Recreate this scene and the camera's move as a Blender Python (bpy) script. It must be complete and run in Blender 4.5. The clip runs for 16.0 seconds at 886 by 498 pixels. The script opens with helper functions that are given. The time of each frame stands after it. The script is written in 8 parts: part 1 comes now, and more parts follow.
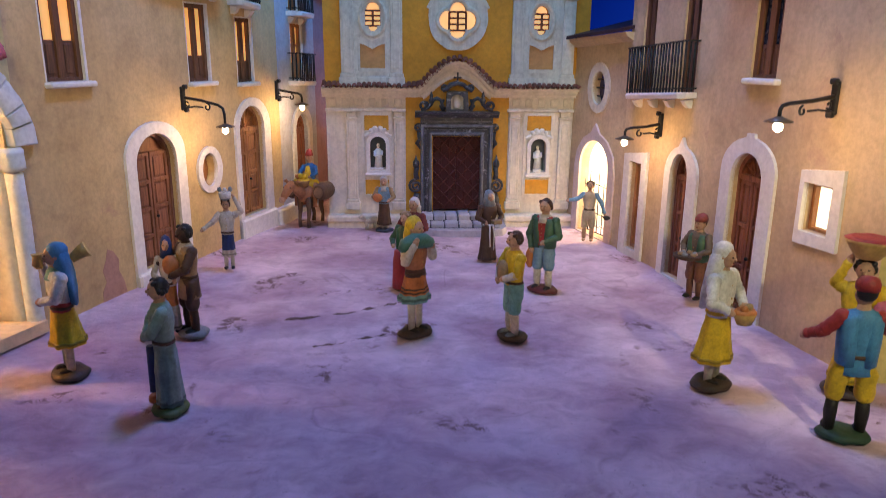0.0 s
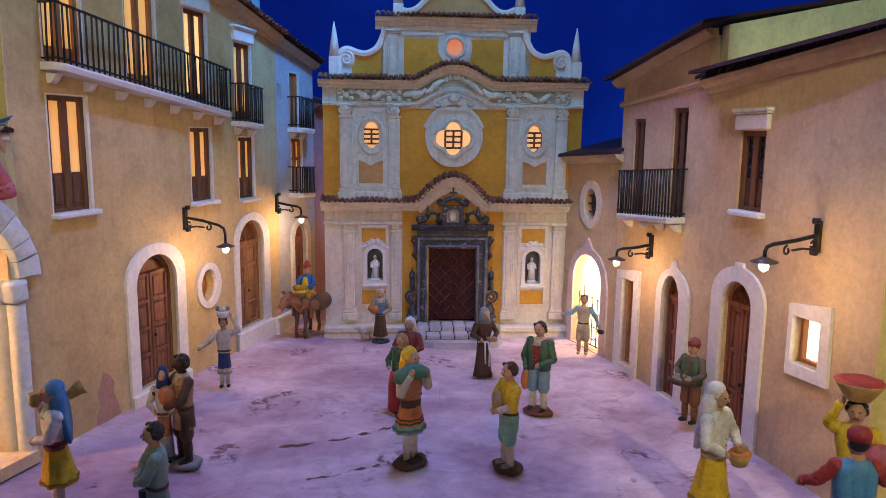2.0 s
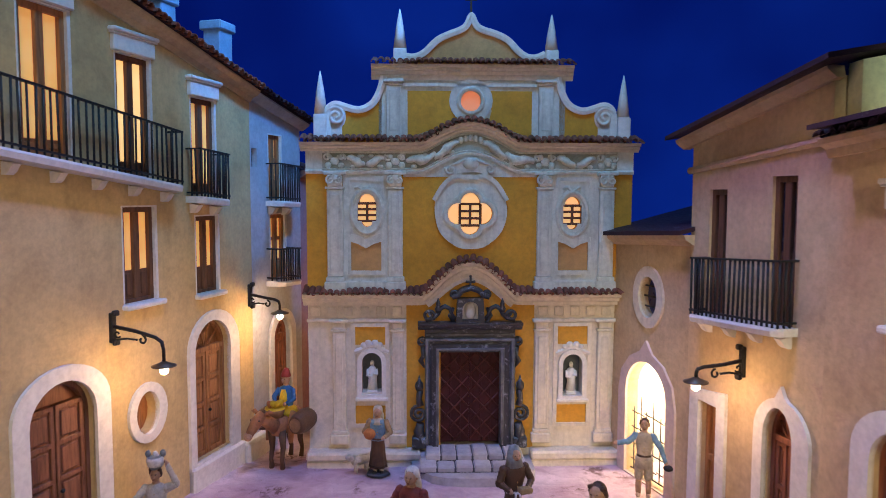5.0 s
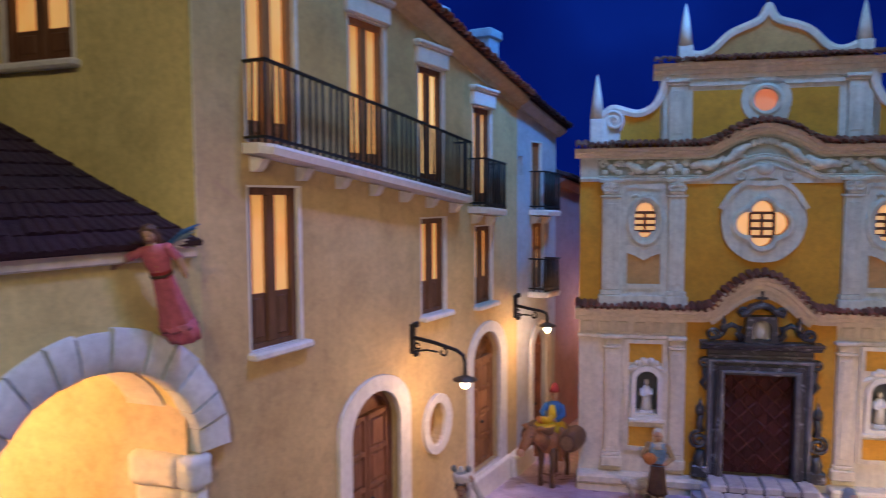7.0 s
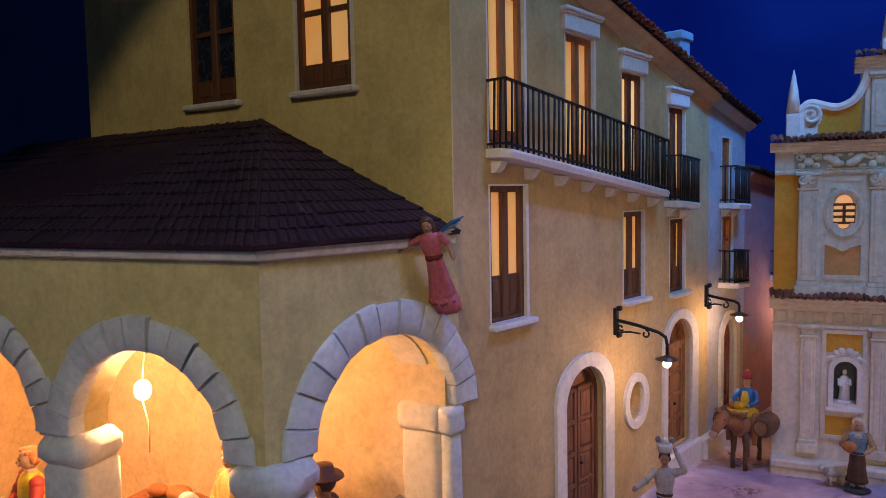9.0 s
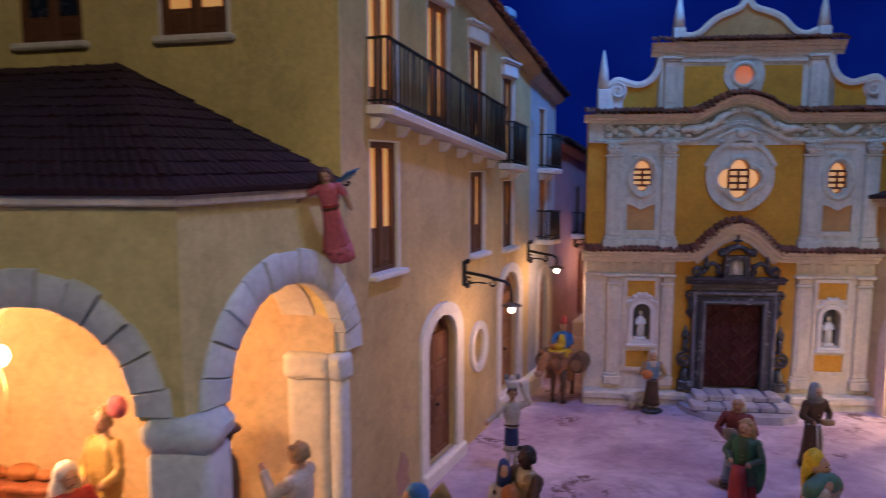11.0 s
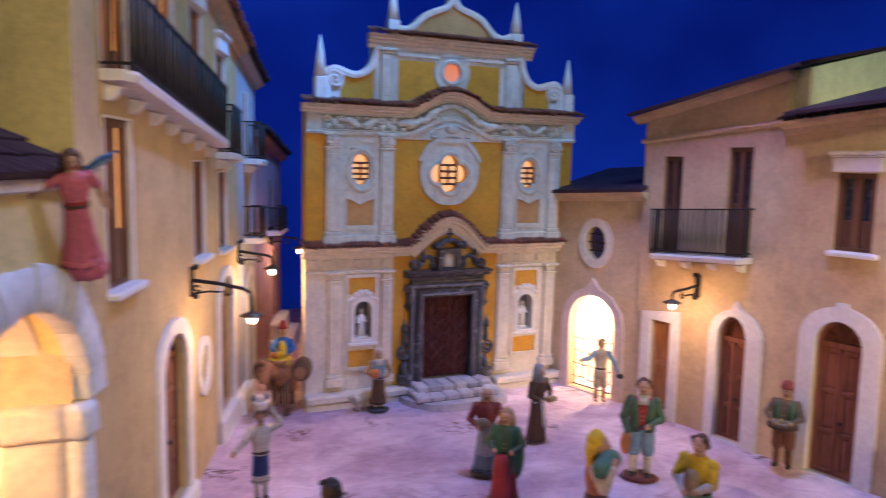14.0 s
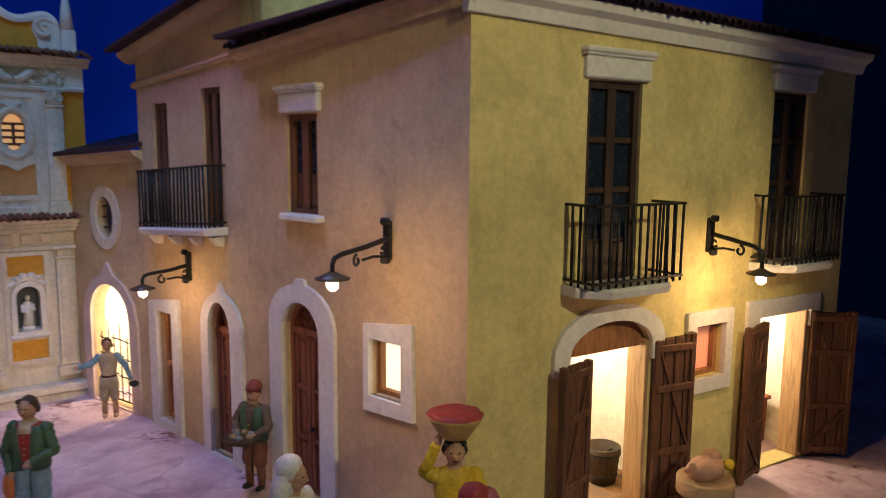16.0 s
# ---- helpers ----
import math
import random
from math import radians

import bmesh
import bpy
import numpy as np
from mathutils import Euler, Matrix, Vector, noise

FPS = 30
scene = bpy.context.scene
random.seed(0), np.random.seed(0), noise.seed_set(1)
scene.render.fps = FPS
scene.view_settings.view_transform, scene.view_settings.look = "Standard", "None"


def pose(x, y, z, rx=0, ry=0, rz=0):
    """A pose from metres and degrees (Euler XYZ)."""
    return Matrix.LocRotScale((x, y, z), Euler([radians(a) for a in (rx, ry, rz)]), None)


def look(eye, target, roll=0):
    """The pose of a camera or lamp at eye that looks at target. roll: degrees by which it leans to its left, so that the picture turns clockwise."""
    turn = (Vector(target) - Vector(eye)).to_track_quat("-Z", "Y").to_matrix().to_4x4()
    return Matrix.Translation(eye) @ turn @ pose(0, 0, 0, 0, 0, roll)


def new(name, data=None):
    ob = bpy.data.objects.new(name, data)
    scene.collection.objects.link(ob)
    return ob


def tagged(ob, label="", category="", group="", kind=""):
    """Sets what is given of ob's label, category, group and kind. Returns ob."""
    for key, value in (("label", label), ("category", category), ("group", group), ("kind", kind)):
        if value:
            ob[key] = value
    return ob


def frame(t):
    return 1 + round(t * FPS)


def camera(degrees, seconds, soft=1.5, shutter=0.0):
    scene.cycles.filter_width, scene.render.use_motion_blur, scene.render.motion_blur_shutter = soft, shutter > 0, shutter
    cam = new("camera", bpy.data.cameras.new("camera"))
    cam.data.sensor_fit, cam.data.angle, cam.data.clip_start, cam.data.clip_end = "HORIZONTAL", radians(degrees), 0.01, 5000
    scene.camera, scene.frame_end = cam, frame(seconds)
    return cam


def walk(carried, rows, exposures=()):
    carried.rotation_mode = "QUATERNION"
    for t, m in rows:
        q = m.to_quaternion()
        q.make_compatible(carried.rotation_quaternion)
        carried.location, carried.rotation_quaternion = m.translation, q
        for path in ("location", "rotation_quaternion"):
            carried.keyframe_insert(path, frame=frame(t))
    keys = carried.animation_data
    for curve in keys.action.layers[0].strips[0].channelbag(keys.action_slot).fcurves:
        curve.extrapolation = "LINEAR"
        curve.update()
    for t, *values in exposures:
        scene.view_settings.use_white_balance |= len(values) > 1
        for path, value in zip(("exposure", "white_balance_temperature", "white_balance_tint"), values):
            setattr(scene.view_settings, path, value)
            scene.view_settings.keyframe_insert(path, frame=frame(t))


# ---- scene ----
cam = camera(63.3, 16.0, 0.5, 0.5)
PATH = [
    (0, (0.058, 0.014, 0.444), (0.158, 1.941, -0.083), 0.5),
    (0.5, (0.06, 0.011, 0.471), (0.161, 1.956, 0.017), 0.6),
    (1, (0.059, 0.012, 0.493), (0.164, 1.971, 0.1), 0.7),
    (1.5, (0.057, 0.01, 0.516), (0.162, 1.979, 0.182), 0.7),
    (2, (0.058, 0.012, 0.525), (0.169, 1.985, 0.218), 0.7),
    (2.5, (0.062, 0.013, 0.544), (0.172, 1.991, 0.271), 0.6),
    (3, (0.046, 0.011, 0.549), (0.142, 1.995, 0.32), 0.2),
    (3.2, (0.046, 0.022, 0.549), (0.143, 2.008, 0.334), -0.0),
    (5.3, (0.088, 0.456, 0.564), (0.135, 2.45, 0.418), 0.1),
    (5.5, (0.071, 0.471, 0.569), (0.106, 2.465, 0.422), -0.0),
    (6, (-0.037, 0.477, 0.567), (-0.021, 2.472, 0.424), 0.3),
    (6.5, (-0.075, 0.47, 0.571), (-0.275, 2.454, 0.425), 0.0),
    (7, (-0.13, 0.453, 0.571), (-0.527, 2.408, 0.432), -0.3),
    (7.5, (-0.171, 0.417, 0.574), (-0.758, 2.325, 0.45), -0.6),
    (8, (-0.185, 0.383, 0.58), (-0.948, 2.228, 0.457), -0.9),
    (8.2, (-0.186, 0.365, 0.579), (-0.99, 2.192, 0.456), -1.0),
    (10.3, (-0.16, 0.186, 0.561), (-0.879, 2.041, 0.36), -0.8),
    (10.5, (-0.228, 0.173, 0.559), (-0.789, 2.082, 0.358), -0.7),
    (10.6, (-0.246, 0.168, 0.543), (-0.741, 2.097, 0.36), -0.7),
    (11, (-0.305, 0.206, 0.548), (-0.511, 2.182, 0.323), -0.1),
    (11.5, (-0.311, 0.341, 0.543), (-0.377, 2.327, 0.316), -0.3),
    (12, (-0.327, 0.418, 0.539), (-0.262, 2.404, 0.311), 0.0),
    (12.5, (-0.411, 0.402, 0.552), (-0.103, 2.365, 0.329), 0.9),
    (13, (-0.489, 0.369, 0.555), (0.012, 2.292, 0.334), 1.1),
    (13.5, (-0.534, 0.362, 0.547), (0.072, 2.254, 0.319), 1.0),
    (14, (-0.493, 0.357, 0.541), (0.304, 2.176, 0.31), 1.2),
    (14.5, (-0.312, 0.31, 0.537), (0.673, 2.035, 0.305), 0.5),
    (15, (-0.106, 0.278, 0.542), (1.044, 1.899, 0.317), 0.6),
    (15.5, (0.087, 0.257, 0.516), (1.281, 1.845, 0.289), 0.7),
    (16, (0.191, 0.315, 0.491), (1.415, 1.874, 0.227), 0.5),
]
EXPOSURES = [(0, -0.9, 6250, 12), (1.5, -1.0, 6300, 17), (3, -1.05, 6350, 21), (6, -1.04, 6250, 15), (6.5, -1.38, 6250, 22), (7, -1.2, 6250, 22), (7.5, -1.27, 6250, 24), (8, -1.39, 6250, 24), (10.5, -1.53, 6250, 30), (11, -1.59, 6250, 33), (11.5, -1.68, 6250, 36), (12, -1.2, 6250, 34), (12.5, -1.14, 6250, 30), (14, -0.81, 6300, 28), (14.5, -0.95, 6250, 23), (15, -1.49, 6250, 18), (15.5, -1.49, 6250, 16), (16, -1.67, 6250, 15)]
walk(cam, [(t, look(eye, target, roll)) for t, eye, target, roll in PATH], EXPOSURES)

# ---- light of the place ----
U = 0.1  # model lengths below are in decimetres


def area_light(name, at, aim, size, power, color):
    d = bpy.data.lights.new(name, "AREA")
    d.shape, d.size, d.energy, d.color = "DISK", size, power, color
    ob = new(name, d)
    ob.matrix_basis = look([U * v for v in at], [U * v for v in aim])
    return ob


def spot_light(name, at, aim, angle, power, color, blend=0.25, radius=0.02):
    d = bpy.data.lights.new(name, "SPOT")
    d.spot_size, d.spot_blend, d.energy, d.color, d.shadow_soft_size = radians(angle), blend, power, color, radius
    ob = new(name, d)
    ob.matrix_basis = look([U * v for v in at], [U * v for v in aim])
    return ob


def bulb_light(at, power, color=(1.0, 0.62, 0.29), radius=0.008):
    d = bpy.data.lights.new("bulb_light", "POINT")
    d.energy, d.color, d.shadow_soft_size = power, color, radius
    ob = new("bulb_light", d)
    ob.location = [U * v for v in at]
    return ob


world = bpy.data.worlds.new("dim_room")
scene.world = world
world.use_nodes = True
world.node_tree.nodes["Background"].inputs[0].default_value = (0.05, 0.09, 0.5, 1)
world.node_tree.nodes["Background"].inputs[1].default_value = 0.07

# coloured theatre lamps over the square, behind the visitor's head and above the facade
spot_light("violet_flood", (1.3, 13.0, 14.0), (1.5, 9.6, 0.0), 92, 39, (0.41, 0.28, 1.0), 0.3, 0.03)
area_light("blue_flood", (2.0, 11.5, 17.5), (1.9, 18.5, 7.0), 0.3, 25.0, (0.15, 0.5, 1.0))
area_light("blue_flood_front", (-1.5, -5.0, 17.0), (0.0, 9.0, 1.0), 0.3, 4.5, (0.36, 0.6, 1.0))
# added helper spot, gives only the arcade stones more blue
spot_light("blue_spot_arcade", (-3.0, -4.0, 9.0), (-8.6, 9.0, 2.6), 34, 22, (0.3, 0.62, 1.0), 0.6)
spot_light("warm_spot_arcade", (-1.5, -4.0, 13.5), (-7.7, 10.8, 5.3), 33, 62, (1.0, 0.82, 0.4))
spot_light("warm_spot_shops", (6.0, -5.5, 11.5), (8.2, 9.0, 3.4), 36, 118, (1.0, 0.9, 0.5), 0.5)
spot_light("white_spot_front", (1.0, -9.0, 8.5), (-0.4, 16.0, 4.4), 33, 76, (1.0, 0.82, 0.53), 0.45)
spot_light("warm_spot_right", (-5.0, 2.0, 13.0), (6.7, 10.8, 7.0), 21, 11, (1.0, 0.76, 0.38), 0.2)
spot_light("blue_spot_chimneys", (2.6, 15.0, 16.0), (-2.6, 20.6, 8.6), 40, 110, (0.08, 0.36, 1.0), 0.4)
spot_light("pale_spot_gable", (5.0, -5.0, 12.0), (8.6, 13.6, 7.4), 15, 110, (0.78, 1.0, 0.76), 0.5)

# unseen spot added behind the church to tint the alley violet
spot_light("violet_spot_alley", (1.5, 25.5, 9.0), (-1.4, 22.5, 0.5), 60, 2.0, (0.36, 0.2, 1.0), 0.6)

# ---- materials ----


def tree(name):
    m = bpy.data.materials.new(name)
    m.use_nodes = True
    nt = m.node_tree
    return m, nt, nt.nodes["Principled BSDF"]


def node(nt, kind, **values):
    n = nt.nodes.new(kind)
    for k, v in values.items():
        n.inputs[k.replace("_", " ")].default_value = v
    return n


def ramp(nt, source, stops):
    r = nt.nodes.new("ShaderNodeValToRGB")
    e = r.color_ramp.elements
    while len(e) < len(stops):
        e.new(0.5)
    for el, (p, c) in zip(e, stops):
        el.position = p
        el.color = (*c, 1) if len(c) == 3 else c
    nt.links.new(source, r.inputs[0])
    return r


def surface(name, base, second=None, rough=0.75, size=9.0, grain=90.0, relief=0.25, stain=None, stain_at=0.62, metal=0.0, spec=0.3, depth=0.0012, jitter=0.0, wear=0.4, streak=0.0):
    """Matt paint, plaster, stone or wood: broad blotches between two colours, fine grain, a stain colour and a relief."""
    m, nt, b = tree(name)
    second = second or tuple(c * 0.78 for c in base)
    co = nt.nodes.new("ShaderNodeTexCoord")
    info = nt.nodes.new("ShaderNodeObjectInfo")
    add = nt.nodes.new("ShaderNodeVectorMath")
    add.operation = "ADD"
    nt.links.new(co.outputs["Object"], add.inputs[0])
    nt.links.new(info.outputs["Random"], add.inputs[1])
    broad = node(nt, "ShaderNodeTexNoise", Scale=size, Detail=6.0, Roughness=0.6)
    fine = node(nt, "ShaderNodeTexNoise", Scale=grain, Detail=4.0, Roughness=0.65)
    for n in (broad, fine):
        nt.links.new(add.outputs[0], n.inputs["Vector"])
    mix = ramp(nt, broad.outputs["Fac"], [(0.3, second), (0.68, base)])
    mid = node(nt, "ShaderNodeTexNoise", Scale=size * 4.3, Detail=5.0, Roughness=0.7, Distortion=0.4)
    nt.links.new(add.outputs[0], mid.inputs["Vector"])
    worn = ramp(nt, mid.outputs["Fac"], [(0.34, (0.72, 0.71, 0.7)), (0.5, (1, 1, 1)), (0.72, (1.16, 1.15, 1.13))])
    age = nt.nodes.new("ShaderNodeMix")
    age.data_type, age.blend_type = "RGBA", "MULTIPLY"
    age.inputs[0].default_value = wear
    nt.links.new(mix.outputs[0], age.inputs[6])
    nt.links.new(worn.outputs[0], age.inputs[7])
    speck = ramp(nt, fine.outputs["Fac"], [(0.3, (0.72, 0.72, 0.72)), (0.62, (1, 1, 1))])
    mul = nt.nodes.new("ShaderNodeMix")
    mul.data_type, mul.blend_type = "RGBA", "MULTIPLY"
    mul.inputs[0].default_value = 0.6
    nt.links.new(age.outputs[2], mul.inputs[6])
    nt.links.new(speck.outputs[0], mul.inputs[7])
    out = mul.outputs[2]
    if streak:
        mp = nt.nodes.new("ShaderNodeMapping")
        mp.inputs["Scale"].default_value = (1.0, 1.0, 0.09)
        nt.links.new(add.outputs[0], mp.inputs["Vector"])
        runs = node(nt, "ShaderNodeTexNoise", Scale=70.0, Detail=5.0, Roughness=0.62)
        nt.links.new(mp.outputs[0], runs.inputs["Vector"])
        drip = ramp(nt, runs.outputs["Fac"], [(0.36, (0.5, 0.5, 0.5)), (0.52, (1, 1, 1)), (0.7, (1.1, 1.1, 1.1))])
        wash = nt.nodes.new("ShaderNodeMix")
        wash.data_type, wash.blend_type = "RGBA", "MULTIPLY"
        wash.inputs[0].default_value = streak
        nt.links.new(out, wash.inputs[6])
        nt.links.new(drip.outputs[0], wash.inputs[7])
        out = wash.outputs[2]
    if stain:
        spots = node(nt, "ShaderNodeTexNoise", Scale=size * 1.9, Detail=8.0, Roughness=0.72, Distortion=0.6)
        nt.links.new(add.outputs[0], spots.inputs["Vector"])
        mask = ramp(nt, spots.outputs["Fac"], [(stain_at - 0.03, (0, 0, 0)), (stain_at + 0.07, (1, 1, 1))])
        over = nt.nodes.new("ShaderNodeMix")
        over.data_type = "RGBA"
        nt.links.new(mask.outputs[0], over.inputs[0])
        nt.links.new(out, over.inputs[6])
        over.inputs[7].default_value = (*stain, 1)
        out = over.outputs[2]
    if jitter:
        hsv = nt.nodes.new("ShaderNodeHueSaturation")
        rnd = nt.nodes.new("ShaderNodeMapRange")
        rnd.inputs[3].default_value, rnd.inputs[4].default_value = 1 - jitter, 1 + jitter
        nt.links.new(info.outputs["Random"], rnd.inputs[0])
        nt.links.new(rnd.outputs[0], hsv.inputs["Value"])
        nt.links.new(out, hsv.inputs["Color"])
        out = hsv.outputs[0]
    nt.links.new(out, b.inputs["Base Color"])
    bump = node(nt, "ShaderNodeBump", Strength=relief, Distance=depth)
    both = nt.nodes.new("ShaderNodeMath")
    both.operation = "ADD"
    nt.links.new(broad.outputs["Fac"], both.inputs[0])
    nt.links.new(fine.outputs["Fac"], both.inputs[1])
    nt.links.new(both.outputs[0], bump.inputs["Height"])
    nt.links.new(bump.outputs[0], b.inputs["Normal"])
    rr = ramp(nt, fine.outputs["Fac"], [(0.2, (rough - 0.12,) * 3), (0.8, (min(1, rough + 0.12),) * 3)])
    nt.links.new(rr.outputs[0], b.inputs["Roughness"])
    b.inputs["Metallic"].default_value = metal
    b.inputs["Specular IOR Level"].default_value = spec
    return m


def glowing(name, color, strength, second=None, size=25.0):
    """A lit pane, bulb, lampshade or backdrop sky: gives off light, slightly uneven."""
    m, nt, b = tree(name)
    co = nt.nodes.new("ShaderNodeTexCoord")
    n = node(nt, "ShaderNodeTexNoise", Scale=size, Detail=3.0)
    nt.links.new(co.outputs["Object"], n.inputs["Vector"])
    r = ramp(nt, n.outputs["Fac"], [(0.3, second or color), (0.65, color)])
    nt.links.new(r.outputs[0], b.inputs["Emission Color"])
    nt.links.new(r.outputs[0], b.inputs["Base Color"])
    b.inputs["Emission Strength"].default_value = strength
    b.inputs["Roughness"].default_value = 0.5
    return m


def wooden(name, base, dark, stretch=(60, 60, 6), rough=0.6):
    """Wood with its grain along z."""
    m, nt, b = tree(name)
    co = nt.nodes.new("ShaderNodeTexCoord")
    mp = nt.nodes.new("ShaderNodeMapping")
    mp.inputs["Scale"].default_value = stretch
    info = nt.nodes.new("ShaderNodeObjectInfo")
    nt.links.new(info.outputs["Random"], mp.inputs["Location"])
    nt.links.new(co.outputs["Object"], mp.inputs["Vector"])
    n = node(nt, "ShaderNodeTexNoise", Scale=2.2, Detail=8.0, Roughness=0.7, Distortion=0.8)
    nt.links.new(mp.outputs[0], n.inputs["Vector"])
    r = ramp(nt, n.outputs["Fac"], [(0.3, dark), (0.55, base), (0.8, tuple(min(1, c * 1.3) for c in base))])
    nt.links.new(r.outputs[0], b.inputs["Base Color"])
    bump = node(nt, "ShaderNodeBump", Strength=0.4, Distance=0.0008)
    nt.links.new(n.outputs["Fac"], bump.inputs["Height"])
    nt.links.new(bump.outputs[0], b.inputs["Normal"])
    b.inputs["Roughness"].default_value = rough
    b.inputs["Specular IOR Level"].default_value = 0.35
    return m




def paving():
    """Chalky painted ground: brushed broad patches, violet-brown stains, dark cracks and grit."""
    m, nt, b = tree("chalky_paving")
    co = nt.nodes.new("ShaderNodeTexCoord")
    mp = nt.nodes.new("ShaderNodeMapping")
    mp.inputs["Scale"].default_value = (0.9, 1.15, 1.0)
    mp.inputs["Rotation"].default_value = (0, 0, 0.35)
    nt.links.new(co.outputs["Object"], mp.inputs["Vector"])

    def noise_of(scale, detail, rough, twist=0.0, stretched=True):
        n = node(nt, "ShaderNodeTexNoise", Scale=scale, Detail=detail, Roughness=rough, Distortion=twist)
        nt.links.new((mp.outputs[0] if stretched else co.outputs["Object"]), n.inputs["Vector"])
        return n.outputs["Fac"]

    def blend(base, over, mask, kind="MIX"):
        x = nt.nodes.new("ShaderNodeMix")
        x.data_type, x.blend_type = "RGBA", kind
        nt.links.new(mask, x.inputs[0])
        nt.links.new(base, x.inputs[6])
        if isinstance(over, tuple):
            x.inputs[7].default_value = (*over, 1)
        else:
            nt.links.new(over, x.inputs[7])
        return x.outputs[2]

    broad = ramp(nt, noise_of(5.5, 5.0, 0.55, 0.5), [(0.34, (0.42, 0.28, 0.34)), (0.48, (0.52, 0.38, 0.44)), (0.64, (0.65, 0.51, 0.57))])
    col = broad.outputs[0]
    strokes = ramp(nt, noise_of(26.0, 6.0, 0.7, 0.8), [(0.35, (0.74, 0.72, 0.74)), (0.6, (1.08, 1.08, 1.08))])
    x = nt.nodes.new("ShaderNodeMix")
    x.data_type, x.blend_type = "RGBA", "MULTIPLY"
    x.inputs[0].default_value = 0.75
    nt.links.new(col, x.inputs[6])
    nt.links.new(strokes.outputs[0], x.inputs[7])
    col = x.outputs[2]
    stain = ramp(nt, noise_of(8.5, 7.0, 0.62, 0.3), [(0.58, (0, 0, 0)), (0.7, (0.4, 0.4, 0.4)), (0.78, (0.7, 0.7, 0.7))])
    col = blend(col, (0.25, 0.15, 0.17), stain.outputs[0])
    where = ramp(nt, noise_of(7.0, 4.0, 0.6, 0.4, False), [(0.585, (0, 0, 0)), (0.65, (1, 1, 1))])
    spots = ramp(nt, noise_of(42.0, 6.0, 0.7, 0.5, False), [(0.47, (0, 0, 0)), (0.54, (0.9, 0.9, 0.9))])
    both = nt.nodes.new("ShaderNodeMath")
    both.operation = "MULTIPLY"
    nt.links.new(where.outputs[0], both.inputs[0])
    nt.links.new(spots.outputs[0], both.inputs[1])
    col = blend(col, (0.15, 0.08, 0.075), both.outputs[0])
    line = ramp(nt, noise_of(3.1, 3.0, 0.5, 0.6, False), [(0.492, (0, 0, 0)), (0.5, (0.35, 0.35, 0.35)), (0.508, (0, 0, 0))])
    gate = ramp(nt, noise_of(4.2, 2.0, 0.5), [(0.54, (0, 0, 0)), (0.62, (1, 1, 1))])
    cut = nt.nodes.new("ShaderNodeMath")
    cut.operation = "MULTIPLY"
    nt.links.new(line.outputs[0], cut.inputs[0])
    nt.links.new(gate.outputs[0], cut.inputs[1])
    col = blend(col, (0.2, 0.13, 0.14), cut.outputs[0])
    grit = ramp(nt, noise_of(150.0, 3.0, 0.6, 0.0, False), [(0.66, (0, 0, 0)), (0.72, (0.6, 0.6, 0.6))])
    col = blend(col, (0.3, 0.22, 0.22), grit.outputs[0])
    nt.links.new(col, b.inputs["Base Color"])
    add = nt.nodes.new("ShaderNodeMath")
    add.operation = "ADD"
    nt.links.new(noise_of(26.0, 6.0, 0.7, 0.8), add.inputs[0])
    nt.links.new(noise_of(110.0, 4.0, 0.6, 0.0, False), add.inputs[1])
    bump = node(nt, "ShaderNodeBump", Strength=0.55, Distance=0.002)
    nt.links.new(add.outputs[0], bump.inputs["Height"])
    nt.links.new(bump.outputs[0], b.inputs["Normal"])
    b.inputs["Roughness"].default_value = 0.85
    b.inputs["Specular IOR Level"].default_value = 0.25
    return m


PAVING = paving()
ROSE_WALL = surface("rose_plaster", (0.4, 0.26, 0.28), (0.3, 0.18, 0.2), 0.82, 7.0, 110.0, 0.45)
PEACH_WALL = surface("peach_plaster", (0.67, 0.51, 0.3), (0.5, 0.35, 0.2), 0.82, 4.5, 110.0, 0.55, (0.44, 0.29, 0.2), 0.655, wear=0.45, streak=0.1)
TAN_WALL = surface("tan_plaster", (0.68, 0.51, 0.25), (0.5, 0.35, 0.16), 0.82, 4.5, 110.0, 0.55, (0.44, 0.28, 0.17), 0.655, wear=0.5, streak=0.1)
YELLOW_WALL = surface("lemon_ochre_plaster", (0.78, 0.66, 0.29), (0.64, 0.52, 0.21), 0.8, 4.0, 120.0, 0.55, (0.46, 0.36, 0.15), 0.7, wear=0.55, streak=0.1)
BLUE_HOUSE = surface("grey_blue_plaster", (0.5, 0.52, 0.55), (0.4, 0.42, 0.46), 0.82, 7.0, 110.0, 0.4)
# white chimneys, the blue light on them put into the colour
BLUE_LIT_CHIMNEY = surface("blue_lit_white_plaster", (0.3, 0.47, 0.62), (0.22, 0.36, 0.5), 0.82, 9.0, 110.0, 0.4)
CREAM = surface("cream_stucco", (0.76, 0.69, 0.56), (0.69, 0.61, 0.49), 0.8, 5.0, 110.0, 0.3, (0.55, 0.43, 0.35), 0.7, wear=0.45, streak=0.2)
STUCCO = surface("pale_grey_stucco", (0.72, 0.72, 0.65), (0.58, 0.59, 0.53), 0.8, 9.0, 120.0, 0.4, (0.46, 0.42, 0.36), 0.68, wear=0.45, streak=0.35)
RECESS = surface("mottled_frieze_ground", (0.5, 0.52, 0.42), (0.22, 0.23, 0.18), 0.85, 16.0, 120.0, 0.6)
RELIEF = surface("pale_frieze_stucco", (0.76, 0.76, 0.66), (0.52, 0.53, 0.44), 0.8, 18.0, 120.0, 0.5, (0.26, 0.27, 0.21), 0.64, wear=0.8)
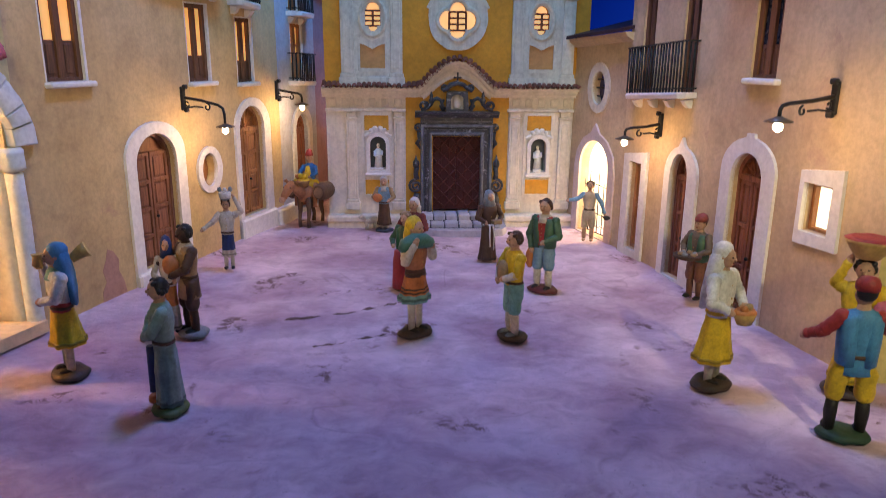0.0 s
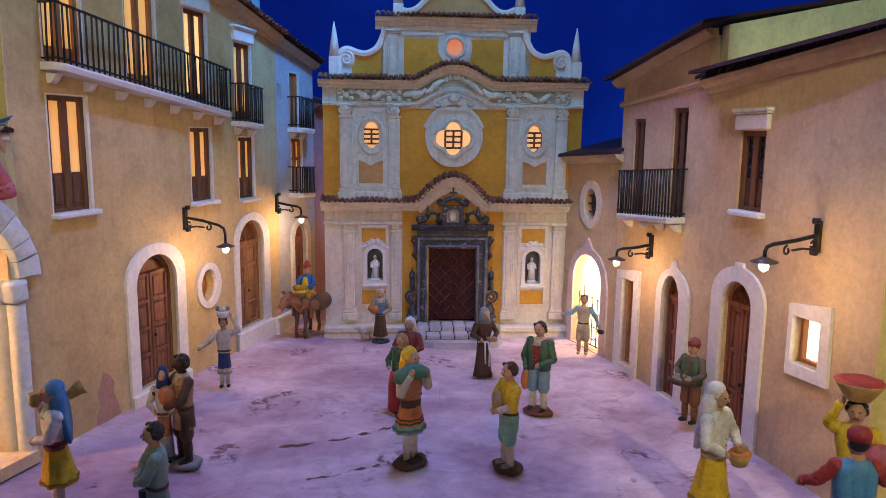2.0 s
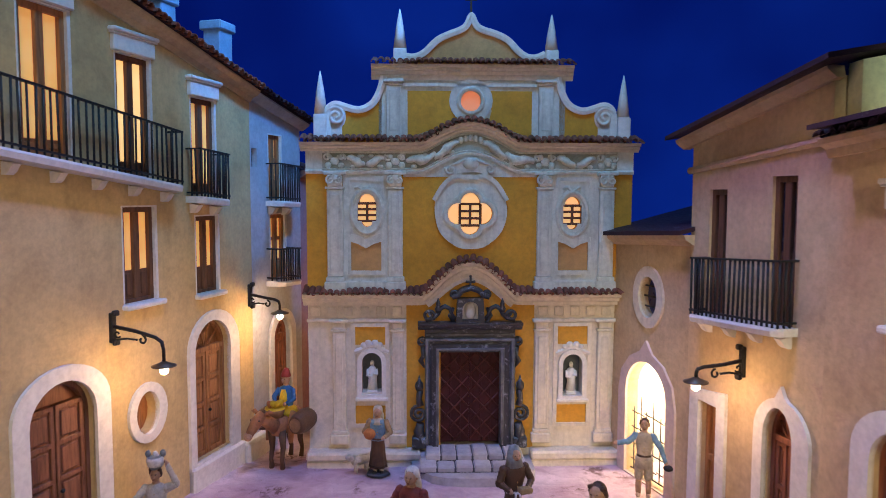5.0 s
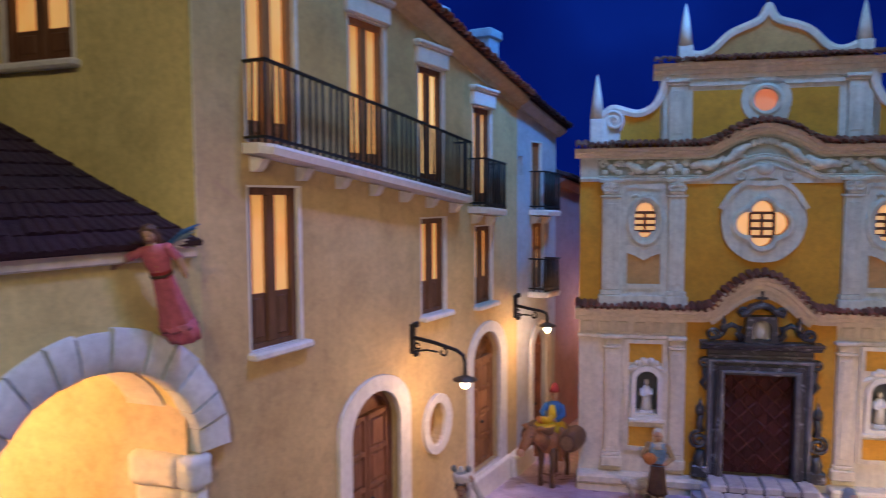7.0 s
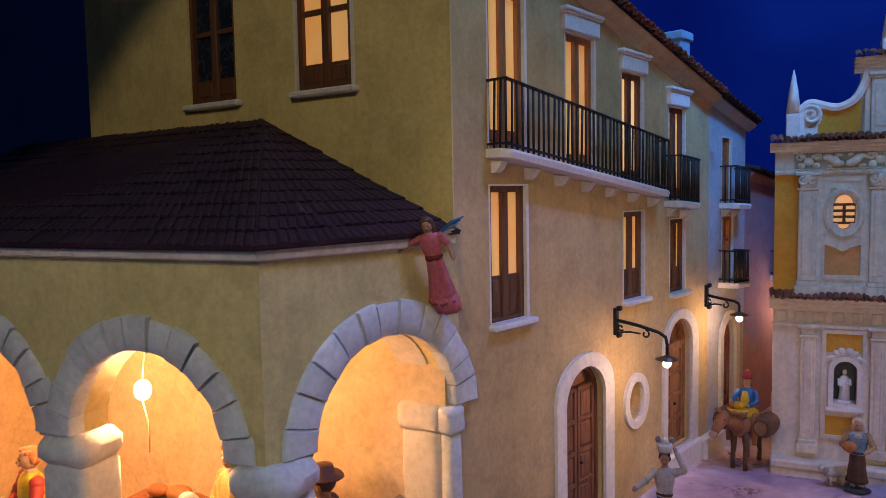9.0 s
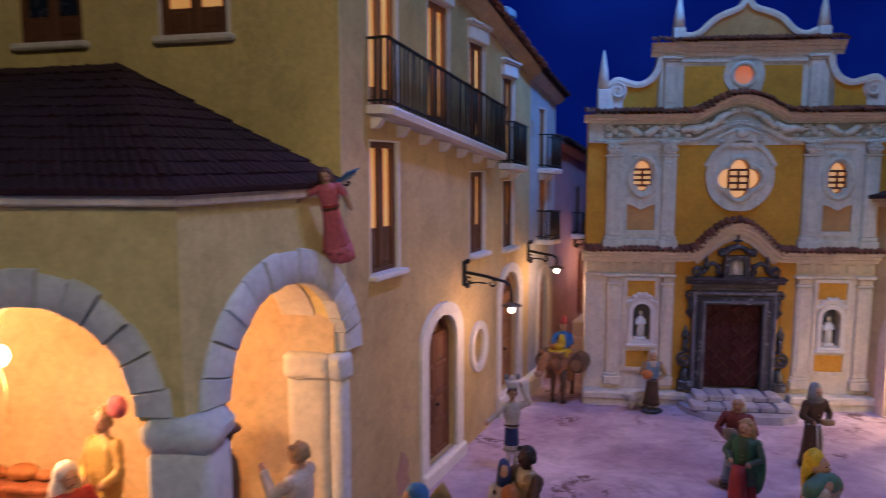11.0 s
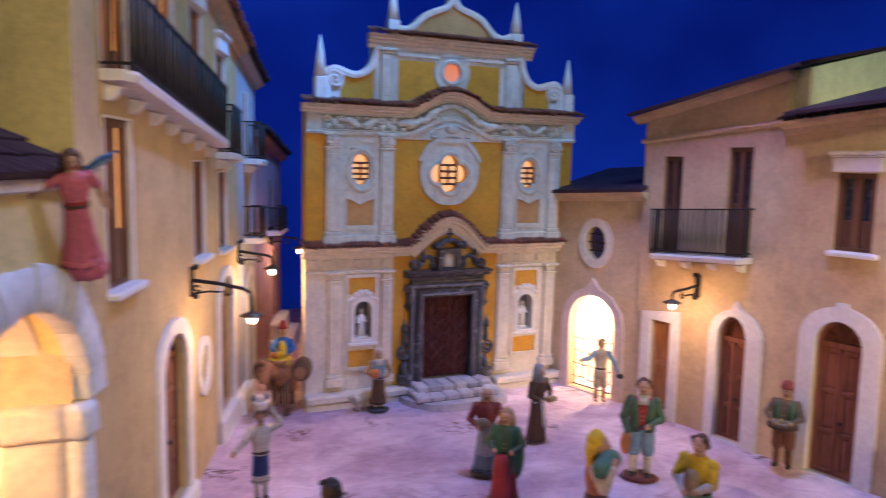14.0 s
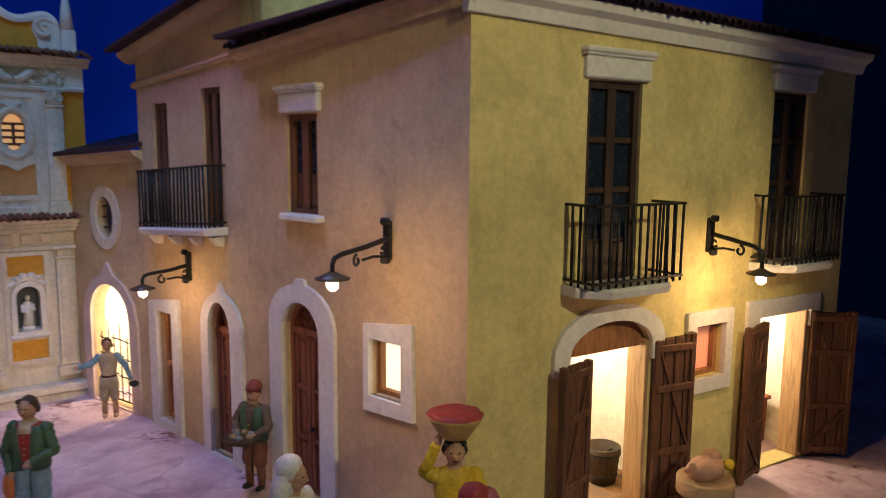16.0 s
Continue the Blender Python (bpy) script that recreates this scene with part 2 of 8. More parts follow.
WHITE = surface("white_limewash", (0.8, 0.77, 0.72), (0.72, 0.68, 0.63), 0.8, 8.0, 100.0, 0.35, wear=0.2)
GOLD_WALL = surface("golden_ochre_paint", (0.7, 0.36, 0.045), (0.54, 0.265, 0.03), 0.75, 8.0, 120.0, 0.3)
DULL_GOLD = surface("dull_ochre_paint", (0.62, 0.36, 0.15), (0.5, 0.28, 0.11), 0.78, 10.0, 120.0, 0.3)
# the pale stain spots are painted highlights of the carved stone
DARK_STONE = surface("dark_grey_stone", (0.042, 0.043, 0.049), (0.015, 0.016, 0.020), 0.42, 30.0, 160.0, 0.5, (0.3, 0.31, 0.35), 0.585, spec=0.7)
# worn mouldings, their edge highlights put into the paler colour
WORN_HIGHLIGHT_STONE = surface("worn_highlight_stone", (0.24, 0.25, 0.28), (0.06, 0.063, 0.07), 0.5, 26.0, 160.0, 0.5, (0.03, 0.03, 0.035), 0.6, spec=0.6, wear=0.8, streak=0.5)
STEP_STONE = surface("grey_step_stone", (0.5, 0.47, 0.5), (0.33, 0.3, 0.34), 0.8, 14.0, 100.0, 0.5, jitter=0.12)
VOUSSOIR = surface("pale_cut_stone", (0.74, 0.76, 0.74), (0.6, 0.63, 0.61), 0.85, 14.0, 110.0, 0.5, jitter=0.06)
MARBLE = surface("white_statue_plaster", (0.8, 0.79, 0.76), (0.7, 0.69, 0.66), 0.5, 20.0, 90.0, 0.2)
TILE = surface("red_brown_tile", (0.3, 0.1, 0.06), (0.16, 0.055, 0.04), 0.75, 20.0, 130.0, 0.5, (0.3, 0.2, 0.15), 0.66, jitter=0.3)
DARK_TILE = surface("dark_brown_tile", (0.05, 0.022, 0.03), (0.026, 0.012, 0.018), 0.62, 16.0, 120.0, 0.6, (0.16, 0.11, 0.12), 0.66, jitter=0.3)
IRON = surface("black_iron", (0.012, 0.011, 0.012), (0.02, 0.018, 0.018), 0.5, 40.0, 200.0, 0.4, spec=0.4)
BROWN_WOOD = wooden("brown_door_wood", (0.3, 0.105, 0.05), (0.12, 0.038, 0.02))
WALNUT = wooden("walnut_door_wood", (0.21, 0.085, 0.045), (0.07, 0.026, 0.015))
ORANGE_WOOD = wooden("orange_brown_wood", (0.36, 0.16, 0.06), (0.16, 0.06, 0.025))
DARK_WOOD = wooden("dark_window_wood", (0.15, 0.065, 0.032), (0.06, 0.025, 0.014))
BLACK_WOOD = wooden("blackened_window_wood", (0.06, 0.034, 0.024), (0.025, 0.015, 0.012))
GREY_WOOD = wooden("weathered_plank_wood", (0.14, 0.062, 0.032), (0.045, 0.02, 0.012))
RAW_WOOD = wooden("raw_batten_wood", (0.45, 0.28, 0.14), (0.26, 0.14, 0.07))
PORTAL_RED = surface("oxblood_door_paint", (0.09, 0.016, 0.014), (0.045, 0.009, 0.009), 0.55, 20.0, 120.0, 0.4)
LATTICE_RED = surface("faded_red_lattice", (0.16, 0.045, 0.036), (0.08, 0.022, 0.018), 0.5, 26.0, 120.0, 0.4)
AMBER = glowing("amber_lit_pane", (1.0, 0.55, 0.17), 0.95, (1.0, 0.44, 0.1), 14.0)
BRIGHT_AMBER = glowing("bright_amber_pane", (1.0, 0.66, 0.25), 1.9, (1.0, 0.55, 0.17), 10.0)
CHURCH_PANE = glowing("orange_church_pane", (1.0, 0.62, 0.27), 1.5, (1.0, 0.52, 0.19), 20.0)
ROSE_PANE = glowing("salmon_oculus_pane", (1.0, 0.3, 0.13), 0.75)
WARM_WHITE = glowing("warm_white_lit_room", (1.0, 0.88, 0.6), 4.0)
BULB = glowing("bulb_glass", (1.0, 0.82, 0.5), 30.0)
DARK_PANE = surface("dark_blue_pane", (0.02, 0.03, 0.05), None, 0.25, spec=0.5)
ROOM = surface("warm_room_plaster", (0.76, 0.6, 0.37), (0.64, 0.45, 0.25), 0.85, 8.0, 90.0, 0.5, wear=0.5)
SHOP_ROOM = surface("pale_shop_plaster", (0.8, 0.75, 0.63), (0.72, 0.66, 0.54), 0.85, 6.0, 90.0, 0.3)
COTTO = surface("cotto_floor_tile", (0.42, 0.24, 0.13), (0.3, 0.16, 0.09), 0.8, 25.0, 120.0, 0.4, jitter=0.15)

# ---- shapes ----


def P(x, y, z, rx=0, ry=0, rz=0):
    return pose(U * x, U * y, U * z, rx, ry, rz)


def part(name, bm, material, parent=None, label="", smooth=False):
    """Links a bmesh in decimetres as one mesh object under a thing or part."""
    bmesh.ops.remove_doubles(bm, verts=bm.verts, dist=1e-5)
    bmesh.ops.recalc_face_normals(bm, faces=bm.faces)
    bmesh.ops.scale(bm, vec=(U, U, U), verts=bm.verts)
    me = bpy.data.meshes.new(name)
    bm.to_mesh(me)
    bm.free()
    for m in material if isinstance(material, (list, tuple)) else [material]:
        me.materials.append(m)
    if smooth:
        me.shade_smooth()
        me.set_sharp_from_angle(angle=radians(48))
    ob = new(name, me)
    if parent:
        ob.parent = parent
    if label:
        ob["label"] = label
    return ob


def again(ob, name, m, parent=None):
    """The same mesh once more, at a pose."""
    o = new(name, ob.data)
    o.matrix_basis = m
    if parent:
        o.parent = parent
    return o


def thing(name, m, label, category, group="", kind=""):
    ob = new(name)
    ob.empty_display_size = 0.02
    ob.matrix_basis = m
    return tagged(ob, label, category, group, kind)


def wall_pose(a, b, z=0.0):
    """Local x runs along the wall to the viewer's right, y into it, z up."""
    return P(a[0], a[1], z, 0, 0, math.degrees(math.atan2(b[1] - a[1], b[0] - a[0])))


def box(bm, x0, x1, y0, y1, z0, z1, mi=0, bevel=0.0):
    vs = [bm.verts.new((x, y, z)) for z in (z0, z1) for y in (y0, y1) for x in (x0, x1)]
    fs = []
    for q in ((0, 1, 3, 2), (4, 6, 7, 5), (0, 4, 5, 1), (1, 5, 7, 3), (3, 7, 6, 2), (2, 6, 4, 0)):
        f = bm.faces.new([vs[i] for i in q])
        f.material_index = mi
        fs.append(f)
    if bevel:
        es = list({e for f in fs for e in f.edges})
        for f in bmesh.ops.bevel(bm, geom=es, offset=bevel, segments=1, profile=0.5, affect="EDGES")["faces"]:
            f.material_index = mi
    return vs


from mathutils.geometry import tessellate_polygon


def prism(bm, outer, y0, y1, holes=(), mi=0):
    """A flat shape in x and z with holes, between two depths."""
    loops = [list(outer)] + [list(h) for h in holes]
    flat = [p for l in loops for p in l]
    tris = tessellate_polygon([[Vector((p[0], p[1], 0)) for p in l] for l in loops])
    a = [bm.verts.new((p[0], y0, p[1])) for p in flat]
    b = [bm.verts.new((p[0], y1, p[1])) for p in flat]
    for t in tris:
        for vs in ([a[i] for i in t], [b[i] for i in reversed(t)]):
            try:
                bm.faces.new(vs).material_index = mi
            except ValueError:
                pass
    n = 0
    for l in loops:
        for i in range(len(l)):
            j = (i + 1) % len(l)
            bm.faces.new((a[n + i], a[n + j], b[n + j], b[n + i])).material_index = mi
        n += len(l)


def rect(x0, x1, z0, z1):
    return [(x0, z0), (x1, z0), (x1, z1), (x0, z1)]


def arch(x0, x1, z0, zs, rise=None, n=14):
    """A door shape: upright sides and a round or flat-arched head."""
    r = (x1 - x0) / 2
    rise = r if rise is None else rise
    return [(x0, z0), (x1, z0)] + [((x0 + x1) / 2 + r * math.cos(math.pi * i / n), zs + rise * math.sin(math.pi * i / n)) for i in range(n + 1)]


def oval(cx, cz, rx, rz, n=24):
    return [(cx + rx * math.cos(2 * math.pi * i / n), cz + rz * math.sin(2 * math.pi * i / n)) for i in range(n)]


def moulding(bm, path, profile, closed=False, mi=0):
    """Sweeps a profile of (outwards, across) along a path in the facade's plane."""
    rings = []
    k = len(path)
    for i, (x, z) in enumerate(path):
        if closed:
            (xa, za), (xb, zb) = path[i - 1], path[(i + 1) % k]
        else:
            (xa, za), (xb, zb) = path[max(0, i - 1)], path[min(k - 1, i + 1)]
        dx, dz = xb - xa, zb - za
        l = math.hypot(dx, dz) or 1
        nx, nz = -dz / l, dx / l
        if 0 < i < k - 1 or closed:
            ux, uz = path[(i + 1) % k][0] - x, path[(i + 1) % k][1] - z
            ul = math.hypot(ux, uz) or 1
            s = 1 / max(0.5, abs(nx * -uz / ul + nz * ux / ul))
        else:
            s = 1
        rings.append([bm.verts.new((x + nx * a * s, -o, z + nz * a * s)) for o, a in profile])
    m = len(profile)
    for i in range(k if closed else k - 1):
        r, q = rings[i], rings[(i + 1) % k]
        for j in range(m - 1):
            bm.faces.new((r[j], r[j + 1], q[j + 1], q[j])).material_index = mi
    if not closed:
        bm.faces.new(rings[0]).material_index = mi
        bm.faces.new(list(reversed(rings[-1]))).material_index = mi


def tube(bm, pts, radii, seg=8, mi=0, cap=True):
    """A round bar along points."""
    pts = [Vector(p) for p in pts]
    if not isinstance(radii, (list, tuple)):
        radii = [radii] * len(pts)
    rings, ref = [], None
    for i, p in enumerate(pts):
        d = (pts[min(i + 1, len(pts) - 1)] - pts[max(i - 1, 0)]).normalized()
        if ref is None:
            ref = d.orthogonal().normalized()
        ref = (ref - d * ref.dot(d)).normalized()
        o = d.cross(ref)
        rings.append([bm.verts.new(p + radii[i] * (ref * math.cos(2 * math.pi * j / seg) + o * math.sin(2 * math.pi * j / seg))) for j in range(seg)])
    for r, q in zip(rings, rings[1:]):
        for j in range(seg):
            f = bm.faces.new((r[j], r[(j + 1) % seg], q[(j + 1) % seg], q[j]))
            f.material_index, f.smooth = mi, True
    if cap:
        bm.faces.new(list(reversed(rings[0]))).material_index = mi
        bm.faces.new(rings[-1]).material_index = mi


def loft(bm, rings, seg=16, mi=0, folds=0, amp=0.0):
    """Closed stack of ellipses: (x, y, z, rx, ry[, material])."""
    made = []
    for r in rings:
        x, y, z, rx, ry = r[:5]
        f = r[6] if len(r) > 6 else amp
        made.append([bm.verts.new((x + rx * (1 + f * math.cos(folds * 2 * math.pi * j / seg)) * math.cos(2 * math.pi * j / seg), y + ry * (1 + f * math.cos(folds * 2 * math.pi * j / seg)) * math.sin(2 * math.pi * j / seg), z)) for j in range(seg)])
    for i in range(len(made) - 1):
        m = rings[i][5] if len(rings[i]) > 5 and rings[i][5] is not None else mi
        for j in range(seg):
            f = bm.faces.new((made[i][j], made[i][(j + 1) % seg], made[i + 1][(j + 1) % seg], made[i + 1][j]))
            f.material_index, f.smooth = m, True
    first = rings[0][5] if len(rings[0]) > 5 and rings[0][5] is not None else mi
    last = rings[-1][5] if len(rings[-1]) > 5 and rings[-1][5] is not None else mi
    bm.faces.new(list(reversed(made[0]))).material_index = first
    bm.faces.new(made[-1]).material_index = last


def ball(bm, c, r, mi=0, seg=12, rows=8):
    rx, ry, rz = r if isinstance(r, (list, tuple)) else (r, r, r)
    rings = []
    for i in range(1, rows):
        a = math.pi * i / rows
        rings.append((c[0], c[1], c[2] - rz * math.cos(a), rx * math.sin(a), ry * math.sin(a), mi))
    loft(bm, rings, seg, mi)


def spiral(cx, cz, r0, r1, turns, start, n=26, hand=1):
    return [(cx + (r0 + (r1 - r0) * i / n) * math.cos(start + hand * 2 * math.pi * turns * i / n), cz + (r0 + (r1 - r0) * i / n) * math.sin(start + hand * 2 * math.pi * turns * i / n)) for i in range(n + 1)]


def eave_tiles(bm, path, width=0.125, out=0.32, rise=0.1, back=0.06, mi=0):
    """A row of half-round tiles along a path, sticking out over the wall."""
    total = sum(math.dist(a, b) for a, b in zip(path, path[1:]))
    n = max(1, round(total / width))
    for k in range(n):
        t, i = (k + 0.5) * total / n, 0
        while i < len(path) - 2 and t > math.dist(path[i], path[i + 1]):
            t -= math.dist(path[i], path[i + 1])
            i += 1
        (xa, za), (xb, zb) = path[i], path[i + 1]
        l = math.dist(path[i], path[i + 1])
        ux, uz = (xb - xa) / l, (zb - za) / l
        x, z = xa + ux * t, za + uz * t
        nx, nz = -uz, ux
        r = 0.5 * total / n * random.uniform(0.95, 1.06)
        j = random.uniform(-0.012, 0.02)
        rings = []
        for y, h, s in ((-out + j, 0.0, 0.92), (back, rise, 1.0)):
            ring = []
            for rr in (r * s, r * s * 0.74):
                pts = [(x + ux * rr * math.cos(a) + nx * (rr * math.sin(a) + h + 0.5 * j), y, z + uz * rr * math.cos(a) + nz * (rr * math.sin(a) + h + 0.5 * j)) for a in [math.pi * q / 6 for q in range(7)]]
                ring += pts if rr == r * s else pts[::-1]
            rings.append([bm.verts.new(p) for p in ring])
        a, b = rings
        for q in range(14):
            f = bm.faces.new((a[q], a[(q + 1) % 14], b[(q + 1) % 14], b[q]))
            f.material_index = mi
        for ring in (a, list(reversed(b))):
            for q in range(6):
                bm.faces.new((ring[q], ring[q + 1], ring[12 - q], ring[13 - q])).material_index = mi
        # the hollow tile between two covers
        lo = [(x + ux * (r + 0.62 * r * math.cos(a)) - nx * 0.42 * r * math.sin(a), z + uz * (r + 0.62 * r * math.cos(a)) - nz * 0.42 * r * math.sin(a)) for a in [math.pi * q / 4 for q in range(5)]]
        va = [bm.verts.new((p[0], -out + 0.03, p[1])) for p in lo]
        vb = [bm.verts.new((p[0] + nx * rise, back, p[1] + nz * rise)) for p in lo]
        for q in range(4):
            bm.faces.new((va[q], va[q + 1], vb[q + 1], vb[q])).material_index = mi


def eave_row(parent, path, width, out, material, m=None, label=""):
    """Half-round tiles along a path, each an object of its own on one mesh."""
    bm = bmesh.new()
    eave_tiles(bm, [(-width / 2, 0), (width / 2, 0)], width, out)
    first = None
    total = sum(math.dist(a, b) for a, b in zip(path, path[1:]))
    n = max(1, round(total / width))
    for k in range(n):
        t, i = (k + 0.5) * total / n, 0
        while i < len(path) - 2 and t > math.dist(path[i], path[i + 1]):
            t -= math.dist(path[i], path[i + 1])
            i += 1
        (xa, za), (xb, zb) = path[i], path[i + 1]
        l = math.dist(path[i], path[i + 1])
        a = math.atan2(zb - za, xb - xa)
        at = P(xa + (xb - xa) * t / l, random.uniform(-0.02, 0.02), za + (zb - za) * t / l + random.uniform(-0.008, 0.008), random.uniform(-2, 2), -math.degrees(a), random.uniform(-4, 4))
        at = at @ Matrix.Diagonal((total / n / width, 1, 1, 1))
        if first is None:
            first = ob = part("tile", bm, material, None, label)
        else:
            ob = again(first, "tile", Matrix())
        ob.parent = parent
        ob.matrix_basis = at if m is None else parent.matrix_basis.inverted() @ m @ at


def sheet(bm, pts, thick=0.08):
    lo = [bm.verts.new(p) for p in pts]
    hi = [bm.verts.new((p[0], p[1], p[2] + thick)) for p in pts]
    bm.faces.new(lo), bm.faces.new(list(reversed(hi)))
    n = len(pts)
    for i in range(n):
        bm.faces.new((lo[i], lo[(i + 1) % n], hi[(i + 1) % n], hi[i]))


def rounded(pts, closed=False, times=2):
    """Cuts corners of an outline twice, to a soft curve."""
    for _ in range(times):
        new_pts = [] if closed else [pts[0]]
        for i in range(len(pts) if closed else len(pts) - 1):
            (xa, za), (xb, zb) = pts[i], pts[(i + 1) % len(pts)]
            new_pts += [(0.75 * xa + 0.25 * xb, 0.75 * za + 0.25 * zb), (0.25 * xa + 0.75 * xb, 0.25 * za + 0.75 * zb)]
        pts = new_pts if closed else new_pts + [pts[-1]]
    return pts

# ---- ground and backdrop ----


def ground_sheet():
    bm = bmesh.new()
    n = 130
    grid = []
    for j in range(n + 1):
        row = []
        for i in range(n + 1):
            x, y = -26 + 52 * i / n, -6 + 36 * j / n
            h = 0.035 * noise.noise((x * 0.7, y * 0.7, 0)) + 0.012 * noise.noise((x * 2.6, y * 2.6, 3))
            row.append(bm.verts.new((x, y, h - 0.03)))
        grid.append(row)
    for j in range(n):
        for i in range(n):
            bm.faces.new((grid[j][i], grid[j][i + 1], grid[j + 1][i + 1], grid[j + 1][i])).smooth = True
    tagged(part("ground", bm, PAVING), "pale chalky paved square with brownish worn stains", "ground", kind="structure")



def ground_cracks():
    """Two long open seams in the painted ground."""
    rng = random.Random(21)
    bm = bmesh.new()
    for a, b, c in (((-1.54, 11.87), (-0.4, 12.12), (0.66, 12.9)), ((-0.9, 10.63), (-0.1, 10.98), (0.65, 11.36))):
        pts, rad = [], []
        for i in range(41):
            t = i / 40
            x = (1 - t) ** 2 * a[0] + 2 * t * (1 - t) * b[0] + t * t * c[0]
            y = (1 - t) ** 2 * a[1] + 2 * t * (1 - t) * b[1] + t * t * c[1] + 0.09 * noise.noise((x * 3, 0, 5)) + 0.05 * noise.noise((x * 11, 2, 5))
            h = 0.035 * noise.noise((x * 0.7, y * 0.7, 0)) + 0.012 * noise.noise((x * 2.6, y * 2.6, 3)) - 0.03
            pts.append((x, y, h))
            rad.append(max(0.002, 0.014 + 0.05 * noise.noise((x * 5, y * 5, 1))))
        tube(bm, pts, rad, 6)
    for v in bm.verts:
        v.co += noise.noise_vector(v.co * 20) * 0.01
    tagged(part("ground_crack", bm, surface("dark_seam", (0.2, 0.12, 0.115), None, 0.9, 30.0)), "dark cracked seams in the painted ground", "ground", kind="structure")


ground_sheet()
ground_cracks()

# the backdrop glows by itself, its lighting put into the colour
NIGHT = glowing("night_sky_glow", (0.004, 0.026, 0.26), 1.0, (0.001, 0.006, 0.12), 1.1)
NIGHT.node_tree.nodes["Principled BSDF"].inputs["Specular IOR Level"].default_value = 0.0
# dimmer copy for the side panels, shade put into the colour
SHADE_NIGHT = glowing("shaded_sky_glow", (0.0012, 0.005, 0.022), 1.0, (0.0007, 0.003, 0.014), 1.1)
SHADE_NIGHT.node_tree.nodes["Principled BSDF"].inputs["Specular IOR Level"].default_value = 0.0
BLACKOUT = surface("black_cloth", (0.006, 0.007, 0.012), None, 0.9, spec=0.1)


def backdrop():
    bm = bmesh.new()
    pts = [(-17, 24), (-8, 29.5), (4, 31), (14, 29.5), (20.5, 24.5), (24.6, 15.6)]
    pts = [(*p, 0) for p in pts]
    lo = [bm.verts.new((p[0], p[1], -0.3)) for p in pts]
    hi = [bm.verts.new((p[0], p[1], 34)) for p in pts]
    for i in range(len(pts) - 1):
        bm.faces.new((lo[i], lo[i + 1], hi[i + 1], hi[i])).smooth = True
    tagged(part("backdrop", bm, NIGHT), "deep blue painted night sky behind the model", "backdrop", kind="structure")
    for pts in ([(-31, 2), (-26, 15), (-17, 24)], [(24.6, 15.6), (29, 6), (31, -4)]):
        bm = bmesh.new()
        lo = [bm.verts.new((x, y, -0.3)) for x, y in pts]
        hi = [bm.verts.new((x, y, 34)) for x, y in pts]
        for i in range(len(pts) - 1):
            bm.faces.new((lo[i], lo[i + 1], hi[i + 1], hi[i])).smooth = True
        tagged(part("backdrop", bm, SHADE_NIGHT), "navy edge of the night sky, shade put into its dim glow", "backdrop", kind="structure")
    bm = bmesh.new()
    box(bm, -34, 34, -26, 40, -0.6, 42)
    tagged(part("wall_room", bm, BLACKOUT), "dark room round the model", "wall", kind="structure")


backdrop()

# ---- pieces of the houses ----


def place(ob, parent, m):
    ob.parent = parent
    ob.matrix_basis = parent.matrix_basis.inverted() @ m
    return ob


def wall_part(parent, outline, holes, material, depth=0.35, name="wall", m=None):
    bm = bmesh.new()
    prism(bm, outline, 0, depth, holes)
    ob = part(name, bm, material, parent)
    if m is not None:
        place(ob, parent, m)
    return ob


def surround(parent, outer, inner, proud=0.06, material=None, label="white limewashed surround"):
    bm = bmesh.new()
    prism(bm, outer, -proud, 0.03, [inner])
    return part("surround", bm, material or WHITE, parent, label)


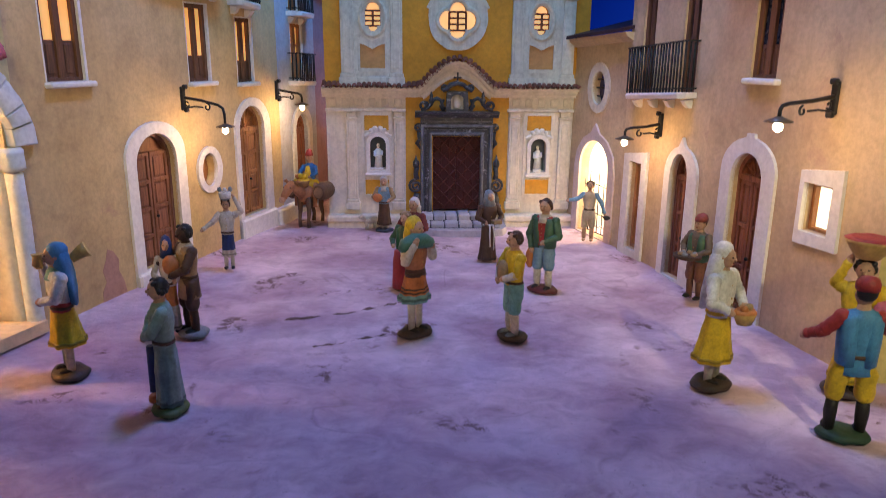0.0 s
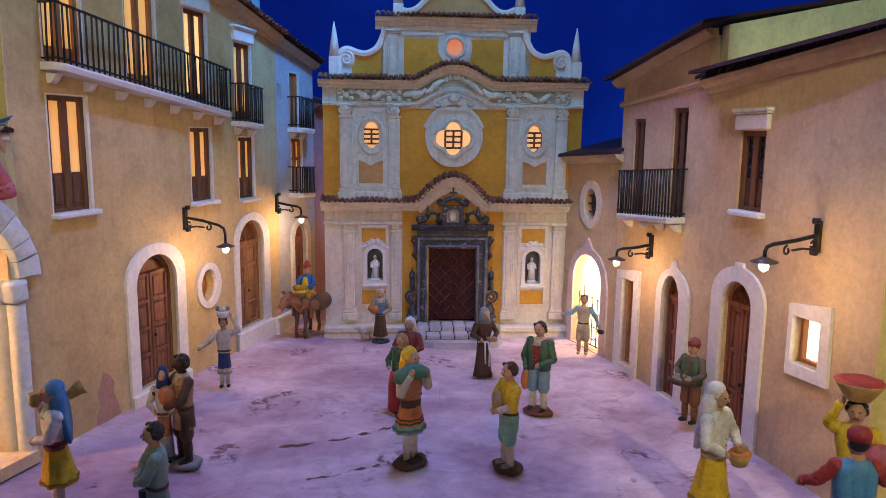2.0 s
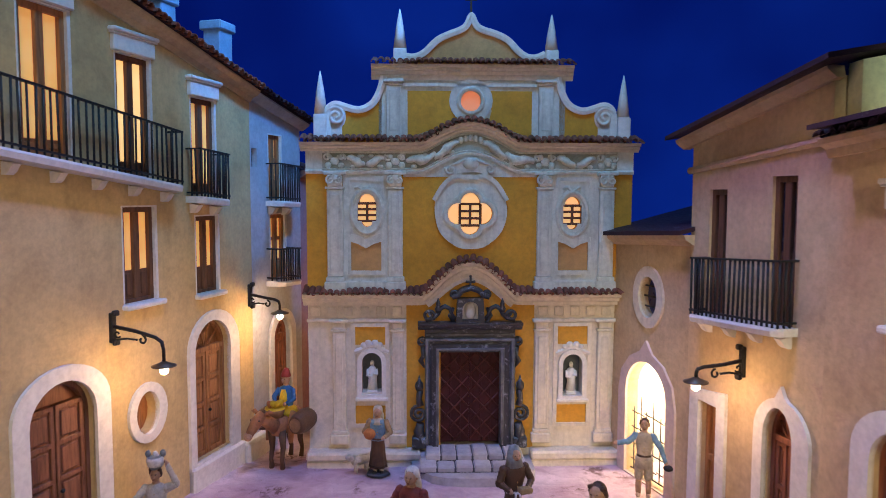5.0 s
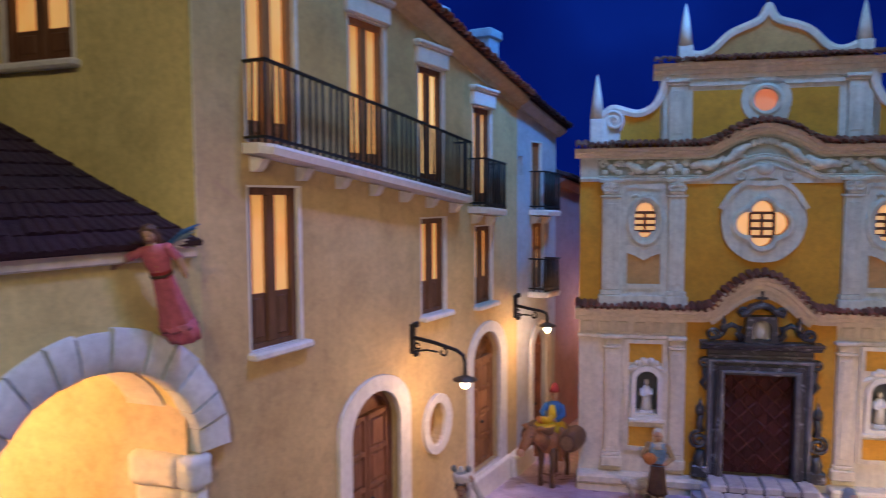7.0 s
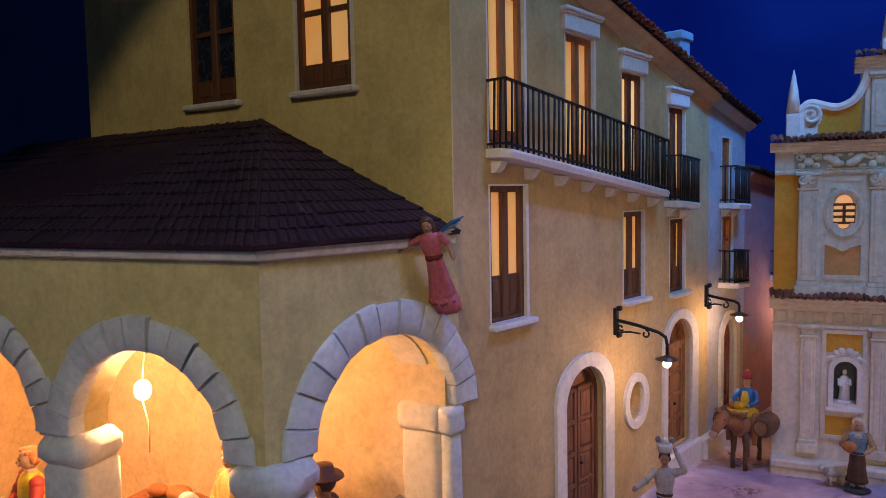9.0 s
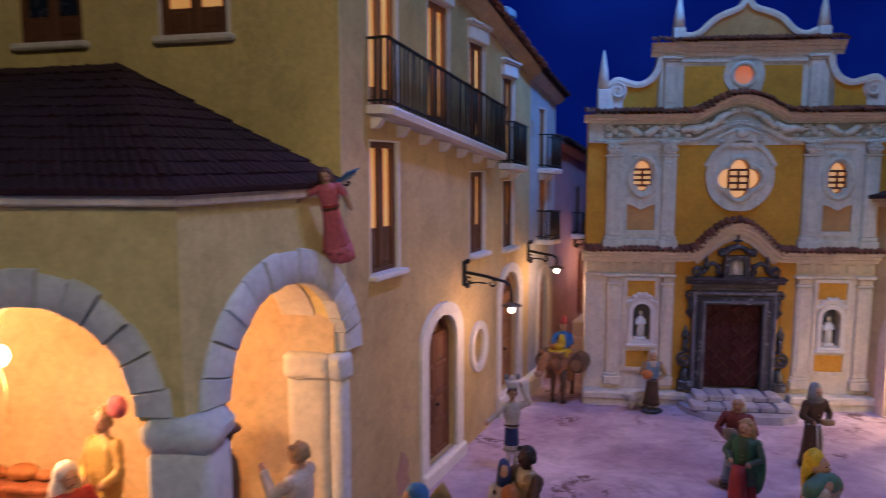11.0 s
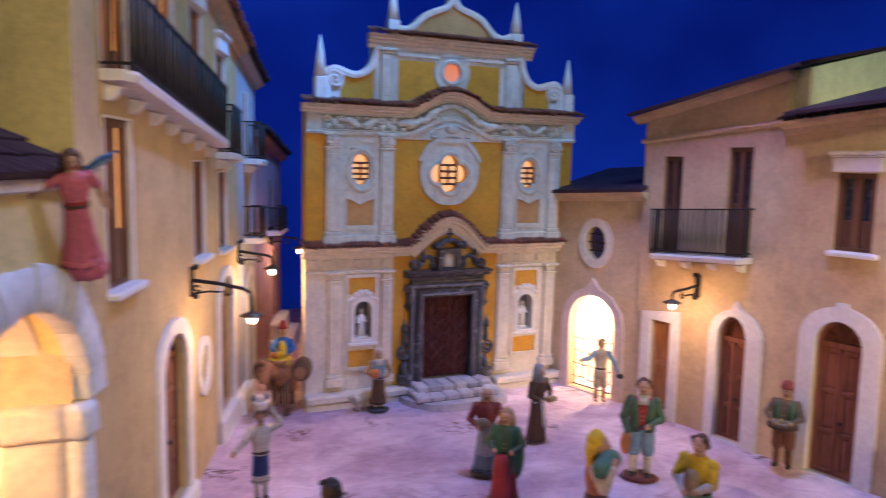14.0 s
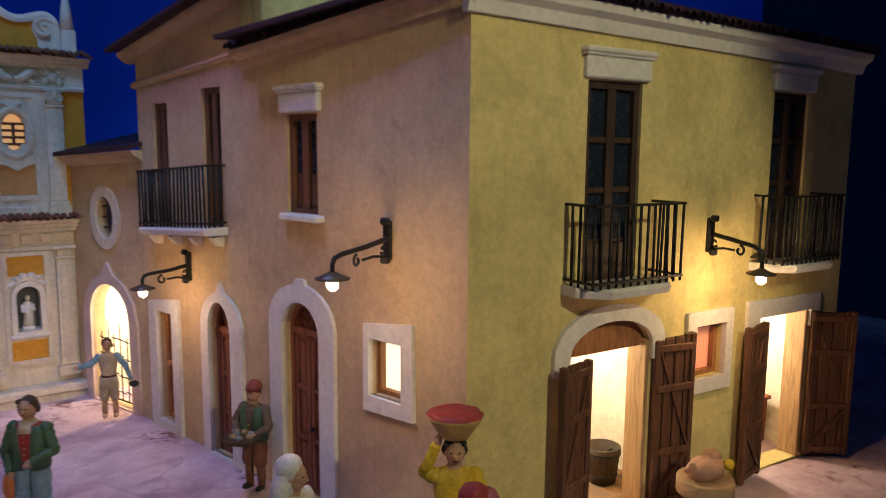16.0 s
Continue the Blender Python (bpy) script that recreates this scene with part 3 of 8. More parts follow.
def lit_window(parent, x0, x1, z0, z1, low=0.34, pane=None, wood=None, sill=True, y=0.12, hood=False, crossbars=0, lean=0.0):
    """Two tall leaves with glowing panes above wooden panels, in a frame, over a sill."""
    wood = wood or DARK_WOOD
    bm = bmesh.new()
    t = 0.09
    cx = (x0 + x1) / 2
    zl = z0 + low * (z1 - z0)
    prism(bm, rect(x0, x1, z0, z1), y - 0.07, y + 0.06, [rect(x0 + t, x1 - t, z0 + 0.06, z1 - t)])
    w = part("window", bm, wood, parent, "dark wooden casement")
    bm = bmesh.new()
    box(bm, cx - t * 0.8, cx + t * 0.8, y - 0.065, y + 0.055, z0 + 0.055, z1 - t + 0.005, 0, 0.012)
    part("mullion", bm, wood, w)
    for a, b in ((x0 + t, cx - t * 0.8), (cx + t * 0.8, x1 - t)):
        bm = bmesh.new()
        box(bm, a, b, y, y + 0.03, zl, z1 - t)
        part("pane", bm, pane or AMBER, w, "amber lit pane" if pane is not DARK_PANE else "dark pane")
        bm = bmesh.new()
        box(bm, a, b, y - 0.02, y + 0.03, z0 + 0.06, zl)
        box(bm, a + 0.05, b - 0.05, y - 0.04, y, z0 + 0.12, zl - 0.05, 0, 0.015)
        part("panel", bm, wood, w)
        for k in range(crossbars):
            zb = zl + (z1 - t - zl) * (k + 1) / (crossbars + 1)
            bm = bmesh.new()
            box(bm, a, b, y - 0.05, y + 0.04, zb - 0.04, zb + 0.04, 0, 0.01)
            part("glazing_bar", bm, wood, w)
    if pane is not DARK_PANE:
        bm = bmesh.new()
        prism(bm, rect(x0 - 0.025, x1 + 0.06, z0, z1 + 0.025), -0.008, 0.05, [rect(x0 + 0.002, x1 - 0.002, z0 + 0.002, z1 - 0.002)])
        part("reveal", bm, WHITE, w, "thin white painted reveal")
    if sill:
        bm = bmesh.new()
        box(bm, x0 - 0.06, x1 + 0.13, -0.14, 0.1, z0 - 0.1, z0 - 0.005, 0, 0.025)
        part("sill", bm, WHITE, w, "white sill")
    if hood:
        bm = bmesh.new()
        box(bm, x0 - 0.09, x1 + 0.09, -0.08, 0.02, z1 + 0.02, z1 + 0.28, 0, 0.02)
        box(bm, x0 - 0.12, x1 + 0.12, -0.11, 0.02, z1 + 0.28, z1 + 0.31, 0, 0.01)
        box(bm, x0 - 0.14, x1 + 0.14, -0.14, 0.02, z1 + 0.31, z1 + 0.38, 0, 0.02)
        part("hood", bm, WHITE, w, "white moulded lintel")
    return w


def arched_door(parent, x0, x1, z0, zs, rise, wood, y=0.14, fan=True, rows=3):
    """A two-leaved door under an arched head with a fanlight."""
    r = (x1 - x0) / 2
    cx = (x0 + x1) / 2
    bm = bmesh.new()
    prism(bm, arch(x0, x1, z0, zs, rise), y + 0.08, y + 0.14)
    t = 0.07
    prism(bm, arch(x0, x1, z0, zs, rise), y - 0.03, y + 0.09, [arch(x0 + t, x1 - t, z0 + 0.001, zs, max(0.01, rise - t))])
    if fan:
        box(bm, x0, x1, y - 0.03, y + 0.09, zs - 0.05, zs + 0.05, 0, 0.01)
        for k in range(1, 5):
            a = math.pi * k / 5
            tube(bm, [(cx, y + 0.02, zs), (cx + (r - t) * math.cos(a), y + 0.02, zs + (rise - t) * math.sin(a))], 0.02, 5)
    door = part("door", bm, wood, parent)
    top = zs - 0.05 if fan else zs + rise * 0.35
    for a, b in ((x0 + t, cx - 0.012), (cx + 0.012, x1 - t)):
        bm = bmesh.new()
        box(bm, a, b, y + 0.03, y + 0.085, z0, top)
        s = 0.075
        for q0, q1 in ((a, a + s), (b - s, b)):
            box(bm, q0, q1, y - 0.01, y + 0.04, z0, top, 0, 0.01)
        for i in range(rows + 1):
            zz = z0 + (top - z0 - s) * i / rows
            box(bm, a, b, y - 0.01, y + 0.04, zz, zz + s, 0, 0.01)
            if i < rows:
                hi = z0 + (top - z0 - s) * (i + 1) / rows
                box(bm, a + s + 0.035, b - s - 0.035, y, y + 0.04, zz + s + 0.035, hi - 0.035, 0, 0.02)
        leaf = part("leaf", bm, wood, door)
    bm = bmesh.new()
    ball(bm, (cx + 0.07, y - 0.04, z0 + 0.42 * (top - z0)), 0.035, 0, 8, 6)
    part("knob", bm, IRON, door, "black iron knob")
    return door


def balcony(parent, x0, x1, za, zb, depth, rail, bars, corbels=0, round_corner=0.12, label="black iron railing on a white slab"):
    """A white slab with white corbels and a black railing; it may slope a little along the wall."""
    slope = (zb - za) / (x1 - x0)

    def lift(x):
        return za + slope * (x - x0)

    bm = bmesh.new()
    c = round_corner
    plan = [(x0, 0.02), (x0, -depth + c), (x0 + c, -depth), (x1 - c, -depth), (x1, -depth + c), (x1, 0.02)]
    a = [bm.verts.new((x, y, lift(x) - 0.15 + 0.03)) for x, y in plan]
    mid = [bm.verts.new((x, y * 1.06, lift(x) - 0.04)) for x, y in plan]
    b = [bm.verts.new((x, y, lift(x))) for x, y in plan]
    for lo, hi in ((a, mid), (mid, b)):
        for i in range(6):
            j = (i + 1) % 6
            bm.faces.new((lo[i], lo[j], hi[j], hi[i]))
    bm.faces.new(list(reversed(a)))
    bm.faces.new(b)
    slab = part("balcony", bm, WHITE, parent, label)
    for k in range(corbels):
        x = x0 + 0.18 + (x1 - x0 - 0.36) * k / max(1, corbels - 1)
        bm = bmesh.new()
        s = [(0.02, -0.2), (-0.06, -0.2), (-0.12, -0.16), (-0.16, -0.1), (-0.2, -0.06), (0.02, -0.02)]
        va = [bm.verts.new((x - 0.07, p, lift(x) - 0.1 + q)) for p, q in s]
        vb = [bm.verts.new((x + 0.07, p, lift(x) - 0.1 + q)) for p, q in s]
        for i in range(6):
            bm.faces.new((va[i], va[(i + 1) % 6], vb[(i + 1) % 6], vb[i]))
        bm.faces.new(va), bm.faces.new(list(reversed(vb)))
        part("corbel", bm, WHITE, slab, "white corbel")
    e = 0.05
    line = [(x0 + e, 0.0), (x0 + e, -depth + e), (x1 - e, -depth + e), (x1 - e, 0.0)]
    for h, wd, tk in ((rail, 0.055, 0.03), (0.07, 0.045, 0.03)):
        bm = bmesh.new()
        for (xa, ya), (xb, yb) in zip(line, line[1:]):
            pa, pb = Vector((xa, ya, lift(xa) + h)), Vector((xb, yb, lift(xb) + h))
            d = (pb - pa).normalized()
            o = Vector((-d.y, d.x, 0)).normalized() * wd / 2
            up = Vector((0, 0, tk / 2))
            vs = [bm.verts.new(p + s1 * o + s2 * up) for p in (pa - d * wd / 2, pb + d * wd / 2) for s1, s2 in ((-1, -1), (1, -1), (1, 1), (-1, 1))]
            for q in ((0, 1, 2, 3), (7, 6, 5, 4), (0, 4, 5, 1), (1, 5, 6, 2), (2, 6, 7, 3), (3, 7, 4, 0)):
                bm.faces.new([vs[i] for i in q])
        part("rail", bm, IRON, slab, "black iron rail")
    bm = bmesh.new()
    tube(bm, [(0, 0, 0.0), (0, 0, rail)], 0.019, 6)
    first = part("baluster", bm, IRON, slab)
    spots = [(x0 + e + (x1 - x0 - 2 * e) * i / (bars - 1), -depth + e) for i in range(bars)]
    side = max(1, round(depth / 0.16))
    spots += [(x, -depth + e + (depth - e) * (i + 1) / (side + 1)) for x in (x0 + e, x1 - e) for i in range(side)]
    first.matrix_basis = P(spots[0][0], spots[0][1], lift(spots[0][0]))
    for x, y in spots[1:]:
        again(first, "baluster", P(x, y, lift(x), random.uniform(-1, 1), random.uniform(-1, 1), 0), slab)
    return slab


def street_lamp(m, label, reach=0.85, power=1.6, drop=0.57):
    """A wrought-iron bracket with scrolls, a tin shade and a bare bulb; local y goes into the wall."""
    lamp = thing("wall_lamp", m, label, "lamp", "wall lamps of the square")
    bm = bmesh.new()
    box(bm, -0.055, 0.055, -0.06, 0.01, -0.24, 0.24, 0, 0.012)
    for s in (1, -1):
        box(bm, -0.06, 0.06, -0.13, -0.05, s * 0.235 - 0.045, s * 0.235 + 0.045, 0, 0.02)
    part("back_plate", bm, IRON, lamp)
    bm = bmesh.new()
    r, d = reach, (drop - 0.13) / 0.44
    zo = 0.57 - drop
    tube(bm, [(0, -0.03, 0.02), (0, -r * 0.45, -0.03), (0, -r * 0.85, -0.1 * d), (0, -r * 0.97, -0.16 * d), (0, -r, -0.27 * d), (0, -r, -0.44 * d)], [0.034, 0.032, 0.03, 0.03, 0.028, 0.028], 7)
    part("arm", bm, IRON, lamp)
    bm = bmesh.new()
    tube(bm, [(0, -y, z - 0.14) for y, z in [(0.04, -0.06), (0.3 * r, -0.02), (0.5 * r, -0.03)]], 0.018, 6)
    sc = spiral(0, 0, 0.075, 0.03, 0.9, math.pi * 0.5, 12)
    tube(bm, [(0, -0.6 * r + x, -0.165 + z) for x, z in sc], 0.018, 6)
    tube(bm, [(0, -0.12 * r + x, -0.1 + z) for x, z in spiral(0, 0, 0.06, 0.025, 0.9, math.pi * 1.2, 12)], 0.016, 6)
    part("scroll", bm, IRON, lamp)
    bm = bmesh.new()
    loft(bm, [(0, -r, zo - 0.43, 0.04, 0.04), (0, -r, zo - 0.45, 0.07, 0.07), (0, -r, zo - 0.495, 0.19, 0.19), (0, -r, zo - 0.51, 0.19, 0.19), (0, -r, zo - 0.475, 0.06, 0.06)], 18)
    part("shade", bm, surface("lamp_tin", (0.18, 0.13, 0.09), None, 0.45, 20, metal=0.6, spec=0.5), lamp, "brown tin shade")
    bm = bmesh.new()
    loft(bm, [(0, -r, zo - 0.49, 0.03, 0.03), (0, -r, zo - 0.52, 0.05, 0.05), (0, -r, zo - 0.565, 0.07, 0.07), (0, -r, zo - 0.61, 0.06, 0.06), (0, -r, zo - 0.64, 0.02, 0.02)], 12)
    part("bulb", bm, BULB, lamp, "lit clear bulb")
    p = m @ Vector((0, -U * r, U * (zo - 0.67)))
    bulb_light([c / U for c in p], power)
    return lamp


# ---- the tall house with balconies ----
LEFT_A, LEFT_B = (-5.34, 11.7), (-2.67, 19.9)
LEFT = wall_pose(LEFT_A, LEFT_B)


def eave_at(s):
    return 9.32 - 0.222 * (s - 1.0)


def tall_house():
    h = thing("tall_house", LEFT, "tan plastered model house with lit windows and long iron balcony", "house", "houses of the square")
    wins = [(0.57, 1.43, 3.93, 5.86), (4.42, 5.2, 3.8, 5.39), (6.35, 7.06, 3.72, 5.19)]
    ups = [(0.57, 1.42, 6.38, 8.6), (2.53, 3.4, 6.12, 8.24), (4.36, 5.16, 5.9, 7.85), (6.28, 7.02, 5.6, 7.4)]
    d1 = arch(2.42, 3.68, 0.24, 2.3, 0.57)
    d2 = arch(6.18, 7.36, 0.5, 2.58, 0.58)
    ov = oval(4.85, 1.88, 0.29, 0.37)
    holes = [rect(a, b, c, d) for a, b, c, d in wins + ups] + [d1, d2, ov]
    outline = [(-0.2, -0.1), (8.3, -0.1), (8.3, eave_at(8.3)), (-0.2, eave_at(-0.2))]
    wall_part(h, outline, holes, TAN_WALL)
    for i, (a, b, c, d) in enumerate(wins):
        lit_window(h, a, b, c, d)
    for i, (a, b, c, d) in enumerate(ups):
        lit_window(h, a, b, c, d, 0.12, BRIGHT_AMBER if i == 2 else AMBER, ORANGE_WOOD if i in (0, 1) else DARK_WOOD, sill=False, hood=i > 0)
    surround(h, arch(2.14, 3.98, -0.05, 2.42, 0.68), d1)
    arched_door(h, 2.42, 3.68, 0.24, 2.3, 0.57, WALNUT, fan=False, rows=4)
    surround(h, arch(6.0, 7.68, -0.05, 2.6, 0.75), d2)
    arched_door(h, 6.18, 7.36, 0.5, 2.58, 0.58, ORANGE_WOOD, rows=4)
    surround(h, oval(4.87, 1.88, 0.48, 0.52), ov)
    bm = bmesh.new()
    prism(bm, oval(4.85, 1.88, 0.31, 0.39), 0.2, 0.25)
    box(bm, 4.82, 4.88, 0.14, 0.2, 1.48, 2.27, 0, 0.01)
    part("oval_shutter", bm, ORANGE_WOOD, h, "brown oval shutter")
    for x0, x1, z in ((2.14, 4.04, 0.24), (6.0, 7.75, 0.5)):
        bm = bmesh.new()
        box(bm, x0, x1, -0.13, 0.1, -0.1, z * 0.9, 0, 0.04)
        part("door_step", bm, WHITE, h, "white plastered threshold")
    balcony(h, 0.5, 5.62, 6.36, 5.75, 0.36, 0.93, 40, 7)
    balcony(h, 6.08, 7.06, 5.57, 5.5, 0.36, 0.87, 10, 2)
    # a patch of bare reddish render beside the door
    bm = bmesh.new()
    prism(bm, [(x * 1.7 - 0.35, z * 1.1) for x, z in ((0.92, -0.02), (1.3, -0.02), (1.27, 0.2), (1.2, 0.42), (1.22, 0.6), (1.14, 0.78), (1.06, 0.84), (1.02, 0.66), (0.96, 0.5), (1.0, 0.3), (0.93, 0.16))], -0.006, 0.02)
    part("bare_patch", bm, surface("bare_render", (0.5, 0.3, 0.22), (0.4, 0.22, 0.16), 0.9, 20.0), h, "patch of bare reddish render")
    # side wall towards the arcade
    flip = wall_pose((-13.2, 12.68), (-5.4, 11.5))
    span = math.dist((-5.4, 11.5), (-13.2, 12.68))
    wl = [(span - 2.66, span - 1.62, 7.3, 9.25), (span - 5.05, span - 3.95, 7.3, 9.25)]
    ob = wall_part(h, [(0, -0.1), (span, -0.1), (span, 10.8), (0, 10.8)], [rect(*w) for w in wl], YELLOW_WALL, 0.3, "side_wall", flip)
    for w, pane in zip(wl, (AMBER, DARK_PANE)):
        win = lit_window(h, *w, 0.2, pane, DARK_WOOD, crossbars=1)
        win.matrix_basis = h.matrix_basis.inverted() @ flip
    # cornice and roof
    bm = bmesh.new()
    path = [(-0.25, eave_at(-0.25)), (8.32, eave_at(8.32))]
    moulding(bm, path, [(-0.1, -0.16), (0.05, -0.16), (0.09, -0.07), (0.2, -0.02), (0.26, 0.05), (0.26, 0.09), (-0.1, 0.09)])
    part("cornice", bm, PEACH_WALL, h, "salmon painted cornice")
    eave_row(h, [(x, z + 0.13) for x, z in path], 0.17, 0.4, TILE)
    bm = bmesh.new()
    a = [(-0.25, -0.3, eave_at(-0.25) + 0.12), (8.32, -0.3, eave_at(8.32) + 0.12), (8.32, 3.0, eave_at(8.32) + 0.6), (-0.25, 3.0, eave_at(-0.25) + 0.6)]
    lo = [bm.verts.new(p) for p in a]
    hi = [bm.verts.new((p[0], p[1], p[2] + 0.08)) for p in a]
    bm.faces.new(lo), bm.faces.new(list(reversed(hi)))
    for i in range(4):
        bm.faces.new((lo[i], lo[(i + 1) % 4], hi[(i + 1) % 4], hi[i]))
    part("roof", bm, DARK_TILE, h)
    return h


tall_house()
street_lamp(LEFT @ P(4.1, 0, 3.48), "black wrought-iron wall lamp beside the oval window", 0.97, drop=0.62)
street_lamp(LEFT @ P(8.17, 0, 3.46), "black wrought-iron wall lamp between two house fronts", 0.73, drop=0.42)


def grey_house():
    h = thing("grey_house", LEFT, "narrow grey-blue model house with two iron balconies", "house", "houses of the square")
    d = arch(9.12, 9.95, 0.1, 2.3, 0.46)
    wins = [(9.06, 9.62, 5.5, 6.94), (9.1, 9.78, 3.7, 5.16)]
    small = rect(8.36, 8.58, 6.2, 6.6)
    wall_part(h, [(8.3, -0.1), (10.55, -0.1), (10.55, 7.2), (8.3, 7.65)], [d, small] + [rect(*w) for w in wins], [BLUE_HOUSE], 0.35)
    surround(h, arch(8.95, 10.15, -0.05, 2.35, 0.62), d)
    arched_door(h, 9.12, 9.95, 0.1, 2.3, 0.46, BROWN_WOOD)
    for w in wins:
        lit_window(h, *w, 0.3, AMBER, ORANGE_WOOD, sill=False, crossbars=1)
    bm = bmesh.new()
    box(bm, 8.34, 8.6, 0.12, 0.18, 6.18, 6.62)
    part("shutter", bm, IRON, h, "small dark shutter")
    balcony(h, 8.92, 9.9, 5.47, 5.43, 0.4, 0.82, 9, 2)
    balcony(h, 8.9, 9.88, 3.68, 3.64, 0.4, 0.72, 9, 0)
    bm = bmesh.new()
    path = [(8.34, 7.72), (10.65, 7.26)]
    moulding(bm, path, [(-0.1, -0.12), (0.06, -0.12), (0.22, 0.0), (0.22, 0.06), (-0.1, 0.06)])
    part("cornice", bm, BLUE_HOUSE, h)
    eave_row(h, [(x, z + 0.1) for x, z in path], 0.17, 0.36, DARK_TILE)
    bm = bmesh.new()
    sheet(bm, [(8.34, -0.25, 7.76), (10.65, -0.25, 7.3), (10.65, 3.0, 7.5), (8.34, 3.0, 7.95)], 0.08)
    part("roof", bm, DARK_TILE, h)
    for x, y, z, t in ((8.35, 0.75, 7.7, 9.25), (7.6, 1.6, 7.9, 9.7)):
        bm = bmesh.new()
        box(bm, x - 0.24, x + 0.24, y - 0.2, y + 0.2, z, t - 0.12, 0, 0.02)
        box(bm, x - 0.3, x + 0.3, y - 0.26, y + 0.26, t - 0.2, t, 0, 0.03)
        part("chimney", bm, BLUE_LIT_CHIMNEY, h, "white chimney with blue light painted into its colour")
    # stone bench along the foot
    bm = bmesh.new()
    box(bm, 7.75, 8.95, -0.22, 0.05, -0.1, 0.38, 0, 0.05)
    part("bench", bm, WHITE, h, "white plastered foot of the wall")


grey_house()


def alley_house():
    h = thing("alley_house", LEFT, "rose plastered house down the alley with balcony and raised door", "house", "houses of the square")
    d = rect(13.5, 14.3, 0.8, 2.85)
    w = rect(13.0, 13.7, 3.6, 4.9)
    wall_part(h, [(10.55, -0.1), (15.5, -0.1), (15.5, 5.5), (10.55, 6.1)], [d, w], ROSE_WALL)
    lit_window(h, 13.0, 13.7, 3.6, 4.9, 0.4, DARK_PANE, DARK_WOOD, sill=False)
    arched_door(h, 13.5, 14.3, 0.8, 2.6, 0.24, BROWN_WOOD, fan=False)
    balcony(h, 12.5, 14.4, 3.5, 3.45, 0.36, 0.65, 12, 0)
    for a, b, o, z in ((12.9, 14.9, 0.34, 0.8), (12.7, 15.2, 0.62, 0.35)):
        bm = bmesh.new()
        box(bm, a, b, -o, 0.05, -0.1, z, 0, 0.04)
        part("door_step", bm, WHITE, h, "pale plastered step")
    path = [(10.55, 6.14), (15.6, 5.54)]
    bm = bmesh.new()
    moulding(bm, path, [(-0.1, -0.12), (0.06, -0.12), (0.2, 0.0), (0.2, 0.06), (-0.1, 0.06)])
    part("cornice", bm, ROSE_WALL, h)
    eave_row(h, [(x, z + 0.1) for x, z in path], 0.17, 0.34, DARK_TILE)
    bm = bmesh.new()
    box(bm, 15.2, 15.5, 0.35, 3.0, -0.1, 5.4)
    part("end_wall", bm, ROSE_WALL, h)
    bm = bmesh.new()
    sheet(bm, [(10.4, -0.2, 6.2), (15.6, -0.2, 5.6), (15.6, 3.0, 6.2), (10.4, 3.0, 6.8)], 0.06)
    part("roof", bm, DARK_TILE, h)


alley_house()
street_lamp(LEFT @ P(12.85, 0, 3.35), "black wrought-iron wall lamp down the alley", 0.85, drop=0.42)

# ---- the corner house and its neighbour ----
RIGHT_A, RIGHT_B = (5.49, 16.9), (6.85, 9.9)
RIGHT = wall_pose(RIGHT_A, RIGHT_B)
FRONT = wall_pose((6.99, 9.17), (13.6, 8.45))


def lerp(x, x0, x1, a, b):
    return a + (b - a) * (x - x0) / (x1 - x0)


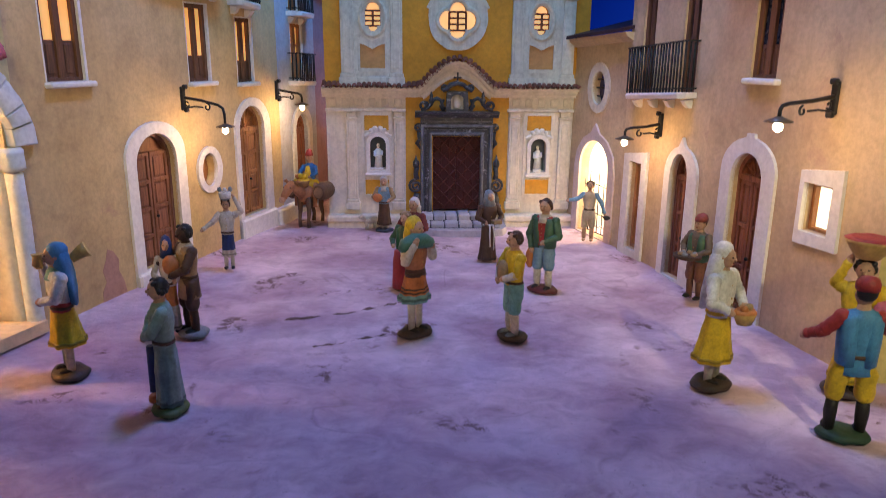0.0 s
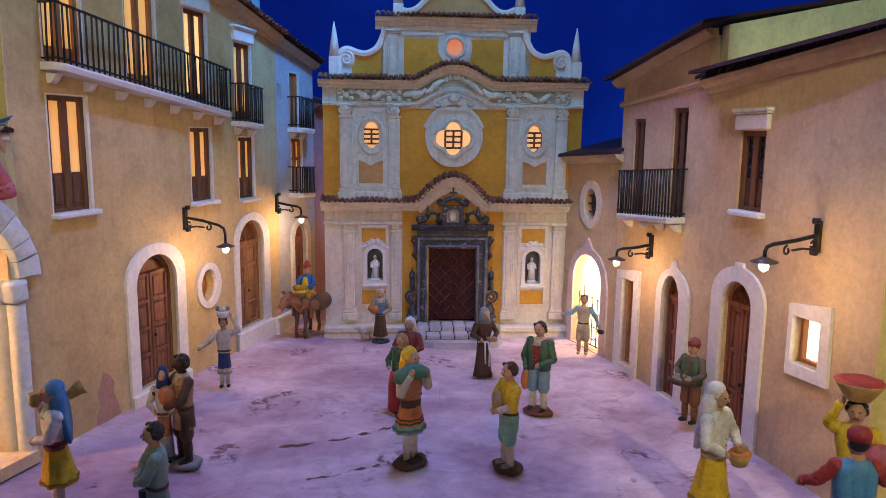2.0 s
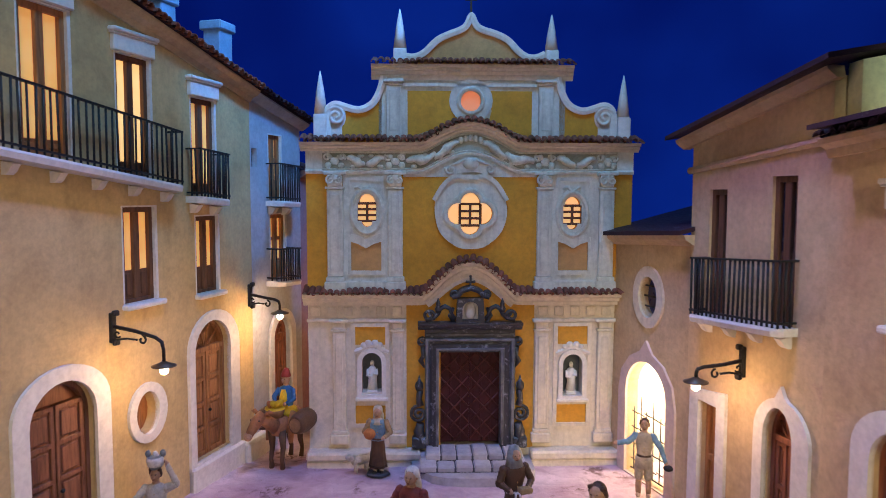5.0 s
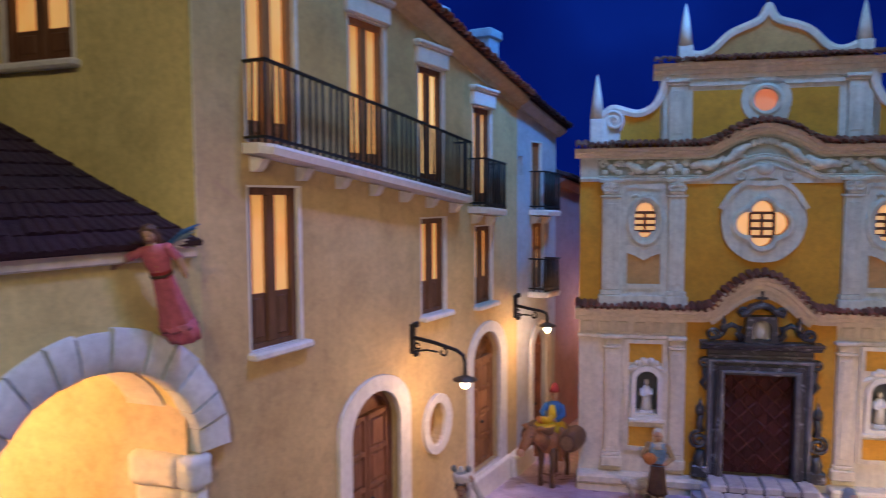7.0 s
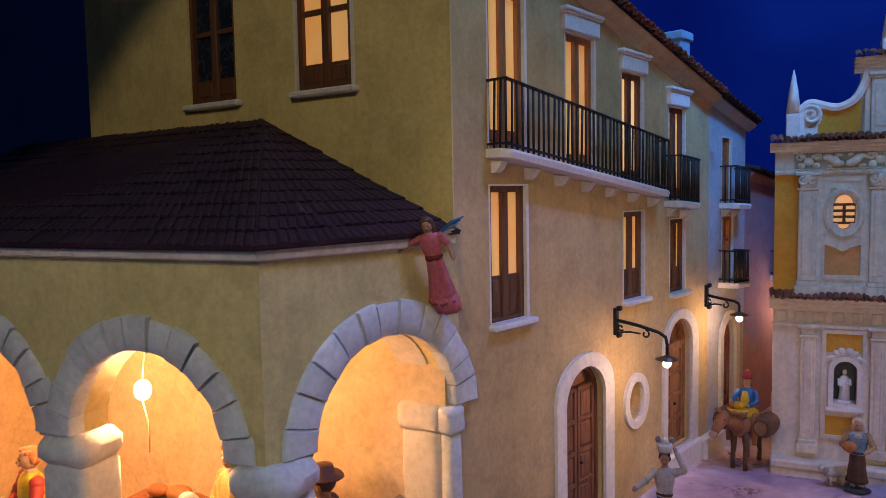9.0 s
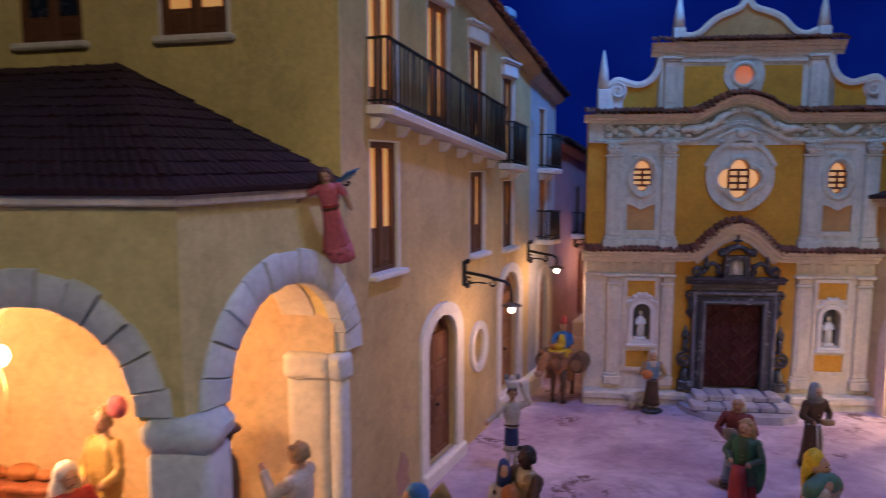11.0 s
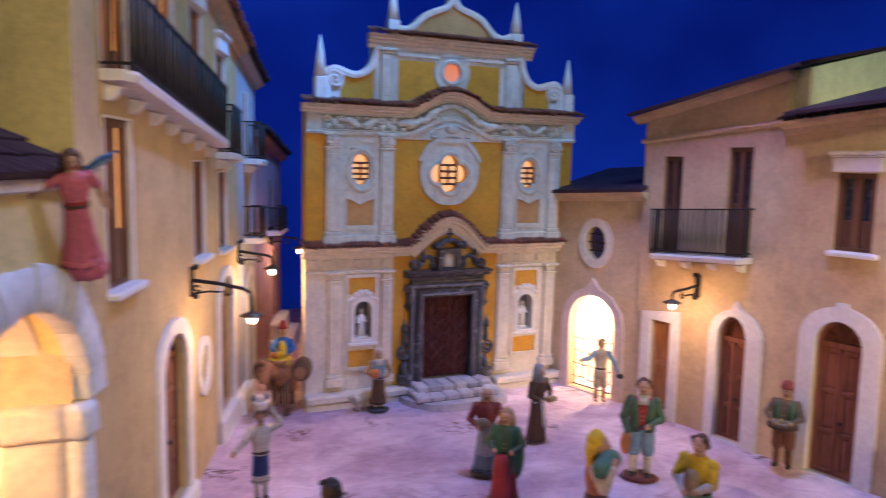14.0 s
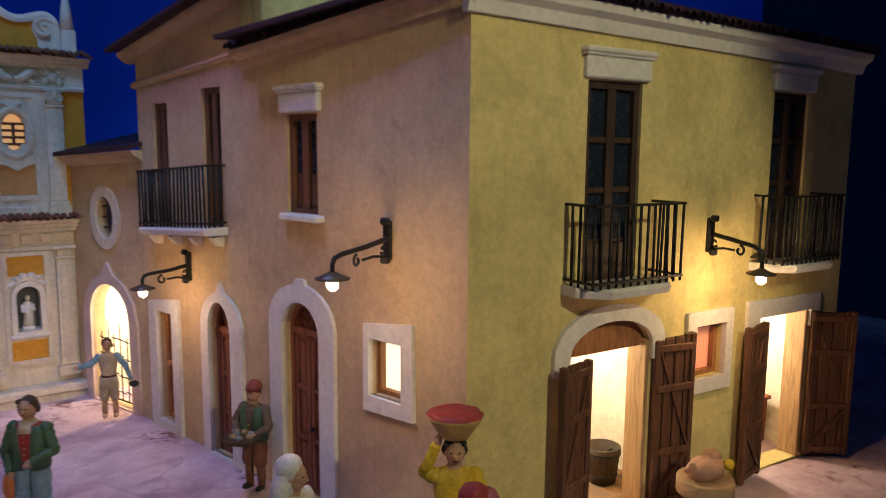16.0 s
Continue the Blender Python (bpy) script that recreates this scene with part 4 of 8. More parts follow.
def neighbour_house():
    h = thing("balcony_house", RIGHT, "peach plastered model house with small iron balcony", "house", "houses of the square")
    d0, d1 = rect(0.86, 1.38, 0.14, 2.13), arch(2.54, 3.17, 0.0, 2.05, 0.5)
    b0, b1 = rect(0.95, 1.43, 3.62, 5.7), rect(2.51, 3.03, 3.7, 5.88)
    wall_part(h, [(0.42, -0.1), (3.64, -0.1), (3.64, 7.15), (0.42, 6.5)], [d0, d1, b0, b1], PEACH_WALL)
    surround(h, [(0.58, -0.05), (1.62, -0.05), (1.61, 2.41), (0.6, 2.27)], d0)
    bm = bmesh.new()
    box(bm, 0.86, 1.38, 0.16, 0.22, 0.14, 2.13)
    for a, b, c, d in ((0.87, 0.95, 0.14, 2.13), (1.29, 1.37, 0.14, 2.13), (0.95, 1.29, 0.14, 0.22), (0.95, 1.29, 1.1, 1.2), (0.95, 1.29, 2.05, 2.13)):
        box(bm, a, b, 0.1, 0.17, c, d, 0, 0.01)
    part("door", bm, ORANGE_WOOD, h)
    surround(h, [(2.33, -0.05), (3.5, -0.05)] + arch(2.33, 3.5, 0, 2.1, 0.6)[2:9] + [(2.98, 2.74), (2.9, 2.88), (2.82, 2.74)] + arch(2.33, 3.5, 0, 2.1, 0.6)[10:], d1)
    arched_door(h, 2.54, 3.17, 0.0, 2.05, 0.5, BROWN_WOOD)
    for r in (b0, b1):
        (x0, z0), (x1, z1) = r[0], r[2]
        lit_window(h, x0, x1, z0, z1, 0.5, DARK_PANE, DARK_WOOD, sill=False)
    balcony(h, 0.88, 3.14, 3.62, 3.76, 0.34, 0.94, 20, 4)
    bm = bmesh.new()
    moulding(bm, [(0.36, 6.02), (3.64, 6.32)], [(-0.02, -0.05), (0.05, -0.05), (0.08, 0.0), (0.05, 0.06), (-0.02, 0.06)])
    part("string_course", bm, PEACH_WALL, h)
    bm = bmesh.new()
    moulding(bm, [(0.2, 6.5), (3.74, 7.2)], [(-0.05, -0.1), (0.08, -0.1), (0.2, 0.0), (0.22, 0.06), (-0.05, 0.06)])
    part("cornice", bm, PEACH_WALL, h)
    inv = h.matrix_basis.inverted()

    def loc(x, y, z):
        v = inv @ Vector((U * x, U * y, U * z))
        return tuple(c / U for c in v)

    bm = bmesh.new()
    sheet(bm, [loc(5.1, 16.6, 6.55), loc(5.75, 12.75, 7.25), loc(10.6, 14.0, 8.2), loc(10.6, 17.5, 7.5)], 0.07)
    part("roof", bm, DARK_TILE, h)
    bm = bmesh.new()
    a = [loc(6.35, 13.02, 5.2), loc(10.6, 14.08, 5.2), loc(10.6, 14.08, 8.2), loc(6.35, 13.02, 7.29)]
    b = [loc(6.35, 13.32, 5.2), loc(10.6, 14.38, 5.2), loc(10.6, 14.38, 8.2), loc(6.35, 13.32, 7.29)]
    va, vb = [bm.verts.new(p) for p in a], [bm.verts.new(p) for p in b]
    bm.faces.new(va), bm.faces.new(list(reversed(vb)))
    for i in range(4):
        bm.faces.new((va[i], va[(i + 1) % 4], vb[(i + 1) % 4], vb[i]))
    part("side_wall", bm, surface("pale_lime_plaster", (0.74, 0.72, 0.46), (0.64, 0.62, 0.38), 0.8, 6.0, 110.0, 0.4), h, "pale yellow gable side")
    bm = bmesh.new()
    box(bm, 0.42, 0.72, 0.3, 3.5, -0.1, 6.5)
    part("end_wall", bm, PEACH_WALL, h)
    return h


neighbour_house()


def plank_leaf(parent, hinge, angle, w, z0, z1, m, mirror=1, slant=0.0):
    """One leaf of weathered planks in a frame of stiles, ledges and two braces, swung open."""
    bm = bmesh.new()
    n = 4
    for i in range(n):
        a, b = w * i / n, w * (i + 1) / n
        j = random.uniform(0, 0.03) - slant * (i + 0.5) / n
        box(bm, mirror * (a + 0.008), mirror * (b - 0.008), -0.03, 0.03, z0 + 0.02, z1 - j, 0, 0.01)
    leaf = part("leaf", bm, GREY_WOOD, parent, "weathered plank door leaf standing open")
    place(leaf, parent, m @ P(hinge[0], hinge[1], 0, 0, 0, angle))
    for x, top in ((0.05, z1), (w - 0.05, z1 + slant)):
        bm = bmesh.new()
        box(bm, mirror * x - 0.045, mirror * x + 0.045, -0.065, 0.04, z0 + 0.01, top, 0, 0.014)
        part("stile", bm, GREY_WOOD, leaf)
    for f in (0.03, 0.33, 0.7, 0.93):
        bm = bmesh.new()
        zz = z0 + f * (z1 - z0)
        box(bm, 0.03 if mirror > 0 else -w + 0.03, w - 0.03 if mirror > 0 else -0.03, -0.075, -0.028, zz, zz + 0.1, 0, 0.012)
        part("ledge", bm, GREY_WOOD, leaf)
    for f0, f1, flip in ((0.06, 0.33, 1), (0.36, 0.95, -1)):
        bm = bmesh.new()
        x0, x1 = (0.08, w - 0.08) if flip > 0 else (w - 0.08, 0.08)
        a, b, c, d = Vector((mirror * x0, -0.045, z0 + f0 * (z1 - z0))), Vector((mirror * x1, -0.045, z0 + f1 * (z1 - z0))), 0.045, 0.02
        vs = [bm.verts.new((p.x, p.y + sy * d, p.z + sz * c)) for p in (a, b) for sy, sz in ((-1, -1), (1, -1), (1, 1), (-1, 1))]
        for q in ((0, 1, 2, 3), (7, 6, 5, 4), (0, 4, 5, 1), (1, 5, 6, 2), (2, 6, 7, 3), (3, 7, 4, 0)):
            bm.faces.new([vs[i] for i in q])
        part("brace", bm, GREY_WOOD, leaf)
    return leaf


def room(parent, m, x0, x1, y0, y1, z1, name="room", material=None):
    """Bare lit room behind an opening: floor, back, sides and ceiling in one shell with thickness."""
    bm = bmesh.new()
    t = 0.06
    box(bm, x0 - t, x0, y0, y1, -0.05, z1)
    box(bm, x1, x1 + t, y0, y1, -0.05, z1)
    box(bm, x0 - t, x1 + t, y1, y1 + t, -0.05, z1)
    box(bm, x0 - t, x1 + t, y0, y1 + t, z1, z1 + t)
    ob = part(name, bm, material or ROOM, parent, "warm plastered room inside")
    place(ob, parent, m)
    return ob


def corner_house():
    h = thing("corner_house", RIGHT, "corner model house with peach front and yellow shop side", "house", "houses of the square")
    d = arch(4.5, 5.33, 0.0, 2.38, 0.46)
    w = rect(4.65, 5.3, 4.08, 5.42)
    lit = rect(6.31, 6.89, 1.84, 2.59)
    top = lambda s: lerp(s, 3.64, 7.87, 6.22, 6.62)
    wall_part(h, [(3.64, -0.1), (7.87, -0.1), (7.87, top(7.87)), (3.64, top(3.64))], [d, w, lit], PEACH_WALL)
    surround(h, [(4.21, -0.05), (5.65, -0.05)] + arch(4.21, 5.65, 0, 2.5, 0.6)[2:9] + [(5.04, 3.1), (5.02, 3.17), (4.84, 3.17), (4.82, 3.1)] + arch(4.21, 5.65, 0, 2.5, 0.6)[10:], d)
    arched_door(h, 4.5, 5.33, 0.0, 2.38, 0.46, BROWN_WOOD)
    lit_window(h, 4.65, 5.3, 4.08, 5.42, 0.4, DARK_PANE, DARK_WOOD, hood=True)
    surround(h, [(6.22, 1.63), (7.1, 1.66), (7.07, 2.87), (6.22, 2.76)], lit)
    bm = bmesh.new()
    prism(bm, rect(6.31, 6.89, 1.84, 2.59), 0.12, 0.2, [rect(6.37, 6.83, 1.9, 2.53)])
    win = part("window", bm, ORANGE_WOOD, h, "small brown window frame")
    bm = bmesh.new()
    box(bm, 6.36, 6.84, 0.22, 0.26, 1.88, 2.55)
    part("pane", bm, WARM_WHITE, win, "brightly lit pane")
    bm = bmesh.new()
    path = [(3.62, top(3.64)), (7.94, top(7.87))]
    moulding(bm, path, [(-0.05, -0.14), (0.06, -0.14), (0.09, -0.03), (0.2, 0.03), (0.22, 0.1), (-0.05, 0.1)])
    part("cornice", bm, PEACH_WALL, h, "peach moulded cornice")
    eave_row(h, [(x, z + 0.13) for x, z in path], 0.15, 0.32, DARK_TILE)
    # yellow side with the shops
    top2 = lambda s: lerp(s, 0, 7.45, 6.6, 6.42)
    d1 = arch(1.5, 2.96, 0.0, 2.42, 0.38)
    d2 = rect(5.3, 6.62, 0.0, 2.48)
    u1, u2 = rect(1.7, 2.62, 3.2, 5.8), rect(5.36, 6.22, 3.25, 5.84)
    sw = rect(3.86, 4.5, 1.74, 2.52)
    wall_part(h, [(0.0, -0.1), (7.45, -0.1), (7.45, top2(7.45)), (0.0, top2(0))], [d1, d2, u1, u2, sw], YELLOW_WALL, 0.35, "side_wall", FRONT)
    for bits in (("a", arch(1.24, 3.2, -0.05, 2.44, 0.58), d1), ("b", [(5.0, 2.1), (5.3, 2.1), (5.3, 2.48), (6.62, 2.48), (6.62, 2.2), (6.86, 2.2), (6.86, 2.74), (5.0, 2.76)], None), ("c", rect(3.67, 4.66, 1.53, 2.73), sw)):
        bm = bmesh.new()
        if bits[0] == "a":
            ring = bits[1][2:]
            inner = d1[2:]
            prism(bm, [(3.2, 2.2)] + ring + [(1.24, 2.2), (1.5, 2.2)] + inner[::-1] + [(2.96, 2.2)], -0.07, 0.03)
        elif bits[2] is None:
            prism(bm, bits[1], -0.06, 0.03)
        else:
            prism(bm, bits[1], -0.06, 0.03, [bits[2]])
        place(part("surround", bm, WHITE, h, "white limewashed surround"), h, FRONT)
    bm = bmesh.new()
    prism(bm, [(2.96, 2.36)] + d1[2:] + [(1.5, 2.36)], 0.1, 0.16)
    place(part("tympanum", bm, ORANGE_WOOD, h, "brown boarded arch head"), h, FRONT)
    for a, b, c, d_ in ((1.7, 2.62, 3.2, 5.8), (5.36, 6.22, 3.25, 5.84)):
        win = lit_window(h, a, b, c, d_, 0.25, DARK_PANE, BLACK_WOOD, sill=False, hood=True, crossbars=2)
        win.matrix_basis = h.matrix_basis.inverted() @ FRONT
    for x0, x1, z in ((1.36, 2.95, 3.34), (5.0, 6.5, 3.36)):
        b = balcony(h, x0, x1, z, z, 0.55, 0.98, 13, 0, 0.3)
        b.matrix_basis = h.matrix_basis.inverted() @ FRONT
    bm = bmesh.new()
    prism(bm, rect(3.86, 4.5, 1.74, 2.52), 0.1, 0.18, [rect(3.93, 4.43, 1.81, 2.45)])
    win = place(part("window", bm, ORANGE_WOOD, h, "small brown window frame"), h, FRONT)
    bm = bmesh.new()
    box(bm, 3.9, 4.46, 0.2, 0.24, 1.78, 2.48)
    part("pane", bm, glowing("rosy_lit_pane", (1.0, 0.42, 0.24), 0.7), win, "rosy lit pane")
    room(h, FRONT, 1.2, 3.6, 0.35, 3.0, 2.9, "room", SHOP_ROOM)
    room(h, FRONT, 4.7, 6.9, 0.35, 2.6, 2.8, "room", SHOP_ROOM)
    plank_leaf(h, (1.84, -0.04), 18, 0.68, 0.0, 2.36, FRONT, -1, 0.02)
    plank_leaf(h, (3.0, -0.04), -9, 0.7, 0.0, 2.44, FRONT, 1, 0.06)
    plank_leaf(h, (5.45, -0.05), 13, 0.68, 0.0, 2.42, FRONT, -1)
    plank_leaf(h, (6.64, -0.04), -33, 0.74, 0.03, 2.45, FRONT, 1)
    for x in (2.89, 6.55):
        bm = bmesh.new()
        box(bm, x, x + 0.07, -0.02, 0.33, 0.0, 2.45, 0, 0.015)
        place(part("jamb", bm, RAW_WOOD, h, "raw wooden door post"), h, FRONT)
    bm = bmesh.new()
    path = [(-0.08, top2(0)), (7.55, top2(7.45))]
    moulding(bm, path, [(-0.05, -0.2), (0.06, -0.2), (0.1, -0.06), (0.2, 0.0), (0.22, 0.09), (-0.05, 0.09)])
    place(part("cornice", bm, WHITE, h, "cream moulded cornice"), h, FRONT)
    eave_row(h, [(x, z + 0.12) for x, z in path], 0.15, 0.32, DARK_TILE, FRONT)
    inv = h.matrix_basis.inverted()

    def loc(x, y, z):
        v = inv @ Vector((U * x, U * y, U * z))
        return tuple(c / U for c in v)

    bm = bmesh.new()
    sheet(bm, [loc(5.6, 12.9, 6.4), loc(6.74, 8.95, 6.77), loc(9.5, 12.6, 7.35)], 0.06)
    sheet(bm, [loc(6.74, 8.95, 6.77), loc(14.5, 8.05, 6.56), loc(14.5, 12.0, 7.35), loc(9.5, 12.6, 7.35)], 0.06)
    sheet(bm, [loc(5.6, 12.9, 6.4), loc(9.5, 12.6, 7.35), loc(14.5, 12.0, 7.35), loc(14.5, 14.5, 7.0), loc(9.5, 14.0, 6.8)], 0.05)
    part("roof", bm, DARK_TILE, h)
    bm = bmesh.new()
    box(bm, 7.15, 7.45, 0.36, 6.0, -0.1, 6.35)
    place(part("end_wall", bm, YELLOW_WALL, h), h, FRONT)
    bm = bmesh.new()
    prism(bm, rect(1.2, 3.6, 0.03, 2.9), -0.02, 0.05)
    bmesh.ops.rotate(bm, cent=(0, 0, 0), matrix=Matrix.Rotation(math.pi / 2, 3, "X"), verts=bm.verts)
    bmesh.ops.transform(bm, matrix=Matrix.Diagonal((1, -1, 1, 1)), verts=bm.verts)
    bed = place(part("shop_floor", bm, surface("tile_joint", (0.24, 0.15, 0.1), None, 0.9, 20), h, "sandy bedding of the shop floor"), h, FRONT)
    first = None
    for i in range(9):
        for j in range(8):
            x, y = 1.375 + 0.27 * i, 0.21 + 0.34 * j + (0.17 if i % 2 else 0)
            at = P(x, y, random.uniform(0, 0.012), random.uniform(-1, 1), random.uniform(-1, 1), random.uniform(-2, 2))
            if first is None:
                bm = bmesh.new()
                box(bm, -0.125, 0.125, -0.16, 0.16, -0.04, 0.045, 0, 0.012)
                first = ob = part("floor_tile", bm, COTTO, None, "terracotta tile")
            else:
                ob = again(first, "floor_tile", Matrix())
            place(ob, h, FRONT @ at)
    return h


corner_house()
street_lamp(RIGHT @ P(1.98, 0, 3.03), "black wrought-iron wall lamp over the narrow doors", 0.82, power=1.3, drop=0.34)
street_lamp(RIGHT @ P(6.63, 0, 3.86, 0, 0, 15), "black wrought-iron wall lamp by the lit window", 1.2, power=1.35, drop=0.36)
street_lamp(FRONT @ P(4.06, 0, 3.81), "black wrought-iron wall lamp between the shops", 0.85, power=2.4, drop=0.5)
for x, y, z, p in ((2.4, 1.6, 2.3, 1.0), (5.8, 1.2, 2.3, 0.9)):
    q = FRONT @ Vector((U * x, U * y, U * z))
    bulb_light([c / U for c in q], 6.5 * p, (1.0, 0.84, 0.56))


def hoop(pts, r):
    bm = bmesh.new()
    tube(bm, pts, r, 6)
    return bm


def gate_wing():
    m = wall_pose((4.8, 19.25), (5.66, 16.35))
    h = thing("gate_wing", m, "low peach wing with oval window and arched iron gate", "house", "houses of the square")
    g = arch(0.92, 2.26, 0.0, 1.7, 0.68)
    ov = oval(1.6, 3.65, 0.3, 0.4)
    wall_part(h, [(0.3, -0.1), (2.95, -0.1), (2.95, 4.82), (0.3, 4.68)], [g, ov], PEACH_WALL, 0.25)
    surround(h, [(0.66, -0.05), (2.52, -0.05), (2.52, 1.65), (2.42, 2.08), (2.14, 2.4), (1.78, 2.56), (1.58, 2.8), (1.38, 2.56), (1.04, 2.4), (0.76, 2.08), (0.66, 1.65)], g, 0.05, surface("rose_white_plaster", (0.72, 0.58, 0.52), (0.62, 0.48, 0.43), 0.8, 6.0, wear=0.25), "pale rose ogee surround")
    surround(h, oval(1.6, 3.65, 0.49, 0.6), ov, 0.05, CREAM, "pale oval frame")
    bm = bmesh.new()
    prism(bm, oval(1.6, 3.65, 0.32, 0.42), 0.18, 0.22)
    part("pane", bm, surface("dusky_pane", (0.12, 0.06, 0.05), (0.05, 0.08, 0.25), 0.3, 20), h)
    for k in range(3):
        bm = bmesh.new()
        tube(bm, [(1.3, 0.1, 3.45 + 0.2 * k), (1.9, 0.1, 3.45 + 0.2 * k)], 0.02, 6)
        part("grille_bar", bm, IRON, h)
    bm = bmesh.new()
    moulding(bm, [(0.28, 4.68), (2.98, 4.82)], [(-0.05, -0.1), (0.08, -0.08), (0.25, 0.02), (0.28, 0.1), (-0.05, 0.1)])
    part("cornice", bm, PEACH_WALL, h)
    bm = bmesh.new()
    sheet(bm, [(0.2, -0.35, 4.77), (2.98, -0.35, 4.92), (2.98, 2.2, 5.5), (0.2, 2.2, 5.35)])
    part("roof", bm, DARK_TILE, h)
    room(h, m, 0.7, 2.6, 0.25, 2.0, 2.7, "room", SHOP_ROOM)
    # iron gate of thin bars and short cross pieces
    gate = part("gate", hoop([(0.95, 0.1, 0.06), (2.22, 0.1, 0.06)], 0.016), IRON, h, "black iron gate")
    rng = random.Random(21)
    for i in range(6):
        x = 1.05 + 1.08 * i / 5
        part("gate_bar", hoop([(x, 0.1, 0.05), (x + rng.uniform(-0.02, 0.02), 0.1, 1.35 + 0.25 * (i % 2))], 0.011), IRON, gate)
        for k in range(4):
            z = 0.25 + 0.34 * k + rng.uniform(-0.04, 0.04)
            part("cross_piece", hoop([(x - 0.08, 0.09, z), (x + 0.13, 0.09, z - 0.015)], 0.011), IRON, gate)
    q = m @ Vector((U * 1.6, U * 1.3, U * 1.9))
    bulb_light([c / U for c in q], 8.0, (1.0, 0.78, 0.48), 0.004)


gate_wing()

# ---- the church ----
CHURCH = P(1.87, 18.95, 0, 1.03)


def wave(x, half=1.0, base=0.0, rise=0.45):
    """The swelling line of the cornice: flat, then a bow over the middle."""
    t = abs(x) / half
    return base if t >= 1 else base + rise * (0.5 + 0.5 * math.cos(math.pi * t)) ** 0.58


def curve(x0, x1, half, base, rise, n=28):
    pts = [x0] + [x0 + (x1 - x0) * i / n for i in range(1, n)] + [x1]
    return [(x, wave(x, half, base, rise)) for x in pts]


def pilaster(parent, cx, w, z0, z1, base, cap, material, out=0.1, scroll=False):
    bm = bmesh.new()
    box(bm, cx - w / 2, cx + w / 2, -out, 0.02, z0 + base, z1 - cap, 0, 0.015)
    box(bm, cx - w / 2 + 0.06, cx + w / 2 - 0.06, -out - 0.02, -out + 0.01, z0 + base + 0.12, z1 - cap - 0.1, 0, 0.012)
    box(bm, cx - w / 2 - 0.06, cx + w / 2 + 0.06, -out - 0.06, 0.02, z0, z0 + base * 0.72, 0, 0.02)
    box(bm, cx - w / 2 - 0.03, cx + w / 2 + 0.03, -out - 0.03, 0.02, z0 + base * 0.72, z0 + base, 0, 0.015)
    box(bm, cx - w / 2 - 0.03, cx + w / 2 + 0.03, -out - 0.03, 0.02, z1 - cap, z1 - cap + 0.05, 0, 0.012)
    box(bm, cx - w / 2 - 0.06, cx + w / 2 + 0.06, -out - 0.07, 0.02, z1 - 0.07, z1, 0, 0.015)
    ob = part("pilaster", bm, material, parent)
    bm = bmesh.new()
    if scroll:
        for s in (-1, 1):
            tube(bm, [(cx + s * (0.085 - 0.0) + s * x, -out - 0.05, z1 - cap * 0.5 + z) for x, z in spiral(0, 0, 0.09, 0.025, 1.2, math.pi / 2, 16, s)], 0.024, 6)
        box(bm, cx - w / 2 + 0.02, cx + w / 2 - 0.02, -out - 0.04, 0.0, z1 - cap + 0.05, z1 - 0.07, 0, 0.02)
        ball(bm, (cx, -out - 0.05, z1 - cap * 0.35), (0.07, 0.04, 0.08), 0, 8, 6)
    else:
        box(bm, cx - w / 2 + 0.01, cx + w / 2 - 0.01, -out - 0.02, 0.0, z1 - cap + 0.05, z1 - 0.07, 0, 0.02)
    part("capital", bm, material, ob)
    return ob


def tall_lobed(cx, cz):
    """A narrow window: small rectangle with a round head and a smaller round foot."""
    top = [(cx + 0.16 * math.cos(math.pi * q / 8), cz + 0.2 + 0.17 * math.sin(math.pi * q / 8)) for q in range(9)]
    foot = [(cx - 0.11 * math.cos(math.pi * q / 8), cz - 0.18 - 0.12 * math.sin(math.pi * q / 8)) for q in range(9)]
    return [(cx + 0.19, cz - 0.18), (cx + 0.19, cz + 0.2)] + top + [(cx - 0.19, cz + 0.2), (cx - 0.19, cz - 0.18)] + foot


def lobed(cx, cz, hw, hh, r):
    """A four-lobed outline about a rectangle."""
    out = []
    for ox, oz, a0 in ((hw, 0, -90), (0, hh, 0), (-hw, 0, 90), (0, -hh, 180)):
        for q in range(9):
            a = radians(a0 + 180 * q / 8) if ox else radians(a0 + 180 * q / 8)
            out.append((cx + ox + r * (0.9 if oz else 1.0) * math.cos(a), cz + oz + r * math.sin(a)))
    return out


